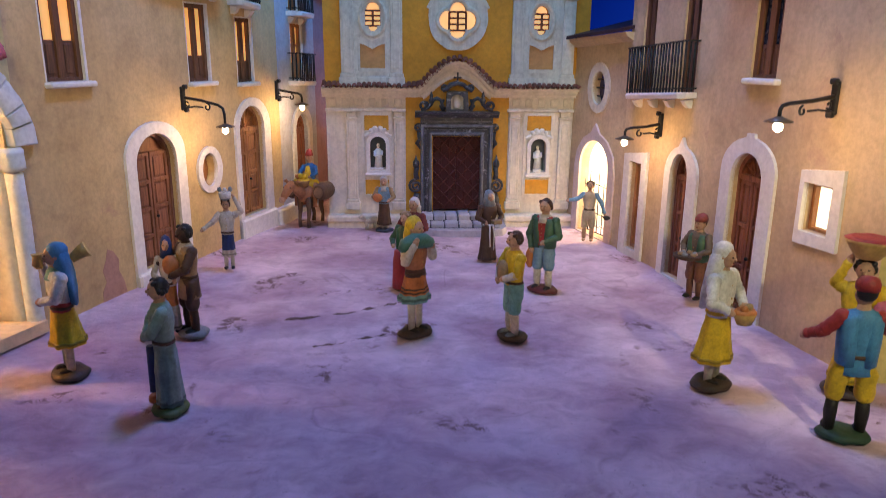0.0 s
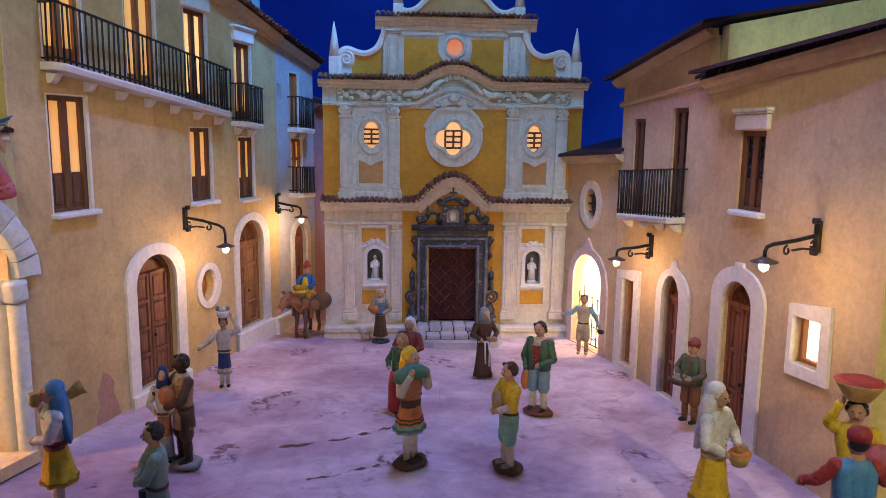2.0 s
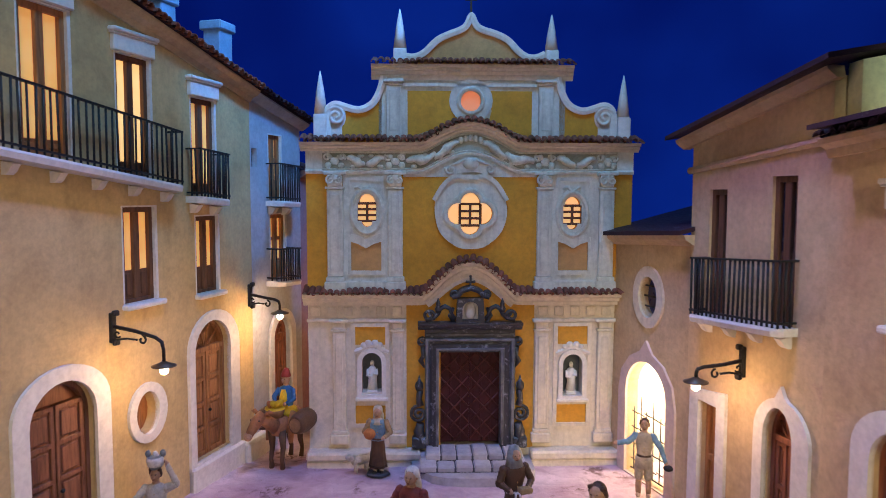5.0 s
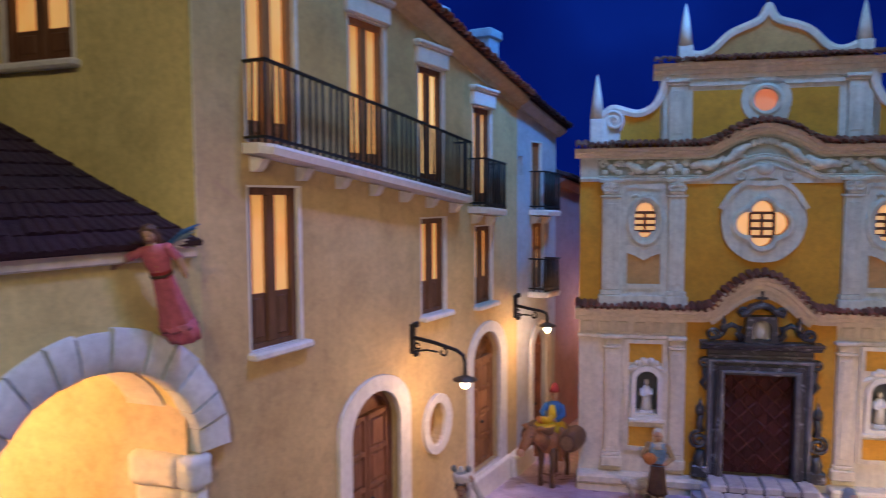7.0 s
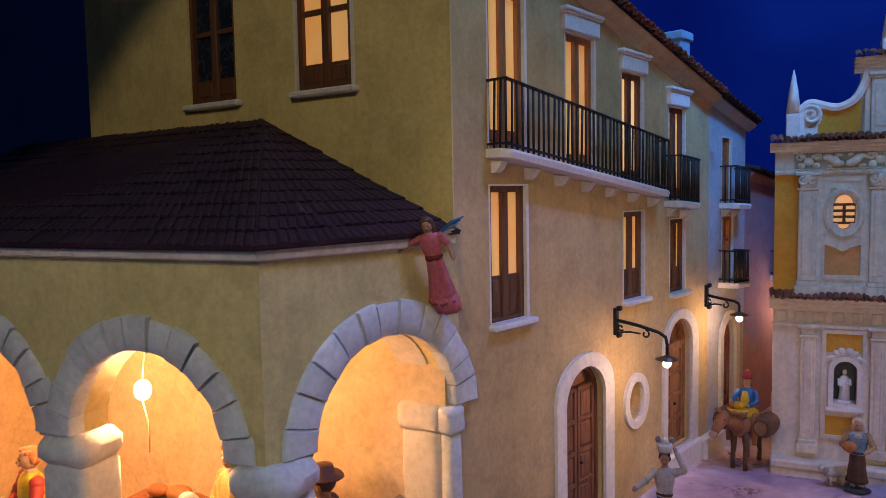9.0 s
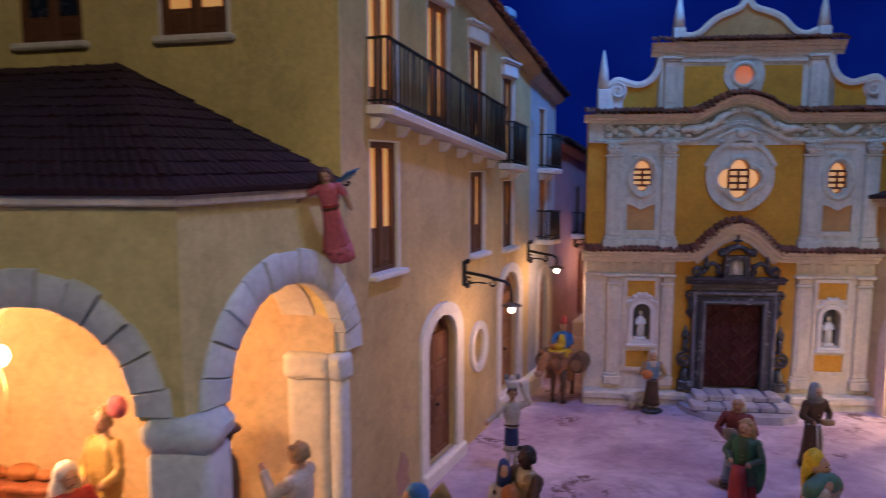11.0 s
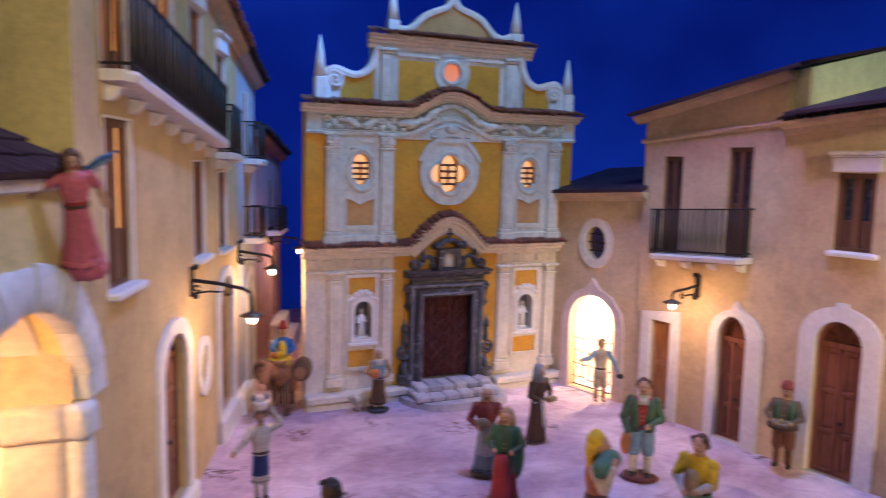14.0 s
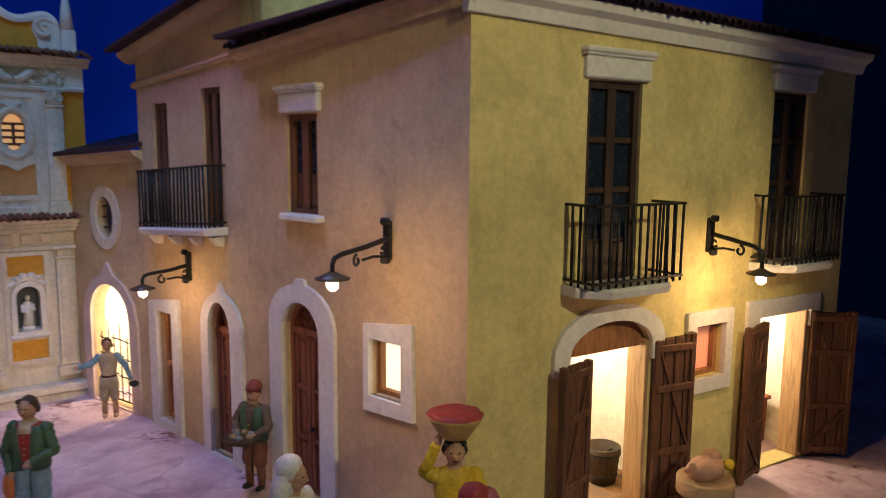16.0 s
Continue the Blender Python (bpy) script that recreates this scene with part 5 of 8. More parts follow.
def church():
    c = thing("church", CHURCH, "baroque model church with ochre and stucco facade and lit windows", "church")
    W = 3.34
    # lower storey
    portal_gap = rect(-0.6, 0.66, 0.3, 2.34)
    niches = [arch(-2.24, -1.82, 1.48, 2.18, 0.22), arch(1.96, 2.38, 1.4, 2.09, 0.21)]
    wall_part(c, [(-W, -0.1), (W, -0.1), (W, 3.55)] + [(x, z) for x, z in curve(0.92, -0.92, 0.92, 3.45, 0.65)] + [(-W, 3.55)], niches + [portal_gap], CREAM, 0.3, "lower_wall")
    bm = bmesh.new()
    prism(bm, [(-1.31, 0.28), (1.35, 0.28), (1.35, 3.34)] + [(x, z) for x, z in curve(0.84, -0.84, 0.84, 3.34, 0.54)] + [(-1.31, 3.34)], -0.012, 0.01, [portal_gap])
    part("ochre_field", bm, GOLD_WALL, c, "golden ochre painted field round the portal")
    for cx, w in ((-2.7, 0.27), (-1.49, 0.24), (1.51, 0.29), (2.82, 0.29)):
        pilaster(c, cx, w, 0.42, 3.05, 0.28, 0.26, CREAM)
    for cx in (-2.06, 2.16):
        for z0, z1 in ((2.5, 2.88), (0.82, 1.2)):
            bm = bmesh.new()
            box(bm, cx - 0.31, cx + 0.31, -0.014, 0.01, z0, z1)
            part("ochre_panel", bm, GOLD_WALL, c)
        bm = bmesh.new()
        prism(bm, rect(cx - 0.4, cx + 0.4, 0.74, 2.96), -0.05, 0.01, [rect(cx - 0.315, cx + 0.315, 0.82, 2.88)])
        part("panel_frame", bm, CREAM, c)
        nz = 1.45 if cx < 0 else 1.4
        nx = -2.03 if cx < 0 else 2.17
        bm = bmesh.new()
        prism(bm, arch(nx - 0.3, nx + 0.3, nz - 0.08, nz + 0.68, 0.31), -0.07, 0.02, [arch(nx - 0.205, nx + 0.205, nz, nz + 0.68, 0.21)])
        box(bm, nx - 0.34, nx + 0.34, -0.11, 0.02, nz - 0.13, nz - 0.06, 0, 0.015)
        moulding(bm, [(nx - 0.36, nz + 0.93), (nx - 0.22, nz + 0.98), (nx - 0.12, nz + 1.05), (nx, nz + 1.08), (nx + 0.12, nz + 1.05), (nx + 0.22, nz + 0.98), (nx + 0.36, nz + 0.93)], [(-0.01, -0.07), (0.05, -0.07), (0.07, -0.02), (0.04, 0.02), (-0.01, 0.02)])
        for k, r in ((-0.17, 0.06), (-0.07, 0.075), (0.07, 0.075), (0.17, 0.06)):
            ball(bm, (nx + k, -0.045, nz + 1.12 - abs(k) * 0.4), (r, 0.04, r), 0, 8, 6)
        part("niche_frame", bm, WHITE, c, "white niche frame with scrolled top")
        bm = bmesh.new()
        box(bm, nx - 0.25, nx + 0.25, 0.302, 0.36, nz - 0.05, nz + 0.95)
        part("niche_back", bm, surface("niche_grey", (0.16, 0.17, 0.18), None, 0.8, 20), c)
    # entablature over the lower storey
    for x0, x1 in ((-W - 0.02, -1.33), (1.37, W + 0.02)):
        bm = bmesh.new()
        box(bm, x0, x1, -0.06, 0.02, 2.98, 3.05, 0, 0.01)
        k = int((x1 - x0) / 0.32)
        for i in range(k):
            xx = x0 + (x1 - x0) * (i + 0.5) / k
            box(bm, xx - 0.1, xx + 0.1, -0.035, 0.02, 3.1, 3.3, 0, 0.015)
        part("frieze_band", bm, CREAM, c)
    low = curve(-W - 0.08, W + 0.08, 0.94, 3.4, 0.66, 60)
    bm = bmesh.new()
    moulding(bm, low, [(-0.02, -0.06), (0.1, -0.06), (0.11, 0.01), (0.17, 0.03), (0.17, 0.09), (0.25, 0.12), (0.25, 0.19), (-0.02, 0.19)])
    part("cornice", bm, CREAM, c, "cream swelling cornice")
    bm = bmesh.new()
    inner = [(x, wave(x, 0.86, 3.31, 0.54)) for x in [-0.86 + 1.72 * i / 30 for i in range(31)]]
    moulding(bm, inner, [(-0.01, -0.02), (0.1, -0.02), (0.12, 0.06), (0.08, 0.16), (-0.01, 0.16)])
    part("arch_moulding", bm, CREAM, c)
    eave_row(c, [(x, z + 0.2) for x, z in low], 0.125, 0.32, TILE)
    # plinth
    for x0, x1 in ((-W - 0.03, -1.0), (1.28, W)):
        bm = bmesh.new()
        box(bm, x0, x1, -0.3, 0.02, -0.1, 0.12, 0, 0.03)
        box(bm, x0, x1, -0.34, 0.02, 0.12, 0.3, 0, 0.04)
        part("plinth", bm, CREAM, c, "worn cream stone plinth")
    # upper storey
    up = lambda x: wave(x, 0.98, 6.6, 0.38)
    wins = [tall_lobed(-2.11, 5.25), lobed(0.0, 5.22, 0.24, 0.21, 0.22), tall_lobed(2.11, 5.2)]
    wall_part(c, [(-W, 3.5), (W, 3.5), (W, 6.6)] + [(x, up(x)) for x in [1.05 - 2.1 * i / 20 for i in range(21)]] + [(-W, 6.6)], wins, GOLD_WALL, 0.3, "upper_wall")
    for cx, w in ((-2.75, 0.33), (-1.53, 0.3), (1.52, 0.3), (2.8, 0.3)):
        pilaster(c, cx, w, 3.6, 6.08, 0.33, 0.36, STUCCO, 0.12, True)
    for cx, wz in ((-2.13, 5.25), (2.13, 5.2)):
        k = -2.11 if cx < 0 else 2.11
        bm = bmesh.new()
        prism(bm, rect(cx - 0.47, cx + (0.53 if cx > 0 else 0.47), 3.83, 6.05), -0.03, 0.01, [tall_lobed(k, wz), [(cx - 0.31, 4.05), (cx + 0.31, 4.05), (cx + 0.31, 4.65), (cx + 0.12, 4.6), (cx, 4.52), (cx - 0.12, 4.6), (cx - 0.31, 4.65)]])
        part("stucco_bay", bm, STUCCO, c, "grey stucco bay")
        bm = bmesh.new()
        prism(bm, rect(cx - 0.32, cx + 0.32, 4.04, 4.7), -0.008, 0.004)
        part("dull_panel", bm, DULL_GOLD, c, "dull ochre panel")
        bm = bmesh.new()
        moulding(bm, oval(k, wz + 0.02, 0.26, 0.4, 30)[::-1], [(0.02, 0.0), (0.08, 0.0), (0.1, 0.05), (0.07, 0.1), (0.02, 0.1)], True)
        moulding(bm, [(cx - 0.33, 4.72), (cx - 0.14, 4.66), (cx, 4.58), (cx + 0.14, 4.66), (cx + 0.33, 4.72)], [(0.0, -0.06), (0.06, -0.06), (0.06, 0.1), (0.0, 0.1)])
        moulding(bm, [(cx - 0.34, 5.75), (cx - 0.34, 5.93), (cx + 0.34, 5.93), (cx + 0.34, 5.75)], [(0.02, -0.03), (0.06, -0.03), (0.06, 0.03), (0.02, 0.03)])
        tube(bm, [(cx - 0.22 + 0.35 * i / 8, -0.06, 5.72 + 0.05 * math.sin(i * 1.1)) for i in range(9)], 0.03, 6)
        part("window_ornament", bm, STUCCO, c)
        bm = bmesh.new()
        moulding(bm, [(cx - 0.34, 4.0), (cx + 0.34, 4.0)], [(0.0, -0.04), (0.06, -0.04), (0.06, 0.04), (0.0, 0.04)])
        for s in (-1, 1):
            moulding(bm, [(cx + s * 0.34, 3.98), (cx + s * 0.34, 4.75)], [(0.0, -0.03), (0.05, -0.03), (0.05, 0.03), (0.0, 0.03)])
        part("panel_frame", bm, STUCCO, c)
    for (x0, x1) in ((-2.9, -1.36), (1.36, 2.96)):
        bm = bmesh.new()
        box(bm, x0, x1, -0.09, 0.02, 3.6, 3.84, 0, 0.02)
        part("base_course", bm, STUCCO, c)
    # glazing behind the lobed openings, with iron grilles
    for (cx, cz, hw, hh) in ((-2.11, 5.25, 0.21, 0.18), (0.0, 5.2, 0.21, 0.22), (2.11, 5.2, 0.21, 0.19)):
        bm = bmesh.new()
        box(bm, cx - 0.55, cx + 0.55, 0.16, 0.2, cz - 0.5, cz + 0.52)
        pane = part("window", bm, CHURCH_PANE, c, "orange lit window")
        bm = bmesh.new()
        for i in range(3):
            x = cx - hw + hw * i
            box(bm, x - 0.028, x + 0.028, 0.0, 0.05, cz - hh, cz + hh, 0, 0.006)
        for i in range(4):
            z = cz - hh + 2 * hh * i / 3
            box(bm, cx - hw, cx + hw, -0.005, 0.045, z - 0.026, z + 0.026, 0, 0.006)
        part("grille", bm, DARK_WOOD, pane, "dark window grille")
    # stucco over the ochre field, under the frieze
    bm = bmesh.new()
    prism(bm, [(-1.37, 5.97), (1.36, 5.97)] + [(x, wave(x, 0.98, 6.06, 0.38)) for x in [1.36 - 2.73 * i / 30 for i in range(31)]], -0.022, 0.01)
    part("stucco_field", bm, STUCCO, c, "pale stucco under the frieze")
    # central window surround
    bm = bmesh.new()
    outer = [(-0.28, 6.0), (-0.55, 5.82), (-0.74, 5.5), (-0.72, 5.1), (-0.62, 4.8), (-0.38, 4.6), (-0.2, 4.5), (0.2, 4.5), (0.4, 4.6), (0.64, 4.82), (0.76, 5.15), (0.74, 5.5), (0.55, 5.82), (0.28, 6.0), (0.1, 5.92), (0.0, 5.98), (-0.1, 5.92)][::-1]
    outer = rounded(outer, True)
    prism(bm, outer, -0.07, 0.01, [lobed(0.0, 5.22, 0.24, 0.21, 0.22)])
    moulding(bm, lobed(0.0, 5.22, 0.24, 0.21, 0.24)[::-1], [(0.05, 0.0), (0.12, 0.0), (0.13, 0.05), (0.1, 0.09), (0.05, 0.09)], True)
    moulding(bm, rounded([(-0.75, 5.5), (-0.55, 5.85), (-0.28, 6.03), (-0.1, 5.95), (0, 6.0), (0.1, 5.95), (0.28, 6.03), (0.55, 5.85), (0.75, 5.5)]), [(0.05, -0.05), (0.12, -0.05), (0.12, 0.04), (0.05, 0.04)])
    part("window_surround", bm, STUCCO, c, "pale stucco window surround")
    bm = bmesh.new()
    cart = [(-0.5, 6.08), (-0.42, 6.2), (-0.25, 6.3), (0, 6.42), (0.25, 6.3), (0.42, 6.2), (0.5, 6.08), (0.3, 6.02), (0, 6.1), (-0.3, 6.02)]
    prism(bm, rounded(cart[::-1], True), -0.12, 0.0)
    for s in (-1, 1):
        tube(bm, [(s * 0.42 + s * x, -0.12, 6.12 + z) for x, z in spiral(0, 0, 0.1, 0.03, 1.2, 0.5, 16, s)], 0.03, 6)
        tube(bm, [(s * (0.1 + 0.3 * i / 6), -0.13, 6.32 - 0.02 * i) for i in range(7)], 0.03, 6)
    ball(bm, (0, -0.12, 6.24), (0.17, 0.06, 0.12), 0, 10, 6)
    part("cartouche", bm, STUCCO, c, "stucco cartouche over the window")
    # frieze with reliefs
    bm = bmesh.new()
    fr = curve(-W, W, 0.98, 6.08, 0.38, 50)
    moulding(bm, fr, [(-0.01, -0.05), (0.08, -0.05), (0.1, 0.0), (0.05, 0.04), (0.05, 0.42), (-0.01, 0.42)])
    part("frieze", bm, STUCCO, c, "stucco frieze")
    rng = random.Random(4)
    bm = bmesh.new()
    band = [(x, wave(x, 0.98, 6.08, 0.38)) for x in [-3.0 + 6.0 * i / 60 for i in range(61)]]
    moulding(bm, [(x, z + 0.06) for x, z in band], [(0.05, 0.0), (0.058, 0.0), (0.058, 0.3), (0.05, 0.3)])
    part("frieze_ground", bm, RECESS, c, "darker mottled recessed ground of the frieze")
    bm = bmesh.new()
    def leaf_run(x0, x1, k0, k1, lift, fat):
        n = 9
        pts = []
        for q in range(n):
            x = x0 + (x1 - x0) * q / (n - 1)
            pts.append((x, -0.075 - 0.015 * math.sin(math.pi * q / (n - 1)), wave(x, 0.98, 6.08, 0.38) + k0 + (k1 - k0) * q / (n - 1) + lift * math.sin(2 * math.pi * q / (n - 1))))
        tube(bm, pts, [fat * (0.35 + 0.65 * math.sin(math.pi * (q + 0.6) / n)) * rng.uniform(0.8, 1.2) for q in range(n)], 7)

    for x in (-2.75, -1.53, 1.52, 2.8):
        zz = wave(x, 0.98, 6.08, 0.38)
        for p, q, r in ((-0.13, 0.12, 0.07), (0.13, 0.12, 0.07), (0.0, 0.2, 0.09), (-0.1, 0.29, 0.06), (0.1, 0.29, 0.06)):
            ball(bm, (x + p, -0.085, zz + q), (r, 0.05, r * rng.uniform(0.8, 1.2)), 0, 9, 6)
        for sx in (-1, 1):
            tube(bm, [(x + sx * (0.15 + p), -0.09, zz + 0.28 + q) for p, q in spiral(0, 0, 0.075, 0.02, 1.2, rng.uniform(0, 6), 12, sx)], 0.026, 5)
    for x0, x1 in ((-2.5, -1.75), (1.75, 2.55)):
        leaf_run(x0, (x0 + x1) / 2 - 0.02, 0.26, 0.16, 0.035, 0.085)
        leaf_run((x0 + x1) / 2 + 0.02, x1, 0.16, 0.26, -0.035, 0.085)
        for q in range(4):
            x = x0 + (x1 - x0) * (q + 0.5) / 4 + rng.uniform(-0.04, 0.04)
            ball(bm, (x, -0.07, wave(x, 0.98, 6.08, 0.38) + rng.choice((0.1, 0.31))), (rng.uniform(0.05, 0.09), 0.035, 0.04), 0, 8, 6)
    for sx in (-1, 1):
        leaf_run(sx * 1.3, sx * 0.72, 0.2, 0.26, 0.04, 0.1)
        leaf_run(sx * 0.74, sx * 0.24, 0.16, 0.24, -0.03, 0.09)
        for q in range(4):
            x = sx * (0.36 + 0.26 * q) + rng.uniform(-0.05, 0.05)
            ball(bm, (x, -0.07, wave(x, 0.98, 6.08, 0.38) + rng.choice((0.1, 0.3))), (rng.uniform(0.05, 0.08), 0.035, 0.045), 0, 8, 6)
    for k in range(5):
        ball(bm, (-0.2 + 0.1 * k, -0.09, wave(0, 0.98, 6.08, 0.38) + 0.25 + 0.05 * math.sin(math.pi * k / 4)), (0.055, 0.05, 0.08), 0, 9, 6)
    tube(bm, [(x, -0.07, z + 0.045) for x, z in band], 0.018, 5)
    tube(bm, [(x, -0.07, z + 0.38) for x, z in band], 0.022, 5)
    part("frieze_relief", bm, RELIEF, c, "worn acanthus reliefs")
    mid = curve(-W - 0.1, W + 0.1, 0.98, 6.42, 0.4, 60)
    bm = bmesh.new()
    moulding(bm, mid, [(-0.02, 0.06), (0.07, 0.06), (0.08, 0.1), (0.14, 0.12), (0.14, 0.16), (0.22, 0.18), (0.22, 0.24), (-0.02, 0.24)])
    part("cornice", bm, CREAM, c, "cream swelling cornice")
    eave_row(c, [(x, z + 0.26) for x, z in mid], 0.125, 0.34, TILE)
    # attic
    wall_part(c, [(-1.86, 6.4), (1.92, 6.4), (1.92, 8.05), (-1.86, 8.05)], [oval(0.0, 7.5, 0.2, 0.2)], STUCCO, 0.3, "attic_wall")
    for x0, x1, sx in ((-1.28, -0.26, 1), (0.36, 1.24, -1)):
        bm = bmesh.new()
        lo0, lo1 = wave(x0, 1.0, 6.76, 0.38), wave(x1, 1.0, 6.76, 0.38)
        prism(bm, [(x0, lo0), (x1, lo1), (x1 - (0.06 if x1 < 0 else 0), 7.3), (x1, 7.7), (x0, 7.7), (x0 + (0.06 if x0 > 0 else 0), 7.3)], -0.014, 0.01)
        part("ochre_panel", bm, GOLD_WALL, c)
    for cx in (-1.56, 1.52):
        pilaster(c, cx, 0.3, 6.66, 7.92, 0.12, 0.12, STUCCO, 0.09)
    bm = bmesh.new()
    prism(bm, oval(0, 7.5, 0.44, 0.44), -0.05, 0.01, [oval(0, 7.5, 0.205, 0.205)])
    moulding(bm, oval(0, 7.5, 0.22, 0.22)[::-1], [(0.03, 0.0), (0.08, 0.0), (0.09, 0.04), (0.06, 0.08), (0.03, 0.08)], True)
    part("oculus_ring", bm, STUCCO, c, "stucco ring round the oculus")
    bm = bmesh.new()
    prism(bm, oval(0, 7.5, 0.22, 0.22), 0.03, 0.06)
    part("oculus_pane", bm, ROSE_PANE, c, "salmon lit round pane")
    bm = bmesh.new()
    moulding(bm, [(-1.34, 7.82), (1.34, 7.82)], [(0.0, -0.04), (0.05, -0.04), (0.05, 0.03), (0.0, 0.03)])
    part("attic_moulding", bm, STUCCO, c)
    top = [(-2.0, 7.95), (2.06, 7.95)]
    bm = bmesh.new()
    moulding(bm, top, [(-0.02, -0.04), (0.05, -0.04), (0.06, 0.04), (0.1, 0.06), (0.1, 0.12), (0.15, 0.14), (0.15, 0.18), (0.2, 0.2), (0.2, 0.25), (-0.02, 0.25)])
    part("cornice", bm, CREAM, c, "cream straight cornice")
    eave_row(c, [(x, z + 0.27) for x, z in top], 0.125, 0.31, TILE)
    # crowning gable
    line = [(-1.42, 8.5), (-1.25, 8.42), (-1.1, 8.43), (-0.95, 8.52), (-0.82, 8.66), (-0.68, 8.78), (-0.45, 8.88), (-0.25, 8.95), (-0.14, 9.02), (-0.06, 9.24), (0.06, 9.24), (0.14, 9.02), (0.25, 8.96), (0.48, 8.9), (0.72, 8.8), (0.86, 8.68), (0.98, 8.54), (1.14, 8.43), (1.3, 8.42), (1.46, 8.5)]
    line = rounded(line)
    wall_part(c, [(-1.42, 8.2), (1.46, 8.2)] + line[::-1], [], DULL_GOLD, 0.14, "gable")
    bm = bmesh.new()
    moulding(bm, line, [(-0.16, -0.13), (0.06, -0.13), (0.08, -0.06), (0.06, 0.0), (-0.16, 0.0)])
    part("gable_trim", bm, WHITE, c, "white gable trim")
    bm = bmesh.new()
    box(bm, -0.02, 0.02, 0.05, 0.09, 9.2, 9.75)
    box(bm, -0.12, 0.12, 0.05, 0.09, 9.5, 9.54)
    part("cross", bm, IRON, c, "thin dark cross")
    for x, z0, zb, zt in ((-3.03, 6.68, 7.22, 8.08), (3.11, 6.68, 7.18, 8.03), (-1.43, 8.2, 8.52, 9.3), (1.62, 8.2, 8.5, 9.22)):
        bm = bmesh.new()
        box(bm, x - 0.13, x + 0.13, -0.13, 0.13, z0, zb, 0, 0.015)
        loft(bm, [(x, 0, zb, 0.135, 0.135), (x, 0, zb + (zt - zb) * 0.5, 0.085, 0.085), (x, 0, zb + (zt - zb) * 0.85, 0.035, 0.035), (x, 0, zt, 0.006, 0.006)], 8)
        part("obelisk", bm, WHITE, c, "white pointed obelisk")
    for s in (-1, 1):
        sh = [(-2.98, 6.68), (-1.8, 6.68), (-1.8, 8.0), (-1.88, 7.75), (-2.0, 7.5), (-2.16, 7.4), (-2.3, 7.37), (-2.5, 7.43), (-2.7, 7.5), (-2.86, 7.45), (-2.98, 7.3)]
        sh = [(x * -s, z) for x, z in sh[:2] + rounded(sh[2:])]
        bm = bmesh.new()
        prism(bm, sh if s < 0 else sh[::-1], 0.0, 0.2)
        ob = part("volute_wall", bm, GOLD_WALL, c, "ochre side of the attic")
        bm = bmesh.new()
        ln = [(-2.97, 6.7), (-2.98, 7.3), (-2.86, 7.45), (-2.7, 7.5), (-2.5, 7.43), (-2.3, 7.37), (-2.16, 7.4), (-2.0, 7.5), (-1.88, 7.75), (-1.82, 8.0)]
        ln = [(x * -s, z) for x, z in rounded(ln)]
        prof = [(-0.21, -0.14), (0.06, -0.14), (0.08, -0.07), (0.06, 0.0), (-0.21, 0.0)] if s < 0 else [(-0.21, 0.14), (0.06, 0.14), (0.08, 0.07), (0.06, 0.0), (-0.21, 0.0)]
        moulding(bm, ln, prof)
        tube(bm, [((-2.72 + x) * -s, -0.05, 7.18 + z) for x, z in spiral(0, 0, 0.2, 0.03, 1.7, math.pi * 0.9, 30, -1)], 0.035, 6)
        prism(bm, [((-2.72 + x) * -s, z) for x, z in oval(0, 7.18, 0.2, 0.26, 18)][:: (1 if s < 0 else -1)], -0.03, 0.02)
        box(bm, min(-2.98 * -s, -2.6 * -s), max(-2.98 * -s, -2.6 * -s), -0.03, 0.02, 6.68, 7.05)
        part("volute", bm, WHITE, c, "white scrolled volute")
    # body behind the facade
    bm = bmesh.new()
    box(bm, -W + 1.3, -W + 1.6, 0.4, 4.5, -0.1, 6.4)
    box(bm, W - 0.3, W, 0.4, 4.5, -0.1, 6.4)
    box(bm, -W + 1.3, W, 4.5, 4.8, -0.1, 6.4)
    part("nave_wall", bm, GOLD_WALL, c)
    bm = bmesh.new()
    box(bm, -W + 1.2, W + 0.05, 0.25, 4.9, 6.4, 6.5)
    part("nave_roof", bm, DARK_TILE, c)
    return c


CH = church()


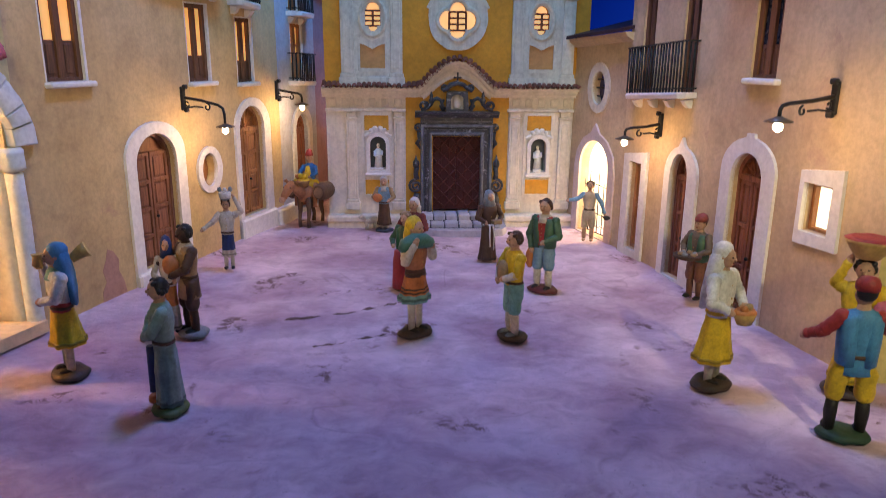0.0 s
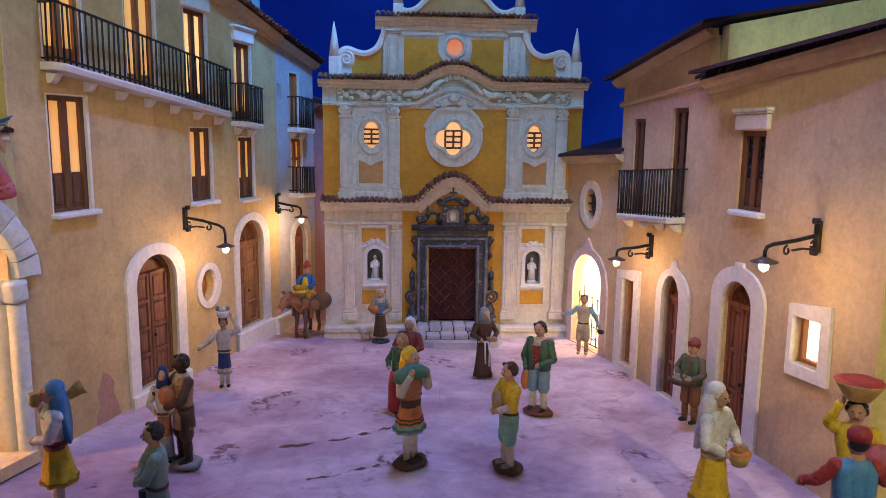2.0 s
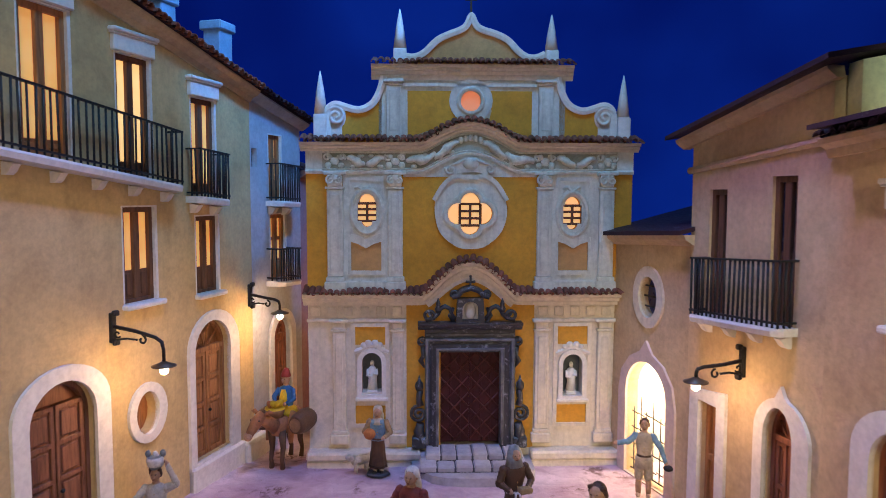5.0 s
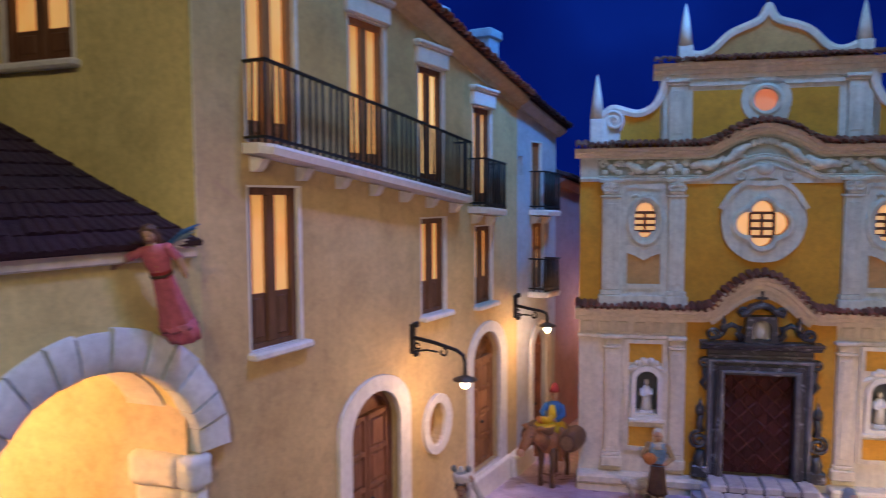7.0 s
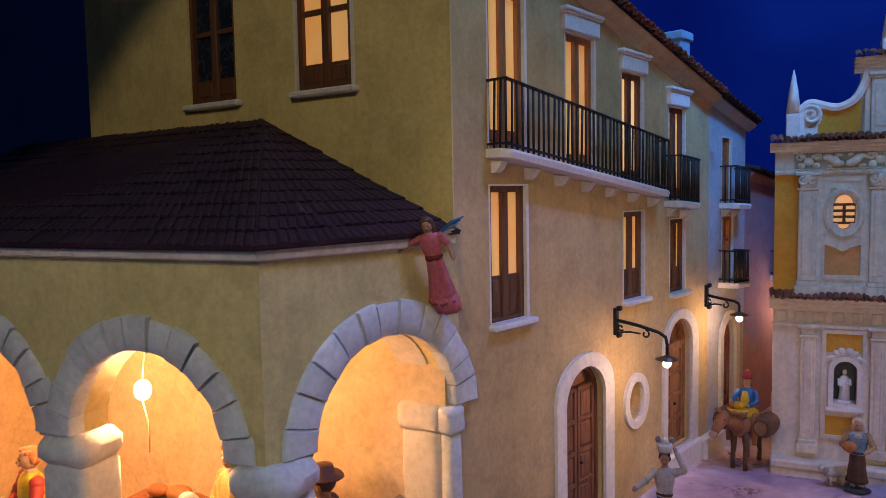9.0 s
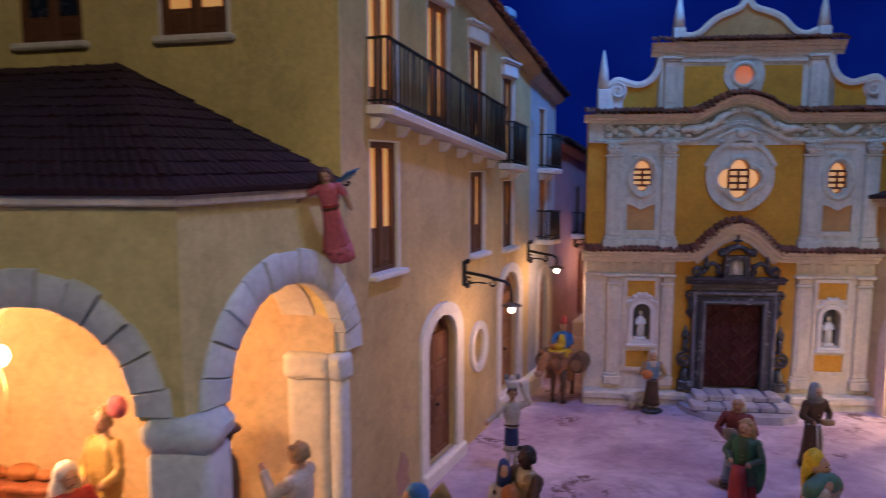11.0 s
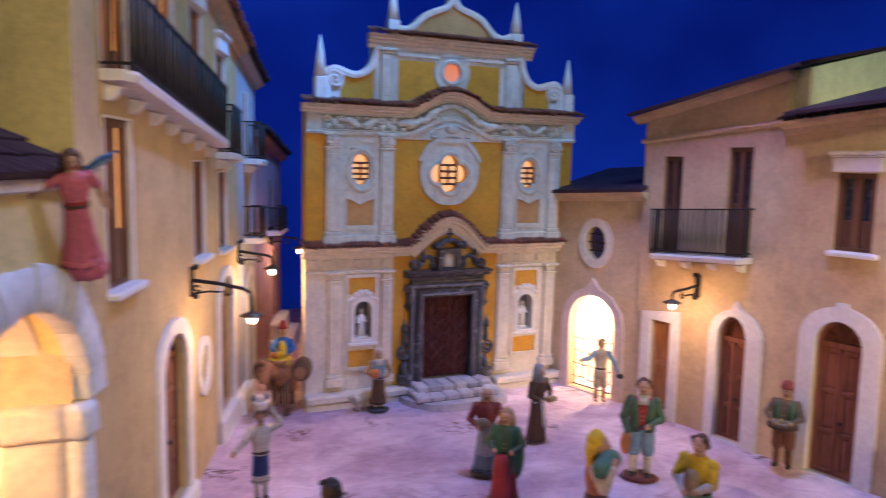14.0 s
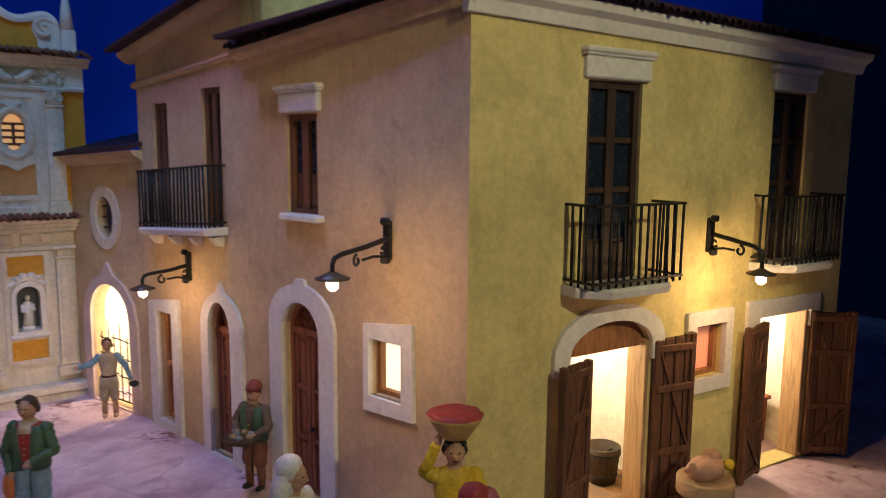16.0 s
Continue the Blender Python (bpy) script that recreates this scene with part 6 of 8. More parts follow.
def portal(c):
    """Dark stone portal with scrolls, and its studded door."""
    bm = bmesh.new()
    prism(bm, [(-0.9, 0.3), (-0.6, 0.3), (-0.6, 2.32), (0.66, 2.32), (0.66, 0.3), (0.97, 0.3), (0.97, 2.84), (-0.9, 2.84)][::-1], -0.14, 0.02)
    prism(bm, [(-0.74, 0.3), (-0.62, 0.3), (-0.62, 2.3), (0.68, 2.3), (0.68, 0.3), (0.81, 0.3), (0.81, 2.46), (-0.74, 2.46)][::-1], -0.22, -0.1)
    p = part("portal", bm, DARK_STONE, c, "dark grey carved stone portal")
    bm = bmesh.new()
    moulding(bm, [(-1.04, 2.62), (1.11, 2.62)], [(0.0, 0.14), (0.16, 0.14), (0.2, 0.18), (0.22, 0.22), (0.3, 0.24), (0.33, 0.27), (0.33, 0.3), (0.0, 0.3)])
    part("lintel_cornice", bm, DARK_STONE, p)
    bm = bmesh.new()
    frame_line = [(0.7, 0.34), (0.7, 2.36), (-0.64, 2.36), (-0.64, 0.34)]
    moulding(bm, frame_line, [(0.2, -0.04), (0.26, -0.02), (0.26, 0.02), (0.2, 0.04)])
    moulding(bm, [(0.92, 0.34), (0.92, 2.55), (-0.85, 2.55), (-0.85, 0.34)], [(0.14, -0.05), (0.21, -0.03), (0.21, 0.02), (0.14, 0.05)])
    moulding(bm, [(0.95, 2.66), (-0.88, 2.66)], [(0.12, -0.02), (0.17, -0.01), (0.17, 0.02), (0.12, 0.03)])
    part("jamb_moulding", bm, WORN_HIGHLIGHT_STONE, p, "worn edges of the dark stone, highlights painted pale")
    # scrolled top pieces
    for s in (-1, 1):
        o = 0.035
        bm = bmesh.new()
        tube(bm, [(o + s * (0.85 + x), -0.16, 3.05 + z) for x, z in spiral(0, 0, 0.12, 0.03, 1.3, math.pi, 18, -1)], 0.034, 7)
        tube(bm, [(o + s * x, -0.16, z) for x, z in ((0.92, 2.95), (0.75, 3.0), (0.66, 3.1), (0.62, 3.2), (0.52, 3.25), (0.42, 3.2), (0.38, 3.08), (0.3, 2.98))], [0.035, 0.04, 0.045, 0.05, 0.05, 0.045, 0.04, 0.035], 8)
        part("top_scroll", bm, DARK_STONE, p)
        bm = bmesh.new()
        loft(bm, [(o + s * 0.66, -0.16, 3.12, 0.05, 0.05), (o + s * 0.66, -0.16, 3.2, 0.075, 0.075), (o + s * 0.66, -0.16, 3.26, 0.04, 0.04), (o + s * 0.66, -0.16, 3.3, 0.05, 0.05), (o + s * 0.66, -0.16, 3.42, 0.008, 0.008)], 10)
        part("finial", bm, DARK_STONE, p)
        # side scrolls
        bm = bmesh.new()
        tube(bm, [(o + s * (1.06 + x), -0.14, 0.98 + z) for x, z in spiral(0, 0, 0.18, 0.03, 1.8, math.pi * 0.5, 26, -1)], 0.036, 7)
        tube(bm, [(o + s * x, -0.12, z) for x, z in ((1.0, 0.38), (1.06, 0.6), (1.02, 0.78))], [0.13, 0.11, 0.08], 8)
        box(bm, min(o + s * 0.9, o + s * 1.2), max(o + s * 0.9, o + s * 1.2), -0.24, 0.0, 0.26, 0.5, 0, 0.03)
        tube(bm, [(o + s * x, -0.12, z) for x, z in ((1.03, 1.15), (1.06, 1.3), (1.03, 1.48))], [0.08, 0.06, 0.07], 8)
        part("side_scroll", bm, DARK_STONE, p)
        bm = bmesh.new()
        loft(bm, [(o + s * 1.05, -0.12, 1.48, 0.07, 0.07), (o + s * 1.05, -0.12, 1.55, 0.09, 0.09), (o + s * 1.05, -0.12, 1.63, 0.08, 0.08), (o + s * 1.05, -0.12, 1.68, 0.035, 0.035), (o + s * 1.05, -0.12, 1.8, 0.006, 0.006)], 10)
        part("finial", bm, DARK_STONE, p)
        bm = bmesh.new()
        tube(bm, [(o + s * (0.99 + x), -0.14, 2.5 + z) for x, z in spiral(0, 0, 0.1, 0.025, 1.4, math.pi, 18, -1)], 0.035, 7)
        tube(bm, [(o + s * x, -0.1, z) for x, z in ((0.98, 2.4), (0.96, 2.2), (1.02, 2.1), (0.94, 1.95))], [0.05, 0.05, 0.06, 0.02], 7)
        part("ear_scroll", bm, DARK_STONE, p)
    # middle aedicule
    bm = bmesh.new()
    prism(bm, [(-0.26, 2.92), (0.33, 2.92), (0.3, 3.42), (-0.23, 3.42)], -0.24, 0.0, [arch(-0.13, 0.2, 2.97, 3.2, 0.15)])
    moulding(bm, [(-0.33, 3.4), (-0.2, 3.44), (-0.1, 3.54), (0.035, 3.58), (0.17, 3.54), (0.27, 3.44), (0.4, 3.4)], [(0.0, 0.0), (0.26, 0.0), (0.3, 0.05), (0.28, 0.1), (0.0, 0.1)])
    for s in (-1, 1):
        tube(bm, [(0.035 + s * (0.34 + x), -0.2, 3.5 + z) for x, z in spiral(0, 0, 0.08, 0.025, 1.2, math.pi, 14, -1)], 0.035, 6)
        tube(bm, [(0.035 + s * 0.34, -0.14, 2.92), (0.035 + s * 0.42, -0.14, 3.05), (0.035 + s * 0.34, -0.14, 3.22)], [0.04, 0.05, 0.03], 7)
    part("aedicule", bm, DARK_STONE, p)
    bm = bmesh.new()
    prism(bm, arch(-0.14, 0.21, 2.96, 3.2, 0.16), -0.08, -0.02)
    ball(bm, (0.035, -0.1, 3.14), (0.12, 0.06, 0.18), 0, 10, 8)
    part("relief", bm, SHOP_ROOM, p, "small cream relief in a niche")
    bm = bmesh.new()
    box(bm, 0.015, 0.055, -0.2, -0.15, 3.6, 3.86, 0, 0.008)
    box(bm, -0.04, 0.11, -0.2, -0.15, 3.74, 3.78, 0, 0.008)
    for x, z in ((-0.04, 3.76), (0.11, 3.76), (0.035, 3.87)):
        ball(bm, (x, -0.175, z), 0.03, 0, 8, 5)
    part("cross", bm, DARK_STONE, p)
    # door of two leaves with a raised lattice
    for x0, x1 in ((-0.6, 0.03), (0.035, 0.66)):
        bm = bmesh.new()
        box(bm, x0, x1, 0.04, 0.1, 0.32, 2.32)
        k = 3
        for i in range(k):
            a = x0 + (x1 - x0) * i / k
            box(bm, a + 0.005, a + 0.045, 0.01, 0.05, 0.32, 2.32, 0, 0.008)
        leaf = part("door_leaf", bm, PORTAL_RED, p, "oxblood door leaf with diagonal lattice")
        bm = bmesh.new()
        q = 0.62
        for i in range(-1, 6):
            z = 0.42 + 0.34 * i
            for pa, pb in (((x0 + 0.02, z), (x1 - 0.02, z + q)), ((x1 - 0.02, z), (x0 + 0.02, z + q))):
                if pa[1] < 0.36:
                    k = (0.36 - pa[1]) / q
                    pa = (pa[0] + (pb[0] - pa[0]) * k, 0.36)
                if pb[1] > 2.3:
                    k = (2.3 - pa[1]) / (pb[1] - pa[1])
                    pb = (pa[0] + (pb[0] - pa[0]) * k, 2.3)
                tube(bm, [(pa[0], 0.012, pa[1]), (pb[0], 0.012, pb[1])], 0.017, 5)
        part("lattice", bm, LATTICE_RED, leaf, "lighter red-brown raised lattice")
    p.matrix_basis = P(-0.03, 0, 0.08)


portal(CH)


def plinth_steps():
    """Two courses of broad stone slabs and a worn bottom step, before the portal."""
    st = thing("church_steps", P(1.87, 18.95, 0), "worn grey stone steps before the portal", "steps")
    rng = random.Random(9)

    def course(name, x0, x1, y0, y1, z0, z1, nx, ny):
        bm = bmesh.new()
        box(bm, x0 + 0.03, x1 - 0.03, y0 + 0.03, y1, z0 - 0.02, z1 - 0.04)
        core = part(name, bm, surface("step_mortar", (0.12, 0.11, 0.13), None, 0.9, 20), st)
        for j in range(ny):
            for i in range(nx):
                a, b = x0 + (x1 - x0) * i / nx, x0 + (x1 - x0) * (i + 1) / nx
                c, d = y0 + (y1 - y0) * j / ny, y0 + (y1 - y0) * (j + 1) / ny
                bm = bmesh.new()
                box(bm, a + 0.012, b - 0.012, c + 0.012, d - 0.012, z0, z1 + rng.uniform(-0.015, 0.015), 0, 0.025)
                part("slab", bm, STEP_STONE, core)

    course("step", -0.92, 0.99, -0.68, -0.02, 0.24, 0.38, 6, 1)
    course("step", -1.05, 1.12, -1.02, -0.02, 0.12, 0.25, 6, 2)
    bm = bmesh.new()
    pts = [(-1.2, -0.02), (-1.22, -0.5), (-1.12, -0.8), (-0.8, -1.15), (-0.5, -1.28), (0.0, -1.32), (0.8, -1.3), (1.15, -1.15), (1.3, -0.8), (1.3, -0.02)]
    a = [bm.verts.new((x, y, -0.05)) for x, y in pts]
    b = [bm.verts.new((x * 0.985, y * 0.985, 0.12)) for x, y in pts]
    for i in range(len(pts)):
        j = (i + 1) % len(pts)
        bm.faces.new((a[i], a[j], b[j], b[i]))
    bm.faces.new(list(reversed(a))), bm.faces.new(b)
    part("bottom_step", bm, STEP_STONE, st, "broad rounded bottom step")


plinth_steps()

# ---- the arcade ----
ARC_P = [(-6.42, 8.7), (-9.28, 8.7), (-12.25, 8.7), (-15.0, 8.7)]
ARCH_X = (-7.97, -10.82, -13.67)
SIDE_W = wall_pose((-6.34, 8.7), (-5.35, 11.5))
FRONT_W = wall_pose((-14.9, 8.7), (-6.34, 8.7))


def arcade():
    h = thing("arcade", P(-6.34, 8.7, 0), "vaulted yellow arcade on stone pillars under dark hipped roof", "arcade")
    L = math.dist((-6.34, 8.7), (-5.35, 11.5))
    rad, spring, rise = 1.12, 3.0, 1.1
    hole = rad + 0.02
    # side bay
    cx = 1.74
    wall_part(h, [(0, 2.95), (cx - hole, 2.95), (cx - hole, spring)] + [(cx - hole * math.cos(math.pi * i / 16), spring + (rise + 0.02) * math.sin(math.pi * i / 16)) for i in range(1, 16)] + [(cx + hole, spring), (cx + hole, 2.95), (L, 2.95), (L, 5.15), (0, 5.15)], [], YELLOW_WALL, 0.4, "arch_wall", SIDE_W)
    # deep plastered soffit towards the house
    e, q = cx - L, hole - 0.03
    wall_part(h, [(e, spring + rise)] + [(e + q * math.sin(math.pi * i / 18), spring + rise * math.cos(math.pi * i / 18)) for i in range(1, 10)] + [(e + q, 2.95), (0, 2.95), (0, 5.0), (e, 5.0)], [], SHOP_ROOM, 0.5, "soffit", SIDE_W @ P(L, 0.41, 0, 0, 0, 11))
    # front bays
    F = 8.56
    pts = [(F, 2.95), (F, 5.15), (0, 5.15), (0, 2.95)]
    for c0 in [x + 14.9 for x in reversed(ARCH_X)]:
        pts += [(c0 - hole, 2.95), (c0 - hole, spring)] + [(c0 - hole * math.cos(math.pi * i / 16), spring + (rise + 0.02) * math.sin(math.pi * i / 16)) for i in range(1, 16)] + [(c0 + hole, spring), (c0 + hole, 2.95)]
    wall_part(h, pts, [], YELLOW_WALL, 0.5, "arch_wall", FRONT_W)
    # cut stones of the arches
    rng = random.Random(3)

    def ring(m, c0, thick, n=13):
        cuts = [math.pi * (i + (rng.uniform(-0.16, 0.16) if 0 < i < n else 0)) / n for i in range(n + 1)]
        for a0, a1 in zip(cuts, cuts[1:]):
            a0, a1 = a0 + 0.004, a1 - 0.004
            t = thick + rng.uniform(-0.035, 0.035)
            front = -0.05 - rng.uniform(0, 0.03)
            bm = bmesh.new()
            q = [a0 + (a1 - a0) * j / 5 for j in range(6)]

            def rim(r, dy, wob):
                return [bm.verts.new((c0 - (rad + r) * math.cos(a), dy, spring + (rise + r) * math.sin(a))) for a in [v + wob * (0.5 - k / 5) for k, v in enumerate(q)]]

            # chamfered front edge, slightly domed face
            rims = [rim(0.0, 0.14, 0), rim(0.0, front + 0.022, 0), rim(0.02, front, 0.016), rim(t * 0.5, front - 0.012, 0.02), rim(t - 0.02, front, 0.016), rim(t, front + 0.022, 0), rim(t, 0.14, 0)]
            for u, v in zip(rims, rims[1:]):
                for k in range(5):
                    bm.faces.new((u[k], u[k + 1], v[k + 1], v[k]))
            bm.faces.new([r[0] for r in rims])
            bm.faces.new([r[-1] for r in reversed(rims)])
            for v in bm.verts:
                v.co += noise.noise_vector(v.co * 5.0) * 0.014
            bmesh.ops.recalc_face_normals(bm, faces=bm.faces)
            place(part("voussoir", bm, VOUSSOIR, h, "", True), h, m)

    ring(SIDE_W, cx, 0.4)
    for x in ARCH_X:
        ring(FRONT_W, x + 14.9, 0.37)
    # pillars
    def worn(bm):
        bmesh.ops.subdivide_edges(bm, edges=[e for e in bm.edges if e.calc_length() > 0.25], cuts=5, use_grid_fill=True)
        for v in bm.verts:
            v.co += noise.noise_vector(v.co * 4.0) * 0.016 + noise.noise_vector(v.co * 13.0) * 0.006

    for x, y in ARC_P:
        bm = bmesh.new()
        box(bm, -0.34, 0.34, -0.12, 0.52, 0.0, 2.64, 0, 0.075)
        worn(bm)
        pl = place(part("pillar", bm, VOUSSOIR, h, "pale stone pillar", True), h, P(x, y + 0.05, 0, 0, 0, 0))
        bm = bmesh.new()
        box(bm, -0.41, 0.41, -0.19, 0.57, 2.6, 3.0, 0, 0.14)
        worn(bm)
        part("capital", bm, VOUSSOIR, pl, "plain block capital", True)
        bm = bmesh.new()
        box(bm, -0.36, 0.36, -0.18, 0.54, -0.05, 0.3, 0, 0.04)
        part("base", bm, VOUSSOIR, pl)
    for y0, y1, mat, turn, lab in ((-0.05, 0.2, VOUSSOIR, 0, "pale stone half pillar against the house"), (0.2, 0.82, SHOP_ROOM, 11, "rough plastered inner half pillar")):
        bm = bmesh.new()
        box(bm, -0.22, 0.02, y0, y1, -0.05, 2.64, 0, 0.06)
        worn(bm)
        pl = place(part("pillar", bm, mat, h, lab, True), h, SIDE_W @ P(L, 0, 0, 0, 0, turn))
        bm = bmesh.new()
        box(bm, -0.29, 0.04, y0 - 0.04, y1 + 0.03, 2.62, 2.99, 0, 0.055)
        worn(bm)
        part("capital", bm, mat, pl, "plain rounded block capital", True)
    # cornice and roof
    inv = h.matrix_basis.inverted()

    def loc(p):
        return tuple(c / U for c in inv @ Vector([U * v for v in p]))

    A, B, C = (-6.25, 8.54, 5.22), (-5.26, 11.38, 5.24), (-8.6, 11.82, 6.88)
    D, E = (-15.1, 8.54, 5.22), (-15.1, 12.85, 6.88)
    # one plain cream band under the edge of the tiles
    for plan in ([(-6.28, 8.6), (-5.31, 11.36), (-5.44, 11.4), (-6.38, 8.72)], [(-15.0, 8.57), (-6.285, 8.6), (-6.385, 8.72), (-15.0, 8.72)]):
        bm = bmesh.new()
        n = len(plan)
        rings = []
        for z, k in ((5.11, 0.25), (5.13, 0.05), (5.18, 0.0), (5.225, 0.0)):
            a, b, c, d = plan
            q = [(a[0] + (d[0] - a[0]) * k, a[1] + (d[1] - a[1]) * k), (b[0] + (c[0] - b[0]) * k, b[1] + (c[1] - b[1]) * k), c, d]
            rings.append([bm.verts.new(loc((x, y, z))) for x, y in q])
        for lo, hi in zip(rings, rings[1:]):
            for i in range(n):
                bm.faces.new((lo[i], lo[(i + 1) % n], hi[(i + 1) % n], hi[i]))
        bm.faces.new(list(reversed(rings[0]))), bm.faces.new(rings[-1])
        part("cornice", bm, CREAM, h, "cream cornice under the tiles")
    bm = bmesh.new()
    for quad in ((A, B, C), (D, A, C, E)):
        lo = [bm.verts.new(loc(p)) for p in quad]
        hi = [bm.verts.new(loc((p[0], p[1], p[2] + 0.05))) for p in quad]
        bm.faces.new(lo), bm.faces.new(list(reversed(hi)))
        n = len(quad)
        for i in range(n):
            bm.faces.new((lo[i], lo[(i + 1) % n], hi[(i + 1) % n], hi[i]))
    roof = part("roof", bm, DARK_TILE, h, "dark brown tiled hipped roof")
    # rows of small tiles on both slopes
    def slope(p0, p1, q0, q1, rows, name):
        p0, p1, q0, q1 = (Vector(loc(p)) for p in (p0, p1, q0, q1))
        nrm = (p1 - p0).cross(q0 - p0).normalized()
        if nrm.z < 0:
            nrm = -nrm
        bm = bmesh.new()
        for r in range(rows):
            a0, a1 = p0.lerp(q0, r / rows), p1.lerp(q1, r / rows)
            b0, b1 = p0.lerp(q0, (r + 1.2) / rows), p1.lerp(q1, (r + 1.2) / rows)
            n = max(1, round((a1 - a0).length / 0.125))
            for i in range(n):
                c0, c1 = a0.lerp(a1, (i + 0.04) / n), a0.lerp(a1, (i + 0.96) / n)
                d0, d1 = b0.lerp(b1, (i + 0.04) / n), b0.lerp(b1, (i + 0.96) / n)
                j = rng.uniform(-0.01, 0.012)
                va = [bm.verts.new(c0.lerp(c1, t) + nrm * (0.055 + hgt + j)) for t, hgt in ((0, 0), (0.25, 0.02), (0.75, 0.02), (1, 0))]
                vb = [bm.verts.new(d0.lerp(d1, t) + nrm * (0.03 + hgt * 0.7 + j)) for t, hgt in ((0, 0), (0.25, 0.02), (0.75, 0.02), (1, 0))]
                vc = [bm.verts.new(c0.lerp(c1, t) + nrm * (0.02 + j)) for t in (0, 1)]
                for q in range(3):
                    bm.faces.new((va[q], va[q + 1], vb[q + 1], vb[q]))
                bm.faces.new((vc[0], vc[1], va[3], va[2], va[1], va[0]))
        t = part(name, bm, DARK_TILE, roof)
        t["kind"] = "stuff"

    slope(A, B, C, C, 12, "roof_tiles")
    slope(D, A, E, C, 12, "roof_tiles")
    # inside: floor, back wall and vault
    bm = bmesh.new()
    sheet(bm, [loc(p) for p in ((-14.9, 8.62, 0.0), (-6.2, 8.62, 0.0), (-5.25, 11.4, 0.0), (-5.5, 11.5, 0.0), (-14.9, 12.7, 0.0))], 0.2)
    part("arcade_floor", bm, ROOM, h, "sandy raised floor of the arcade")
    bm = bmesh.new()
    a, b = Vector((-5.5, 11.42, 0)), Vector((-14.9, 12.82, 0))
    for p0, p1 in ((a, b),):
        vs = [loc((p0.x, p0.y, 0.1)), loc((p1.x, p1.y, 0.1)), loc((p1.x, p1.y, 5.1)), loc((p0.x, p0.y, 5.1))]
        v2 = [(x, y - 0.06, z) for x, y, z in vs]
        f1, f2 = [bm.verts.new(v) for v in vs], [bm.verts.new(v) for v in v2]
        bm.faces.new(f1), bm.faces.new(list(reversed(f2)))
        for i in range(4):
            bm.faces.new((f1[i], f1[(i + 1) % 4], f2[(i + 1) % 4], f2[i]))
    part("back_wall", bm, ROOM, h, "warm plastered wall inside the arcade")
    bm = bmesh.new()
    sheet(bm, [loc(p) for p in ((-14.9, 8.85, 4.85), (-6.5, 8.85, 4.85), (-5.6, 11.4, 4.85), (-14.9, 12.7, 4.85))], 0.05)
    part("vault", bm, ROOM, h)
    bm = bmesh.new()
    sheet(bm, [loc(p) for p in ((-15.3, 8.7, -0.05), (-15.0, 8.7, -0.05), (-15.0, 12.8, -0.05), (-15.3, 12.8, -0.05))], 5.0)
    part("end_wall", bm, ROOM, h, "warm plastered end wall of the arcade")
    # hanging bulb
    lamp = thing("hanging_bulb", P(-9.2, 9.85, 3.3), "bare lit bulb hanging on a cable in the arcade", "lamp")
    bm = bmesh.new()
    ball(bm, (0, 0, -0.05), (0.11, 0.11, 0.14), 0, 12, 8)
    part("bulb", bm, BULB, lamp, "lit glass bulb")
    bm = bmesh.new()
    tube(bm, [(0, 0, 0.05), (0.03, 0, 0.3), (0.12, 0.02, 0.8), (0.2, 0.05, 1.4)], 0.009, 6)
    tube(bm, [(-0.02, 0, -0.15), (0.02, 0.0, -0.3), (0.06, 0.02, -0.5), (0.04, 0.03, -0.9)], 0.01, 6)
    part("cable", bm, RAW_WOOD, lamp, "pale cable")
    bulb_light((-9.2, 9.6, 3.2), 13.0, (1.0, 0.56, 0.22), 0.012)
    # two unseen lights added to warm the other bays, no bulbs there
    bulb_light((-7.6, 10.1, 3.7), 1.2, (1.0, 0.46, 0.14), 0.012)
    bulb_light((-12.0, 10.2, 3.4), 7.0, (1.0, 0.56, 0.22), 0.012)


arcade()

# ---- painted terracotta figurines ----
PAINTS = {}


def paint(key, rgb, rough=0.55):
    if key not in PAINTS:
        PAINTS[key] = surface("paint_" + key, rgb, tuple(c * 0.62 for c in rgb), rough, 40.0, 240.0, 0.7, tuple(c * 0.35 for c in rgb), 0.66, spec=0.4, depth=0.0012, wear=0.7)
    return PAINTS[key]


SKIN = ("skin", (0.55, 0.32, 0.2))
BROWN_SKIN = ("dark_skin", (0.06, 0.03, 0.02))
INK = ("black", (0.02, 0.016, 0.014))
UMBER = ("umber", (0.09, 0.045, 0.025))
TAN = ("tan", (0.38, 0.25, 0.12))
IVORY = ("ivory", (0.62, 0.56, 0.46))
SNOW = ("chalk", (0.72, 0.7, 0.66))
LEMON = ("lemon", (0.78, 0.52, 0.02))
CRIMSON = ("crimson", (0.38, 0.035, 0.03))
ROSE = ("rose", (0.6, 0.15, 0.19))
COBALT = ("cobalt", (0.03, 0.16, 0.42))
SKY_BLUE = ("sky_blue", (0.08, 0.28, 0.52))
SKY = ("sky", (0.2, 0.34, 0.45))
NAVY = ("navy", (0.02, 0.045, 0.16))
TEAL = ("teal", (0.2, 0.42, 0.38))
SAGE = ("sage", (0.27, 0.41, 0.34))
MOSS = ("moss", (0.06, 0.13, 0.065))
LEAF = ("leaf", (0.03, 0.15, 0.065))
ORANGE = ("orange", (0.55, 0.19, 0.05))
SLATE = ("slate", (0.25, 0.27, 0.28))
STRAW = ("straw", (0.55, 0.36, 0.1))
EARTH = ("earth", (0.06, 0.038, 0.028))
GRASS = ("grass", (0.12, 0.16, 0.04))


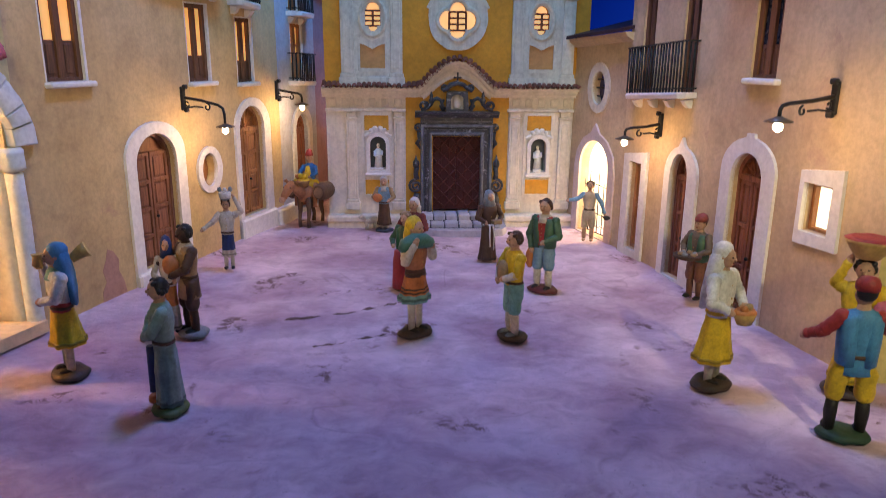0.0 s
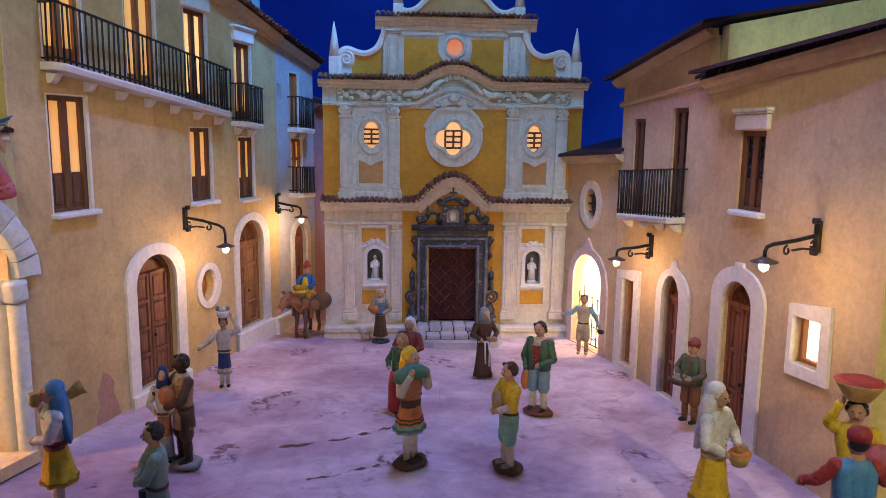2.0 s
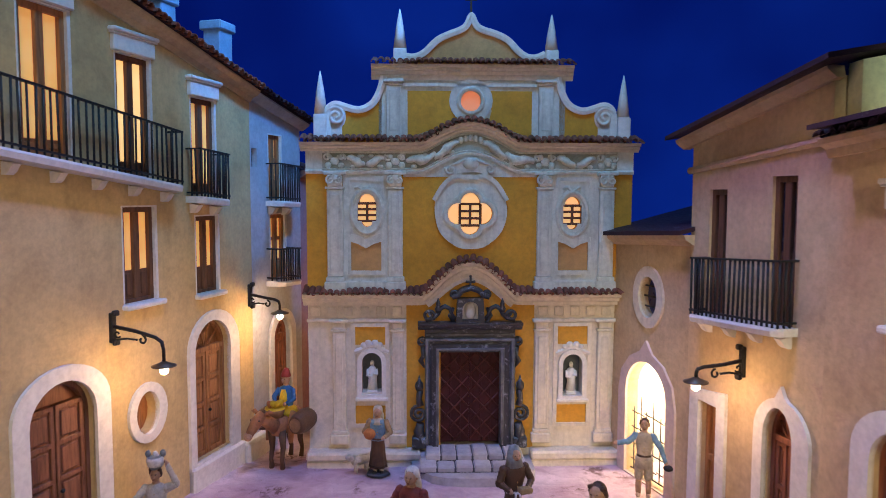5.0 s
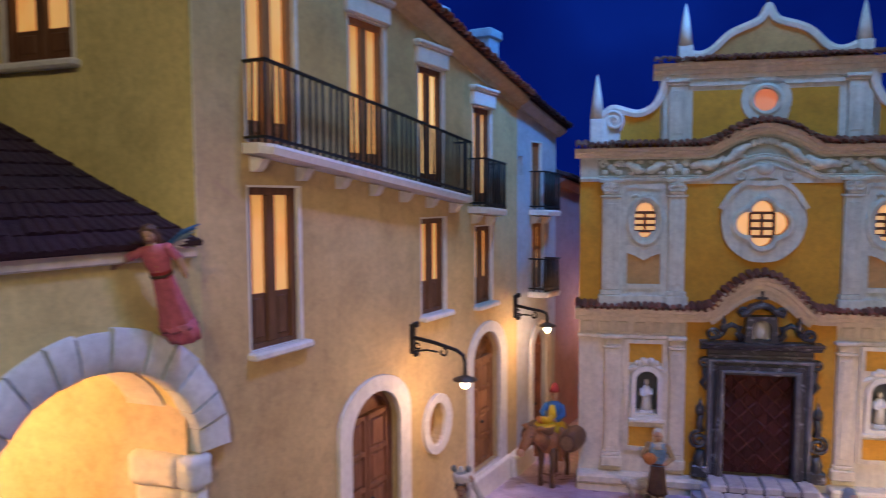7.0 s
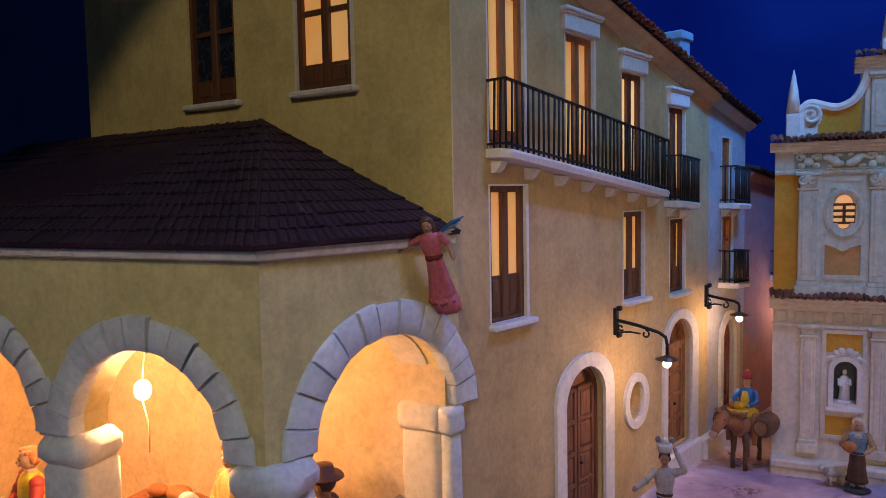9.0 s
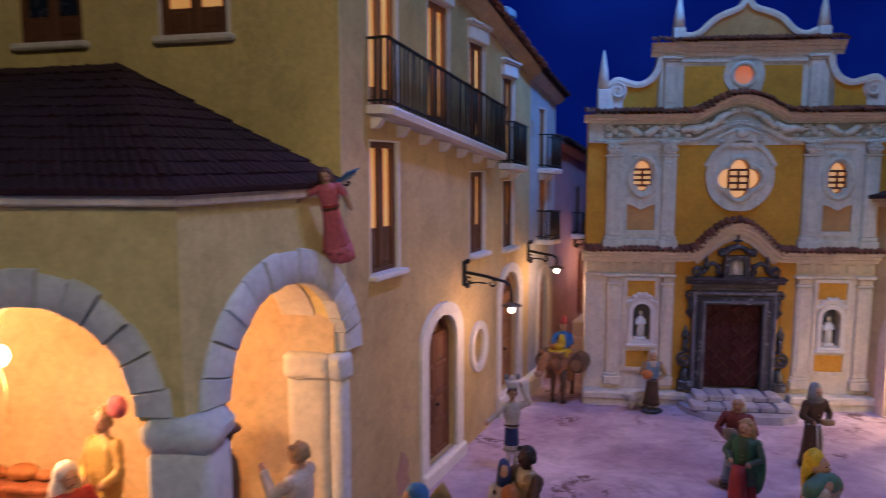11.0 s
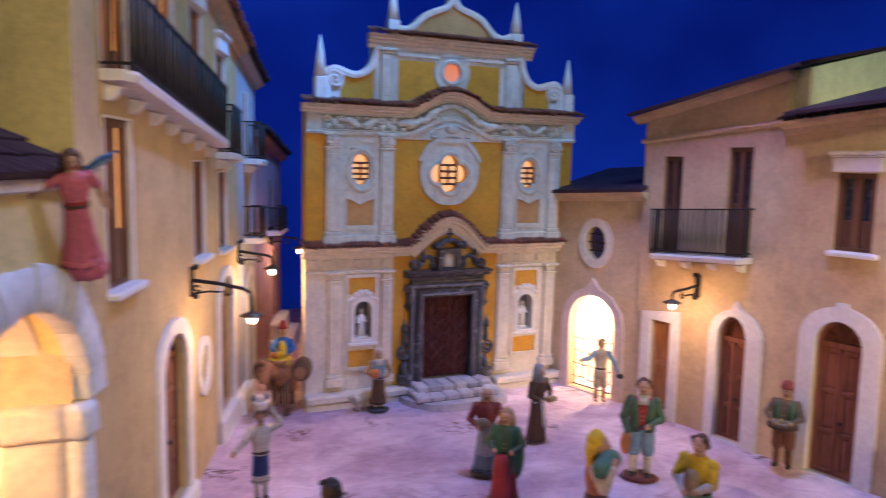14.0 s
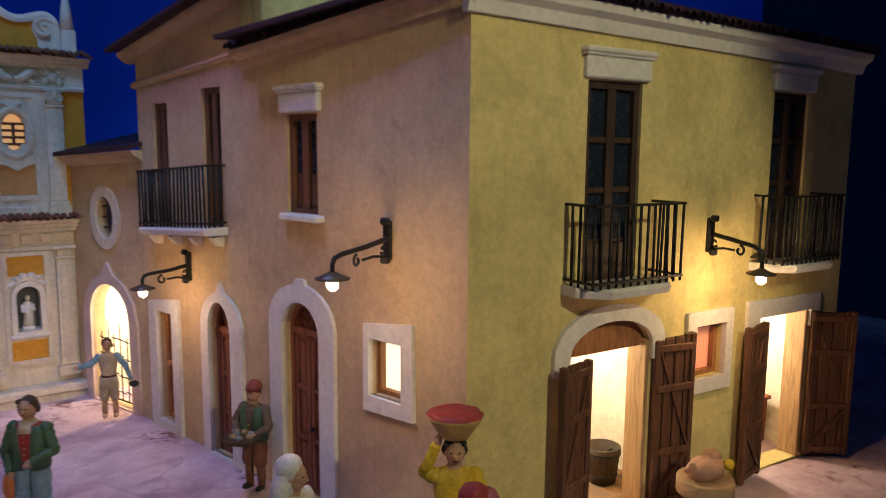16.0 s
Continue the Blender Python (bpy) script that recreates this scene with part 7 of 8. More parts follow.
def figurine(x, y, turn, h, label, look_, z=0.0, name="figurine"):
    """One painted figurine as a single mesh. turn: degrees, 0 faces -y. look_: colours and attitude."""
    slots = []

    def mi(c):
        if c not in slots:
            slots.append(c)
        return slots.index(c)

    g = look_.get
    bm = bmesh.new()
    skin = g("skin", SKIN)
    # stand
    if g("base", EARTH):
        b = g("base", EARTH)
        loft(bm, [(0, 0, 0.0, 0.165, 0.125, mi(b), 0.05), (0, 0, 0.025, 0.175, 0.135, mi(b), 0.05), (0, 0, 0.045, 0.15, 0.115, mi(b), 0.07), (0, 0, 0.052, 0.09, 0.07, mi(b), 0.1)], 22, 0, 5, 0.04)
    lean = g("lean", 0.0)
    # legs or skirt
    if g("skirt"):
        lo = g("hem", 0.2)
        cols = g("skirt")
        for s in (-1, 1) if g("legs", True) else ():
            tube(bm, [(s * 0.05, 0.0, 0.03), (s * 0.052, 0.0, lo + 0.1)], [0.03, 0.035], 8, mi(g("stockings", IVORY)))
            ball(bm, (s * 0.055, -0.03, 0.05), (0.032, 0.06, 0.025), mi(g("shoes", INK)), 10, 6)
        n = len(cols)
        zs = [lo + (0.58 - lo) * i / 8 for i in range(9)]
        wide = g("flare", 0.155)
        rings = []
        for i, zz in enumerate(zs):
            t = i / 8
            r = wide + (0.088 - wide) * t ** 0.8
            rings.append((0, 0.012 * (1 - t), zz, r, r * 0.85, mi(cols[min(n - 1, int(t * n))]), 0.09 * (1 - t)))
        loft(bm, rings, 36, 0, 8, 0.03)
        for zs_ in g("stripes", ()):
            r = wide + (0.088 - wide) * ((zs_ - lo) / (0.58 - lo)) ** 0.8
            loft(bm, [(0, 0.008, zs_, r * 1.03, r * 0.88, mi(UMBER), 0.05), (0, 0.008, zs_ + 0.014, r * 1.02, r * 0.87, mi(UMBER), 0.05)], 36, 0, 8, 0.03)
        hem_c = tuple(v * 0.45 for v in cols[0][1])
        z0 = lo + 0.02
        loft(bm, [(0, 0.012, z0, wide * 1.01, wide * 0.86, mi((cols[0][0] + '_hem', hem_c)), 0.09), (0, 0.012, z0 + 0.018, wide * 0.99, wide * 0.845, mi((cols[0][0] + '_hem', hem_c)), 0.085)], 36, 0, 8, 0.03)
    else:
        tr, st = g("trousers", TAN), g("stockings", IVORY)
        spread = g("spread", 0.06)
        for s in (-1, 1):
            tube(bm, [(s * spread * 1.15, 0.0, 0.03), (s * spread * 1.15, -0.005, 0.16), (s * spread * 1.1, -0.01, 0.27)], [0.032, 0.042, 0.04], 10, mi(st))
            tube(bm, [(s * spread * 1.1, -0.01, 0.25), (s * spread * 1.1, -0.01, 0.27), (s * spread * 1.1, -0.012, 0.31), (s * spread * 1.05, -0.01, 0.36), (s * spread, 0, 0.42), (s * 0.05, 0, 0.48), (s * 0.045, 0, 0.54)], [0.046, 0.058, 0.066, 0.063, 0.072, 0.069, 0.076], 12, mi(tr))
            ball(bm, (s * spread * 1.2, -0.035, 0.05), (0.035, 0.07, 0.028), mi(g("shoes", INK)), 10, 6)
    # trunk
    top, sash = g("top", IVORY), g("sash")
    low = g("tunic", 0.0)
    rings = []
    if low:
        rings += [(0, 0, 0.5 - low, 0.125, 0.095, mi(top), 0.04), (0, 0, 0.5, 0.11, 0.085, mi(top), 0.02)]
    rings += [(0, lean * 0.2, 0.53, 0.1, 0.08, mi(sash or top)), (0, lean * 0.3, 0.6, 0.098, 0.076, mi(top)), (0, lean * 0.6, 0.7, 0.122, 0.086, mi(top)), (0, lean * 0.9, 0.79, 0.128, 0.078, mi(top)), (0, lean, 0.83, 0.1, 0.062, mi(top)), (0, lean, 0.85, 0.045, 0.042, mi(skin)), (0, lean, 0.88, 0.038, 0.038, mi(skin))]
    loft(bm, rings, 20, 0, 6, 0.0)
    belt = g("belt", UMBER)
    loft(bm, [(0, lean * 0.25, 0.545, 0.104, 0.083, mi(belt)), (0, lean * 0.28, 0.57, 0.102, 0.081, mi(belt))], 20)
    for j in range(4):
        ball(bm, (0.0, lean * 0.6 - 0.088 + 0.004 * j, 0.62 + 0.045 * j), (0.008, 0.006, 0.008), mi(g("buttons", STRAW)), 6, 5)
    if g("vest"):
        for s in (-1, 1):
            loft(bm, [(s * 0.065, lean * 0.3, 0.5, 0.06, 0.092, mi(g("vest"))), (s * 0.068, lean * 0.6, 0.66, 0.066, 0.094, mi(g("vest"))), (s * 0.07, lean * 0.9, 0.78, 0.062, 0.084, mi(g("vest"))), (s * 0.06, lean, 0.825, 0.045, 0.06, mi(g("vest")))], 12)
    if g("apron"):
        loft(bm, [(0, -0.06, 0.26, 0.1, 0.085, mi(g("apron")), 0.05), (0, -0.045, 0.4, 0.085, 0.07, mi(g("apron")), 0.04), (0, -0.03, 0.57, 0.07, 0.06, mi(g("apron")), 0.0)], 20, 0, 5, 0.04)
    if g("collar"):
        loft(bm, [(0, lean - 0.005, 0.775, 0.1, 0.085, mi(g("collar"))), (0, lean, 0.83, 0.085, 0.065, mi(g("collar"))), (0, lean, 0.86, 0.045, 0.045, mi(g("collar")))], 16)
    # arms: shoulder, elbow, hand
    sl = g("sleeves", top)
    arms = g("arms", (((0.19, -0.04, 0.66), (0.1, -0.13, 0.6)), ((-0.19, -0.04, 0.66), (-0.1, -0.13, 0.6))))
    for k, (el, ha) in enumerate(arms):
        s = 1 if k == 0 else -1
        sh = (s * 0.12, lean * 0.9, 0.795)
        mid = [(a + b) / 2 for a, b in zip(el, ha)]
        def along(p, q, r0, r1, c, n=7):
            pts = [[a + (b - a) * j / n for a, b in zip(p, q)] for j in range(n + 1)]
            tube(bm, pts, [(r0 + (r1 - r0) * j / n) * (1 + 0.09 * math.sin(2.4 * j + k + x)) for j in range(n + 1)], 10, c)

        ball(bm, sh, (0.052, 0.05, 0.05), mi(sl), 10, 8)
        along(sh, el, 0.047, 0.041, mi(sl))
        ball(bm, el, (0.041, 0.041, 0.041), mi(sl), 10, 8)
        along(el, ha, 0.04, 0.027, mi(g("forearms", sl)))
        cuff = [a + (b - a) * 0.82 for a, b in zip(el, ha)]
        ball(bm, cuff, (0.034, 0.034, 0.034), mi(g("cuffs", g("forearms", sl))), 10, 6)
        ball(bm, ha, (0.027, 0.03, 0.032), mi(skin), 10, 6)
        ball(bm, [a + (b - a) * 1.14 for a, b in zip(el, ha)], (0.02, 0.022, 0.024), mi(skin), 8, 6)
    # head
    hx, hy, hz = g("nod", (0, -0.01, 0.94))
    hy += lean
    ball(bm, (hx, hy, hz), (0.058, 0.066, 0.076), mi(skin), 16, 12)
    ball(bm, (hx, hy - 0.064, hz - 0.008), (0.011, 0.018, 0.016), mi(skin), 8, 6)
    for s in (-1, 1):
        ball(bm, (hx + s * 0.022, hy - 0.058, hz + 0.012), (0.009, 0.007, 0.006), mi(INK), 6, 5)
        ball(bm, (hx + s * 0.058, hy + 0.005, hz), (0.01, 0.016, 0.02), mi(skin), 8, 6)
    ball(bm, (hx, hy - 0.06, hz - 0.035), (0.018, 0.008, 0.005), mi(("lip", (0.3, 0.07, 0.05))), 8, 5)
    hair = g("hair", UMBER)
    if hair:
        ball(bm, (hx, hy + 0.02, hz + 0.022), (0.066, 0.064, 0.07), mi(hair), 14, 10)
        for k in range(9 if not g("hat") else 0):
            a = math.pi * (k / 8.0)
            ball(bm, (hx + 0.058 * math.cos(a), hy + 0.012 + 0.052 * math.sin(a), hz + 0.004 + 0.012 * math.sin(5 * k)), (0.02, 0.022, 0.03), mi(hair), 8, 6)
            ball(bm, (hx + 0.05 * math.cos(a), hy - 0.024 + 0.03 * math.sin(a), hz + 0.058), (0.02, 0.02, 0.018), mi(hair), 8, 6)
    if g("long_hair"):
        loft(bm, [(hx, hy + 0.05, hz - 0.17, 0.06, 0.03, mi(hair), 0.1), (hx, hy + 0.05, hz - 0.1, 0.085, 0.045, mi(hair), 0.08), (hx, hy + 0.03, hz, 0.085, 0.06, mi(hair), 0.04), (hx, hy + 0.02, hz + 0.06, 0.07, 0.06, mi(hair)), (hx, hy + 0.015, hz + 0.098, 0.03, 0.03, mi(hair))], 20, 0, 7, 0.04)
    hat = g("hat")
    if hat:
        kind, c = hat
        if kind == "cap":
            loft(bm, [(hx, hy + 0.012, hz + 0.035, 0.076, 0.08, mi(c)), (hx, hy + 0.014, hz + 0.075, 0.075, 0.078, mi(c)), (hx, hy + 0.02, hz + 0.11, 0.055, 0.058, mi(c)), (hx, hy + 0.03, hz + 0.125, 0.02, 0.02, mi(c))], 16)
        elif kind == "brim":
            loft(bm, [(hx, hy + 0.01, hz + 0.045, 0.12, 0.125, mi(c)), (hx, hy + 0.01, hz + 0.055, 0.115, 0.12, mi(c)), (hx, hy + 0.01, hz + 0.06, 0.066, 0.07, mi(c)), (hx, hy + 0.01, hz + 0.115, 0.055, 0.06, mi(c)), (hx, hy + 0.01, hz + 0.125, 0.02, 0.02, mi(c))], 18)
        elif kind == "scarf":
            ball(bm, (hx, hy + 0.03, hz + 0.026), (0.074, 0.07, 0.08), mi(c), 16, 10)
            loft(bm, [(hx, hy + 0.06, hz - 0.15, 0.085, 0.03, mi(c), 0.06), (hx, hy + 0.06, hz - 0.06, 0.08, 0.045, mi(c), 0.03), (hx, hy + 0.045, hz + 0.03, 0.07, 0.05, mi(c), 0.0)], 18, 0, 5, 0.02)
        elif kind == "veil":
            ball(bm, (hx, hy + 0.028, hz + 0.028), (0.076, 0.074, 0.078), mi(c), 16, 10)
            loft(bm, [(hx, hy + 0.09, hz - 0.36, 0.13, 0.03, mi(c), 0.1), (hx, hy + 0.07, hz - 0.24, 0.125, 0.06, mi(c), 0.08), (hx, hy + 0.06, hz - 0.13, 0.11, 0.065, mi(c), 0.05), (hx, hy + 0.045, hz - 0.03, 0.088, 0.066, mi(c), 0.02), (hx, hy + 0.03, hz + 0.05, 0.07, 0.06, mi(c), 0.0)], 20, 0, 5, 0.02)
        elif kind == "hood":
            loft(bm, [(hx, hy + 0.02, hz - 0.12, 0.1, 0.085, mi(c)), (hx, hy + 0.025, hz - 0.05, 0.082, 0.078, mi(c)), (hx, hy + 0.022, hz + 0.03, 0.08, 0.072, mi(c)), (hx, hy + 0.03, hz + 0.085, 0.055, 0.05, mi(c)), (hx, hy + 0.04, hz + 0.105, 0.015, 0.015, mi(c))], 16)
    extra = g("extra")
    if extra:
        extra(bm, mi)
    lumpy = g("lumpy", 0.004)
    for v in bm.verts:
        n = noise.noise_vector(v.co * 13 + Vector((x, y, 0))) * 1.5 + noise.noise_vector(v.co * 34 + Vector((y, x, 2))) * 0.7
        v.co += n * lumpy
    w = h * g("slim", 1.0)
    bmesh.ops.scale(bm, vec=(w, w, h), verts=bm.verts)
    ob = part(name, bm, [paint(*s) for s in slots], None, "", False)
    ob.matrix_basis = P(x, y, z, 0, 0, turn)
    return tagged(ob, label, "figurine", "figurines of the scene")


def at_hand(color, c, r):
    return lambda bm, mi: ball(bm, c, r, mi(color), 12, 8)


def basket_on_head(bm, mi):
    loft(bm, [(0, 0, 1.03, 0.08, 0.08, mi(STRAW)), (0, 0, 1.07, 0.11, 0.11, mi(STRAW)), (0, 0, 1.14, 0.155, 0.155, mi(STRAW)), (0, 0, 1.165, 0.165, 0.165, mi(CRIMSON)), (0, 0, 1.18, 0.12, 0.12, mi(CRIMSON))], 20, 0, 10, 0.015)


def vase_on_head(bm, mi):
    loft(bm, [(0, 0, 1.0, 0.06, 0.06, mi(SLATE)), (0, 0, 1.03, 0.09, 0.09, mi(SNOW)), (0, 0, 1.09, 0.1, 0.1, mi(SNOW)), (0, 0, 1.12, 0.085, 0.085, mi(SLATE))], 16)
    for s in (-1, 0, 1):
        ball(bm, (s * 0.085, 0.02, 1.13 + 0.015 * abs(s)), (0.035, 0.035, 0.04), mi(SLATE if s else SNOW), 8, 6)


def bundle(bm, mi):
    tube(bm, [(-0.22, -0.02, 0.8), (-0.18, -0.03, 0.83), (-0.09, -0.07, 0.86), (0.0, -0.1, 0.85), (0.07, -0.1, 0.82), (0.1, -0.08, 0.79)], [0.03, 0.06, 0.07, 0.065, 0.05, 0.025], 10, mi(("bundle_green", (0.07, 0.2, 0.13))))


def rope(bm, mi):
    for s in (-0.02, 0.03):
        tube(bm, [(s, -0.1, 0.55), (s * 1.4, -0.12, 0.4), (s * 1.2, -0.13, 0.22 - s)], 0.011, 6, mi(SNOW))
    tube(bm, [(-0.1, -0.03, 0.55), (0, -0.1, 0.55), (0.1, -0.03, 0.55)], 0.014, 6, mi(SNOW))


def tray(bm, mi):
    loft(bm, [(0.02, -0.2, 0.55, 0.12, 0.12, mi(UMBER)), (0.02, -0.2, 0.57, 0.17, 0.16, mi(UMBER)), (0.02, -0.2, 0.6, 0.15, 0.14, mi(EARTH))], 16)
    for k in range(6):
        ball(bm, (0.02 + 0.08 * math.cos(k), -0.2 + 0.08 * math.sin(k), 0.61), (0.04, 0.03, 0.025), mi(SLATE if k % 2 else TAN), 8, 6)
    loft(bm, [(0.02, -0.2, 0.59, 0.165, 0.155, mi(UMBER)), (0.02, -0.2, 0.6, 0.17, 0.16, mi(UMBER))], 16)


def held_basket(bm, mi):
    loft(bm, [(0.04, -0.17, 0.5, 0.06, 0.05, mi(STRAW)), (0.04, -0.17, 0.58, 0.1, 0.08, mi(ORANGE)), (0.04, -0.17, 0.6, 0.08, 0.06, mi(ORANGE))], 14)
    ball(bm, (0.0, -0.18, 0.61), 0.03, mi(ORANGE), 8, 6)
    ball(bm, (0.07, -0.18, 0.61), 0.03, mi(TAN), 8, 6)


def wings(bm, mi):
    """One raised wing of overlapping feathers, white below and blue above."""
    for k in range(7):
        t = k / 6
        root = (0.05 + 0.05 * t, 0.1, 0.74 + 0.05 * t)
        tip = (0.2 + 0.2 * t, 0.15, 0.72 + 0.2 * t)
        mid = [(a + b) / 2 + c for a, b, c in zip(root, tip, (0.0, 0.012 * (k % 2), 0.025))]
        tube(bm, [root, mid, tip], [0.018, 0.024, 0.006], 7, mi(COBALT if k > 4 else SKY if k > 2 else SNOW))


figurine(-4.18, 9.74, -55, 1.86, "woman figurine in yellow skirt, blue headscarf, wicker basket on shoulder", dict(skirt=[LEMON], hem=0.26, sash=CRIMSON, top=SNOW, sleeves=SNOW, collar=TEAL, hat=("veil", SKY_BLUE), arms=(((0.16, -0.06, 0.66), (0.04, -0.14, 0.62)), ((-0.18, -0.02, 0.7), (-0.1, -0.08, 0.86))), extra=lambda bm, mi: (tube(bm, [(0.02, 0.1, 0.9), (0.03, 0.17, 0.95), (0.04, 0.21, 0.97)], [0.03, 0.05, 0.065], 12, mi(STRAW)), loft(bm, [(0.0, -0.11, 0.86, 0.02, 0.02, mi(STRAW)), (0.0, -0.115, 0.89, 0.045, 0.04, mi(STRAW)), (0.0, -0.115, 0.95, 0.035, 0.03, mi(STRAW)), (0.0, -0.115, 0.97, 0.045, 0.04, mi(STRAW))], 12)), flare=0.15))
figurine(-2.46, 8.66, -70, 1.72, "man figurine in long pale green coat on a mossy stand", dict(skirt=[SAGE], hem=0.06, flare=0.115, top=SAGE, sleeves=SAGE, hair=INK, base=GRASS, arms=(((0.15, -0.08, 0.66), (0.02, -0.13, 0.6)), ((-0.15, -0.08, 0.66), (-0.03, -0.13, 0.58))), extra=lambda bm, mi: (ball(bm, (-0.1, -0.1, 0.06), (0.06, 0.05, 0.04), mi(ORANGE), 10, 6), loft(bm, [(-0.06, -0.08, 0.14, 0.04, 0.05, mi(NAVY)), (-0.06, -0.085, 0.5, 0.03, 0.04, mi(NAVY))], 10))))
figurine(-2.9, 11.25, -50, 1.78, "dark-skinned piper figurine with orange bag and tan tunic", dict(skin=BROWN_SKIN, hair=INK, trousers=UMBER, stockings=UMBER, top=TAN, tunic=0.14, collar=IVORY, base=SLATE, arms=(((0.17, -0.1, 0.66), (0.06, -0.17, 0.6)), ((-0.17, -0.1, 0.66), (-0.12, -0.2, 0.68))), sleeves=UMBER, extra=at_hand(ORANGE, (0.0, -0.15, 0.68), (0.08, 0.07, 0.09))))
figurine(-3.2, 11.22, 10, 1.58, "woman figurine in pale robe and blue hood beside the piper", dict(skirt=[IVORY, ORANGE], hem=0.06, flare=0.12, top=IVORY, hat=("hood", NAVY), base=None, slim=0.7))
figurine(-3.12, 14.75, 5, 1.5, "woman figurine in blue skirt balancing a jug on her head", dict(skirt=[IVORY, IVORY, NAVY, NAVY, NAVY, NAVY, NAVY, NAVY], hem=0.22, flare=0.11, top=IVORY, arms=(((0.24, -0.02, 0.84), (0.13, 0.0, 1.04)), ((-0.22, -0.06, 0.7), (-0.36, -0.12, 0.62))), extra=vase_on_head, base=None, slim=0.85))
figurine(0.72, 14.4, -25, 1.56, "woman figurine in red shawl and pale blue skirt", dict(skirt=[SKY], apron=("ice", (0.4, 0.48, 0.52)), hem=0.05, flare=0.14, top=("wine", (0.24, 0.04, 0.035)), sleeves=("wine", (0.24, 0.04, 0.035)), hat=("scarf", SNOW), base=EARTH, extra=lambda bm, mi: ball(bm, (-0.05, -0.11, 0.62), (0.09, 0.05, 0.08), mi(TAN), 10, 6)))
figurine(0.56, 13.4, -40, 1.5, "man figurine in green cloak and crimson robe", dict(skirt=[CRIMSON], hem=0.05, flare=0.15, top=MOSS, tunic=0.16, vest=LEAF, hair=TAN, long_hair=True, base=EARTH, extra=lambda bm, mi: (ball(bm, (0.1, 0.06, 0.5), (0.1, 0.07, 0.28), mi(LEAF), 12, 8), loft(bm, [(-0.02, -0.1, 0.05, 0.11, 0.08, mi(CRIMSON)), (-0.02, -0.12, 0.4, 0.09, 0.06, mi(CRIMSON)), (-0.02, -0.11, 0.55, 0.07, 0.05, mi(CRIMSON))], 16, 0, 6, 0.05))))
figurine(0.71, 11.15, 50, 1.88, "woman figurine in orange apron carrying a green bundle on her shoulder", dict(skirt=[TEAL, ORANGE, ORANGE, ORANGE], stripes=(0.39, 0.42), hem=0.31, flare=0.15, top=("rust", (0.42, 0.17, 0.07)), sleeves=IVORY, sash=UMBER, hat=("scarf", LEMON), arms=(((0.16, -0.06, 0.68), (0.08, -0.12, 0.8)), ((-0.2, -0.06, 0.7), (-0.14, -0.12, 0.86))), extra=bundle))
figurine(2.27, 10.93, -70, 1.73, "boy figurine in yellow shirt and teal breeches", dict(trousers=TEAL, stockings=IVORY, shoes=SLATE, top=LEMON, hair=UMBER, base=EARTH, arms=(((0.15, -0.06, 0.66), (0.05, -0.14, 0.6)), ((-0.16, -0.06, 0.66), (-0.04, -0.14, 0.57))), forearms=IVORY, extra=at_hand(TAN, (0.0, -0.12, 0.66), (0.07, 0.05, 0.11)), spread=0.045))
figurine(2.36, 15.4, 18, 1.52, "friar figurine in brown habit with white rope", dict(skirt=[UMBER], hem=0.02, flare=0.14, top=UMBER, hat=("hood", SLATE), hair=None, base=None, extra=lambda bm, mi: (rope(bm, mi), box(bm, -0.02, 0.12, -0.23, -0.13, 0.58, 0.64, mi(TAN), 0.01)), lean=-0.02))
figurine(3.2, 13.28, -40, 1.77, "man figurine in green jacket, red waistcoat and blue breeches", dict(trousers=SKY, stockings=IVORY, top=CRIMSON, vest=MOSS, sleeves=MOSS, collar=IVORY, hair=UMBER, base=("red_stand", (0.14, 0.03, 0.025)), arms=(((0.18, -0.02, 0.64), (0.06, -0.13, 0.58)), ((-0.18, -0.02, 0.62), (-0.12, -0.06, 0.47))), extra=at_hand(ORANGE, (-0.15, -0.04, 0.36), (0.05, 0.04, 0.12))))
figurine(4.98, 16.95, -20, 1.48, "man figurine with open arms in blue shirt and tan waistcoat", dict(trousers=("linen", (0.5, 0.4, 0.28)), stockings=SKIN, shoes=SKIN, top=("linen", (0.5, 0.4, 0.28)), tunic=0.1, sleeves=SKY, hair=UMBER, base=None, arms=(((0.22, -0.03, 0.68), (0.3, -0.08, 0.5)), ((-0.22, -0.04, 0.72), (-0.38, -0.08, 0.7))), slim=0.88, extra=at_hand(INK, (0.33, -0.1, 0.45), (0.07, 0.06, 0.04))))
figurine(0.0, 18.2, -5, 1.36, "woman figurine in grey-blue bodice and brown skirt", dict(skirt=[UMBER], hem=0.12, flare=0.13, top=SKY, collar=IVORY, hat=("scarf", IVORY), extra=at_hand(ORANGE, (-0.1, -0.14, 0.66), (0.09, 0.07, 0.08)), hair=("auburn", (0.2, 0.09, 0.04)), base=("blue_stand", (0.04, 0.05, 0.07)), apron=None, sleeves=TAN))
figurine(5.94, 12.66, -62, 1.56, "hawker figurine in green waistcoat holding a tray", dict(trousers=("rusty", (0.2, 0.08, 0.04)), stockings=("rusty", (0.2, 0.08, 0.04)), top=("drab", (0.16, 0.11, 0.07)), sleeves=("drab", (0.16, 0.11, 0.07)), vest=MOSS, sash=CRIMSON, hat=("cap", ("brick", (0.32, 0.06, 0.04))), hair=UMBER, base=None, extra=tray))
figurine(4.8, 9.12, 38, 1.98, "woman figurine in white veil and yellow skirt with fruit basket", dict(skirt=[LEMON], hem=0.2, flare=0.155, top=SNOW, belt=LEMON, hat=("veil", SNOW), hair=STRAW, base=EARTH, slim=0.96, extra=held_basket))
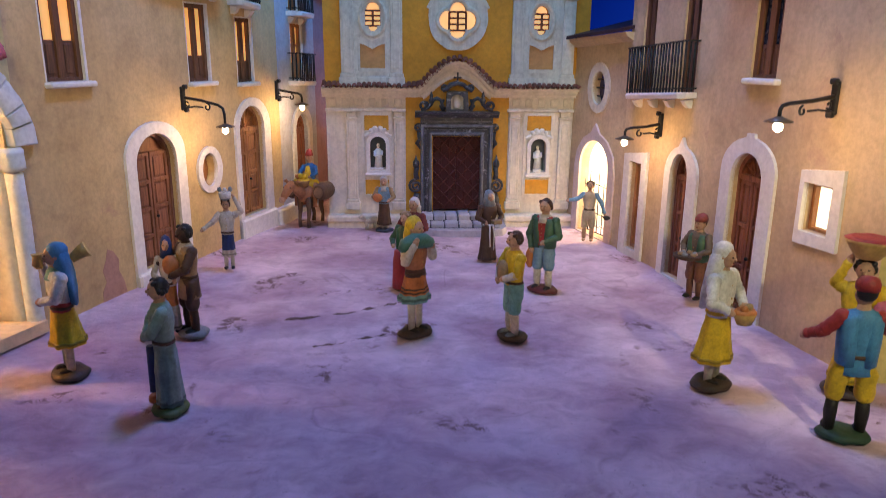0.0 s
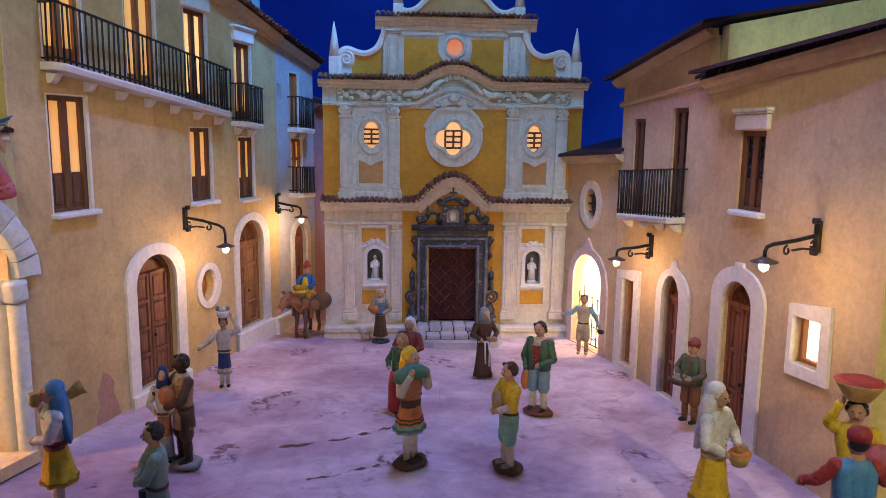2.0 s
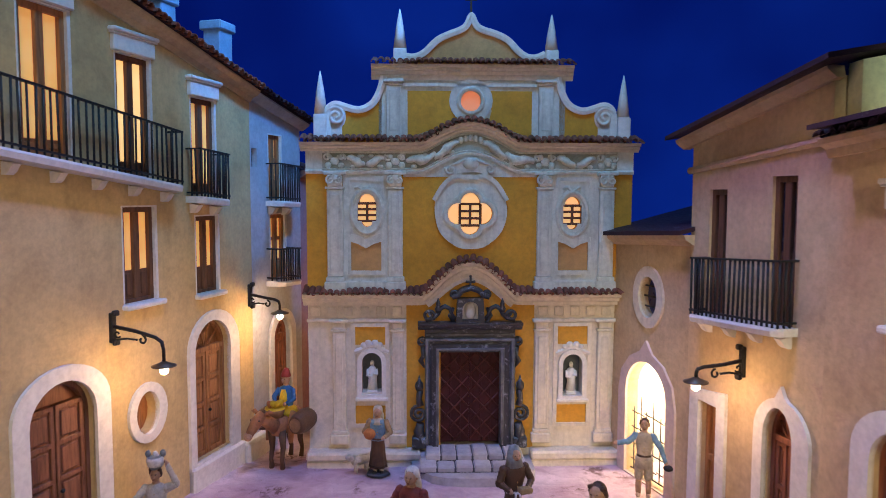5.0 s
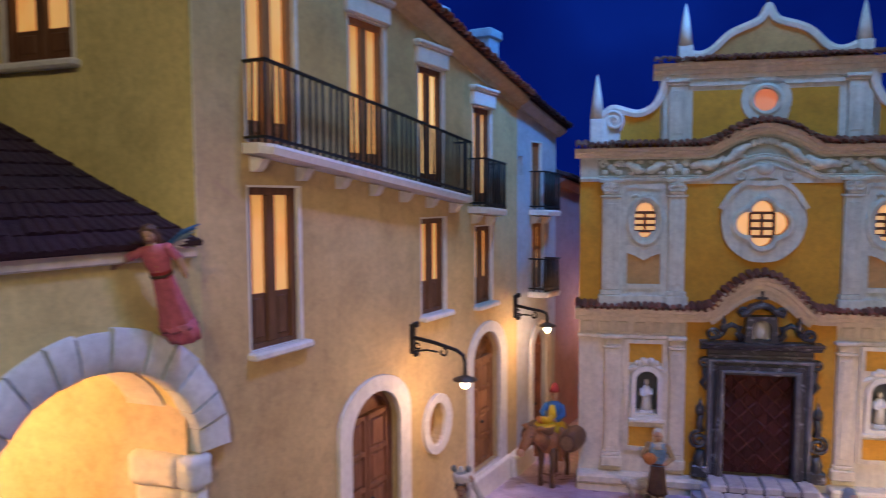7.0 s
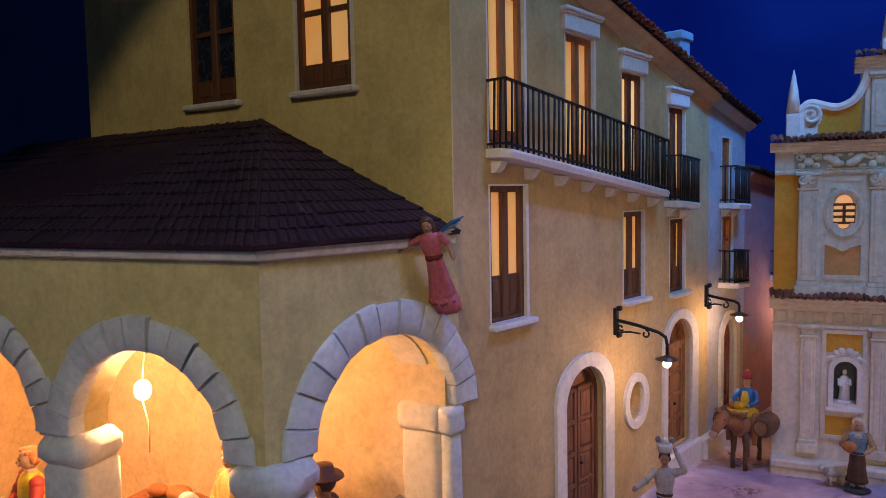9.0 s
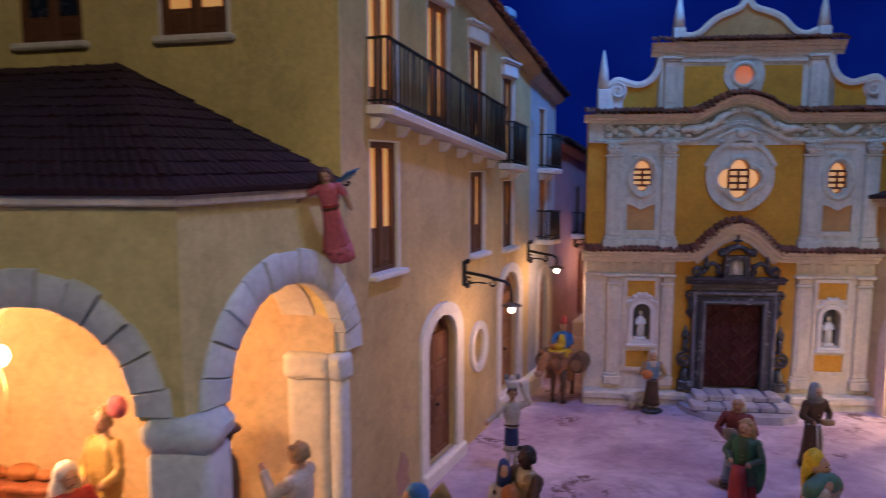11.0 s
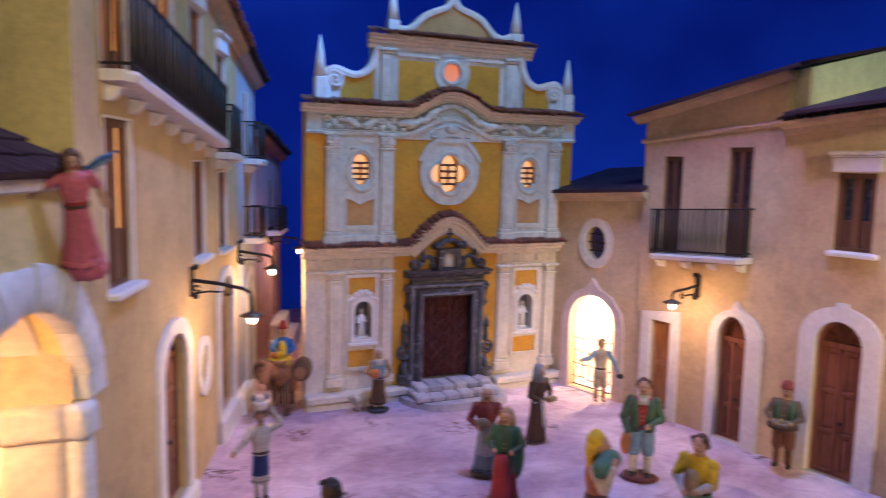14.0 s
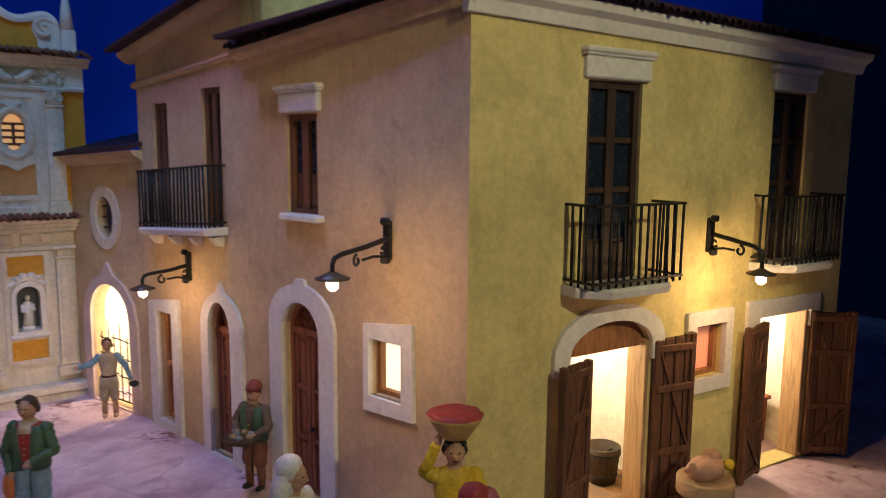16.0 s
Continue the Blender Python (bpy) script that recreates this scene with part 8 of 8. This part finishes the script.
figurine(5.84, 7.7, 165, 1.92, "man figurine in blue waistcoat, red cap and yellow breeches", dict(trousers=LEMON, stockings=INK, top=SKY_BLUE, tunic=0.06, vest=SKY_BLUE, sleeves=CRIMSON, hat=("cap", CRIMSON), hair=INK, base=("green_stand", (0.03, 0.08, 0.05)), spread=0.085, slim=0.92, arms=(((0.22, -0.03, 0.68), (0.3, -0.12, 0.62)), ((-0.2, -0.06, 0.7), (-0.28, -0.2, 0.72)))))
figurine(6.56, 8.84, -35, 1.86, "woman figurine with a red and straw basket on her head", dict(skirt=[LEMON, MOSS], hem=0.1, flare=0.13, top=LEMON, hair=INK, base=EARTH, extra=lambda bm, mi: (basket_on_head(bm, mi), ball(bm, (0.17, -0.12, 0.68), (0.085, 0.08, 0.1), mi(ROSE), 12, 8)), arms=(((0.17, -0.06, 0.68), (0.14, -0.12, 0.62)), ((-0.17, 0.0, 0.82), (-0.1, 0.0, 1.0)))))
angel = figurine(-5.0, 9.9, 42, 1.08, "winged angel figurine in rose dress fixed to the wall", dict(skirt=[ROSE], hem=-0.02, flare=0.17, legs=False, top=ROSE, sash=CRIMSON, sleeves=ROSE, forearms=SKIN, hair=("chestnut", (0.14, 0.07, 0.04)), long_hair=True, base=None, extra=lambda bm, mi: (wings(bm, mi), loft(bm, [(0.04, -0.03, -0.14, 0.13, 0.07, mi(ROSE), 0.12), (0.03, -0.02, -0.06, 0.15, 0.1, mi(ROSE), 0.1), (0.0, 0.0, 0.06, 0.16, 0.13, mi(ROSE), 0.07)], 36, 0, 7, 0.05)), arms=(((0.19, 0.0, 0.68), (0.22, -0.05, 0.54)), ((-0.22, -0.06, 0.78), (-0.4, -0.12, 0.72)))), 4.05)
angel.matrix_basis = P(-5.34, 11.02, 4.44, 20, -8, 14)
# group in the arcade
figurine(-11.2, 9.65, -20, 2.05, "shepherd figurine in yellow waistcoat and red sleeves", dict(trousers=UMBER, stockings=UMBER, top=LEMON, sleeves=CRIMSON, hair=ORANGE, base=None), 0.2)
figurine(-8.3, 9.6, 60, 1.83, "kneeling woman figurine in white veil and crimson mantle", dict(skirt=[CRIMSON], hem=0.02, flare=0.2, legs=False, top=CRIMSON, hat=("veil", SNOW), base=None, lean=-0.05), 0.2)
figurine(-8.3, 10.45, -15, 2.2, "shepherd figurine in tan sheepskin carrying a rose bundle", dict(trousers=STRAW, stockings=TAN, top=STRAW, tunic=0.12, vest=STRAW, hair=TAN, base=None, slim=0.74, extra=at_hand(ROSE, (0.15, 0.0, 1.04), (0.09, 0.07, 0.07))), 0.2)
figurine(-7.9, 10.0, -30, 1.2, "crouching child figurine in straw-coloured smock", dict(skirt=[STRAW], hem=0.02, flare=0.2, legs=False, top=STRAW, hair=TAN, base=None), 0.2)
figurine(-6.62, 10.15, -75, 2.16, "old man figurine in dark cloak and brimmed hat", dict(skirt=[UMBER], hem=0.06, flare=0.15, top=INK, vest=UMBER, hat=("brim", UMBER), base=None), 0.2)
figurine(-5.72, 10.4, -105, 1.86, "kneeling shepherd figurine with raised hands", dict(trousers=IVORY, stockings=IVORY, top=IVORY, tunic=0.1, hair=TAN, base=None, arms=(((0.17, -0.1, 0.7), (0.1, -0.22, 0.84)), ((-0.17, -0.12, 0.7), (-0.1, -0.22, 0.62)))), 0.2)


def donkey_rider():
    """A rider on a laden donkey with two kegs, one painted piece."""
    slots = [("donkey_brown", (0.4, 0.17, 0.07)), ("hoof_brown", (0.13, 0.065, 0.035)), ("keg_wood", (0.3, 0.17, 0.09)), LEMON, COBALT, SKIN, CRIMSON, ORANGE]
    bm = bmesh.new()
    tube(bm, [(0, 0.62, 0.72), (0, 0.5, 0.8), (0, 0.1, 0.82), (0, -0.3, 0.8), (0, -0.45, 0.78)], [0.12, 0.2, 0.22, 0.2, 0.12], 14, 0)
    for sx in (-1, 1):
        for y, k in ((-0.32, 0.03), (0.45, -0.04)):
            tube(bm, [(sx * 0.12, y, 0.75), (sx * 0.13, y + k, 0.4), (sx * 0.13, y - k, 0.2), (sx * 0.13, y, 0.02)], [0.09, 0.06, 0.045, 0.055], 8, 1)
        tube(bm, [(sx * 0.42, -0.3, 0.86), (sx * 0.42, -0.18, 0.86), (sx * 0.42, 0.05, 0.86), (sx * 0.42, 0.28, 0.86), (sx * 0.42, 0.4, 0.86)], [0.16, 0.2, 0.22, 0.2, 0.16], 16, 1)
        tube(bm, [(sx * 0.42, -0.315, 0.86), (sx * 0.42, -0.28, 0.86)], [0.13, 0.13], 14, 2)
        tube(bm, [(-0.17 + sx * 0.08, -0.62, 1.1), (-0.17 + sx * 0.17, -0.6, 1.15), (-0.17 + sx * 0.26, -0.58, 1.14)], [0.03, 0.045, 0.01], 7, 0)
    tube(bm, [(0, -0.36, 0.82), (-0.1, -0.52, 0.94), (-0.17, -0.62, 1.02)], [0.15, 0.12, 0.1], 10, 0)
    tube(bm, [(-0.16, -0.58, 1.08), (-0.22, -0.72, 0.98), (-0.28, -0.86, 0.82), (-0.3, -0.9, 0.74)], [0.11, 0.12, 0.09, 0.07], 10, 0)
    ball(bm, (-0.3, -0.92, 0.75), (0.1, 0.08, 0.08), 5, 10, 6)
    for sx in (-1, 1):
        ball(bm, (-0.22 + sx * 0.09, -0.78, 1.02), (0.02, 0.02, 0.02), 1, 8, 6)
        ball(bm, (sx * 0.035, -0.045, 1.64), (0.014, 0.012, 0.01), 1, 6, 5)
    ball(bm, (0, -0.05, 1.61), (0.018, 0.03, 0.026), 5, 8, 6)
    loft(bm, [(0, -0.04, 1.1, 0.1, 0.07, 3), (0, -0.045, 1.3, 0.09, 0.05, 3), (0, -0.02, 1.44, 0.05, 0.05, 3)], 12)
    loft(bm, [(0, 0.1, 0.95, 0.24, 0.3, 3), (0, 0.1, 1.06, 0.2, 0.24, 3), (0, 0.1, 1.12, 0.13, 0.13, 4), (0, 0.08, 1.3, 0.17, 0.13, 4), (0, 0.08, 1.45, 0.16, 0.11, 4), (0, 0.08, 1.5, 0.06, 0.06, 5), (0, 0.08, 1.55, 0.05, 0.05, 5)], 16)
    ball(bm, (0, 0.06, 1.62), (0.085, 0.095, 0.11), 5, 14, 10)
    loft(bm, [(0, 0.07, 1.67, 0.11, 0.115, 6), (0, 0.07, 1.72, 0.1, 0.1, 6), (0, 0.09, 1.8, 0.06, 0.06, 6), (0, 0.1, 1.83, 0.02, 0.02, 6)], 14)
    for sx in (-1, 1):
        tube(bm, [(sx * 0.16, 0.08, 1.42), (sx * 0.24, -0.02, 1.28), (sx * 0.12, -0.16, 1.2)], [0.06, 0.055, 0.035], 8, 4)
        ball(bm, (sx * 0.11, -0.18, 1.2), 0.04, 5, 8, 6)
        tube(bm, [(sx * 0.18, 0.02, 1.0), (sx * 0.27, -0.2, 0.8), (sx * 0.27, -0.22, 0.5)], [0.08, 0.07, 0.05], 8, 0)
    # basket of fruit before the rider
    loft(bm, [(-0.04, -0.3, 0.98, 0.15, 0.13, 2), (-0.04, -0.32, 1.14, 0.22, 0.19, 3), (-0.04, -0.32, 1.17, 0.2, 0.17, 3)], 16)
    for k in range(9):
        ball(bm, (-0.04 + 0.12 * math.cos(2.4 * k) * (k > 1), -0.32 + 0.1 * math.sin(2.4 * k) * (k > 1), 1.2 + 0.03 * (k % 3)), 0.06, (3, 7, 3)[k % 3], 8, 6)
    for v in bm.verts:
        v.co += noise.noise_vector(v.co * 7) * 0.008
    bmesh.ops.scale(bm, vec=(0.98, 0.98, 1.1), verts=bm.verts)
    ob = part("donkey_rider_figurine", bm, [paint(*s) for s in slots])
    ob.matrix_basis = P(-1.97, 18.85, 0, 0, 0, -20)
    tagged(ob, "brown donkey figurine with rider in red cap and two kegs", "figurine", "figurines of the scene")


donkey_rider()


def lamb(x, y, turn, s, color, label):
    bm = bmesh.new()
    tube(bm, [(0, 0.2, 0.2), (0, 0.12, 0.24), (0, -0.1, 0.24), (0, -0.2, 0.22)], [0.06, 0.1, 0.1, 0.07], 10, 0)
    for sx in (-1, 1):
        for yy in (-0.12, 0.12):
            tube(bm, [(sx * 0.05, yy, 0.2), (sx * 0.05, yy, 0.0)], [0.04, 0.025], 6, 0)
    tube(bm, [(0, -0.18, 0.26), (0, -0.26, 0.36), (0, -0.34, 0.33)], [0.06, 0.06, 0.035], 8, 0)
    bmesh.ops.scale(bm, vec=(s, s, s), verts=bm.verts)
    for v in bm.verts:
        v.co += noise.noise_vector(v.co * 22) * 0.012
    ob = part("lamb_figurine", bm, paint(*color))
    ob.matrix_basis = P(x, y, 0, 0, 0, turn)
    tagged(ob, label, "figurine", "figurines of the scene")


lamb(-0.35, 18.4, -60, 1.0, IVORY, "ivory lamb figurine by the church plinth")


def saint(x, z, label):
    bm = bmesh.new()
    box(bm, -0.11, 0.11, -0.08, 0.08, 0.0, 0.07, 0, 0.01)
    loft(bm, [(0, 0, 0.07, 0.1, 0.075, 0, 0.08), (0.01, 0, 0.3, 0.085, 0.065, 0, 0.06), (0, 0, 0.46, 0.095, 0.065, 0, 0.03), (0, 0, 0.54, 0.07, 0.05, 0, 0), (0, 0, 0.57, 0.03, 0.03)], 16, 0, 6, 0.05)
    ball(bm, (0, -0.01, 0.63), (0.045, 0.05, 0.062), 0, 12, 8)
    tube(bm, [(0.09, 0, 0.5), (0.1, -0.06, 0.4), (0.02, -0.09, 0.42)], [0.03, 0.03, 0.02], 8)
    tube(bm, [(-0.09, 0, 0.5), (-0.1, -0.06, 0.38), (-0.02, -0.09, 0.36)], [0.03, 0.03, 0.02], 8)
    ob = part("niche_statue", bm, MARBLE)
    ob.matrix_basis = CHURCH @ P(x, 0.12, z)
    tagged(ob, label, "statue", "niche statues")


saint(-2.03, 1.45, "white plaster saint statuette in the niche with blue sill")
saint(2.17, 1.4, "white plaster saint statuette turned aside in its niche")

# ---- shop things ----


def bucket():
    b = thing("bucket", FRONT @ P(3.08, 0.9, 0.05), "dark wooden bucket with metal handle on the shop floor", "bucket")
    bm = bmesh.new()
    loft(bm, [(0, 0, 0, 0.2, 0.2), (0, 0, 0.3, 0.235, 0.235), (0, 0, 0.55, 0.265, 0.265), (0, 0, 0.56, 0.235, 0.235), (0, 0, 0.1, 0.18, 0.18)], 22)
    part("body", bm, wooden("bucket_wood", (0.05, 0.028, 0.016), (0.018, 0.01, 0.007)), b)
    for z, r in ((0.12, 0.218), (0.45, 0.258)):
        bm = bmesh.new()
        moulding(bm, oval(0, 0, r, r, 22)[::-1], [(0, 0), (0.0, 0.012), (0.04, 0.012), (0.04, 0)], True)
        bmesh.ops.rotate(bm, cent=(0, 0, 0), matrix=Matrix.Rotation(-math.pi / 2, 3, "X"), verts=bm.verts)
        bmesh.ops.translate(bm, vec=(0, 0, z), verts=bm.verts)
        part("hoop", bm, IRON, b)
    bm = bmesh.new()
    tube(bm, [(0.265 * math.cos(a), 0.06 * math.sin(a), 0.5 - 0.1 * math.sin(a)) for a in [math.pi * q / 10 for q in range(11)]], 0.014, 6)
    part("handle", bm, IRON, b)


bucket()


def chopping_block():
    b = thing("chopping_block", P(10.0, 7.95, 0.24), "round wooden chopping block on legs outside the shop", "block")
    bm = bmesh.new()
    loft(bm, [(0, 0, 0.36, 0.34, 0.34), (0, 0, 0.38, 0.36, 0.36), (0, 0, 0.56, 0.36, 0.36), (0, 0, 0.58, 0.34, 0.34)], 24)
    part("top", bm, wooden("block_wood", (0.4, 0.26, 0.14), (0.22, 0.13, 0.06), (20, 20, 60)), b)
    for k in range(3):
        a = 2.1 * k + 0.4
        bm = bmesh.new()
        tube(bm, [(0.2 * math.cos(a), 0.2 * math.sin(a), 0.38), (0.27 * math.cos(a), 0.27 * math.sin(a), -0.26)], 0.05, 7)
        part("leg", bm, GREY_WOOD, b)
    bm = bmesh.new()
    ball(bm, (0, 0, 0.69), (0.3, 0.2, 0.16), 0, 14, 10)
    ball(bm, (0.16, 0.03, 0.8), (0.13, 0.12, 0.1), 0, 12, 8)
    tube(bm, [(-0.15, 0.02, 0.68), (-0.3, 0.05, 0.78), (-0.36, 0.05, 0.72)], [0.08, 0.06, 0.03], 8)
    tube(bm, [(0.12, 0.0, 0.76), (0.2, 0.02, 0.87), (0.28, 0.02, 0.8)], [0.05, 0.05, 0.025], 8)
    for v in bm.verts:
        v.co += noise.noise_vector(v.co * 9) * 0.02
    meat = part("dressed_meat", bm, paint("meat", (0.55, 0.3, 0.2)))
    meat.matrix_basis = P(10.0, 7.95, 0.24)
    tagged(meat, "pinkish piece of meat on the chopping block", "meat")
    bm = bmesh.new()
    ball(bm, (0, 0, 0), (0.09, 0.07, 0.07), 0, 12, 8)
    ob = part("lemon", bm, paint(*LEMON))
    ob.matrix_basis = P(10.24, 7.78, 0.98)
    tagged(ob, "yellow lemon in front of the meat", "fruit")


chopping_block()


def chest():
    c = thing("wooden_chest", FRONT @ P(6.42, 0.85, 0.0), "red-brown wooden chest at the back of the shop", "chest")
    bm = bmesh.new()
    box(bm, -0.3, 0.3, -0.2, 0.2, 0.35, 0.75, 0, 0.015)
    part("body", bm, wooden("chest_wood", (0.3, 0.08, 0.03), (0.14, 0.03, 0.012)), c)
    bm = bmesh.new()
    box(bm, -0.34, 0.34, -0.24, 0.24, 0.75, 0.82, 0, 0.015)
    part("lid", bm, wooden("chest_lid_wood", (0.25, 0.07, 0.03), (0.12, 0.03, 0.012)), c)
    for x in (-0.26, 0.26):
        for y in (-0.16, 0.16):
            bm = bmesh.new()
            box(bm, x - 0.03, x + 0.03, y - 0.03, y + 0.03, 0, 0.36, 0, 0.008)
            part("leg", bm, BROWN_WOOD, c)


chest()


def jug():
    # made-up jug in place of an unclear brown curved handle
    j = thing("jug", FRONT @ P(2.86, 1.75, 0.05), "jug shape standing in for a brown curved tool handle behind the bucket", "jug")
    bm = bmesh.new()
    loft(bm, [(0, 0, 0, 0.12, 0.12), (0, 0, 0.2, 0.2, 0.2), (0, 0, 0.42, 0.17, 0.17), (0, 0, 0.56, 0.08, 0.08)], 16)
    clay = surface("brown_clay", (0.3, 0.16, 0.08), (0.18, 0.09, 0.045), 0.6, 20.0)
    part("body", bm, clay, j)
    bm = bmesh.new()
    tube(bm, [(0, 0, 0.54), (0.02, 0, 0.72), (0.1, 0, 0.84), (0.04, 0, 0.96), (0.06, 0, 1.08)], [0.07, 0.05, 0.045, 0.05, 0.03], 10)
    part("neck", bm, clay, j)


jug()


def table_with_bread():
    t = thing("low_table", P(-10.28, 11.35, 0.2), "low brown table in the arcade", "table")
    bm = bmesh.new()
    box(bm, -0.75, 0.75, -0.3, 0.3, 0.72, 0.8, 0, 0.02)
    part("tabletop", bm, BROWN_WOOD, t)
    bm = bmesh.new()
    box(bm, -0.68, 0.68, -0.25, 0.25, 0.5, 0.72, 0, 0.02)
    part("apron", bm, BROWN_WOOD, t)
    for x in (-0.62, 0.62):
        for y in (-0.22, 0.22):
            bm = bmesh.new()
            box(bm, x - 0.05, x + 0.05, y - 0.05, y + 0.05, 0, 0.52, 0, 0.01)
            part("leg", bm, BROWN_WOOD, t)
    for x, r in ((-0.3, 0.2), (0.15, 0.24), (0.5, 0.16)):
        bm = bmesh.new()
        ball(bm, (0, 0, 0), (r, r * 0.7, r * 0.5), 0, 12, 8)
        ob = part("bread_loaf", bm, paint("crust", (0.42, 0.17, 0.05)))
        ob.matrix_basis = P(-10.28 + x, 11.35, 1.0 + r * 0.5)
        tagged(ob, "round brown loaf on the low table", "bread", "loaves on the table")


table_with_bread()


def straw_heap():
    bm = bmesh.new()
    rng = random.Random(8)
    for i in range(260):
        a, r = rng.uniform(0, 6.28), abs(rng.gauss(0, 0.4))
        x, y = r * 1.5 * math.cos(a), r * math.sin(a)
        z = max(0.02, 0.3 - 0.4 * r)
        d = rng.uniform(0, 3.14)
        tube(bm, [(x, y, z), (x + 0.25 * math.cos(d), y + 0.25 * math.sin(d), z + rng.uniform(-0.05, 0.12))], 0.012, 4)
    loft(bm, [(0, 0, 0, 0.7, 0.5), (0, 0, 0.15, 0.6, 0.42), (0, 0, 0.28, 0.3, 0.2)], 16)
    ob = part("straw_heap", bm, paint(*STRAW))
    ob.matrix_basis = P(-8.8, 9.7, 0.2)
    tagged(ob, "loose heap of yellow straw in the arcade", "straw", kind="stuff")


straw_heap()
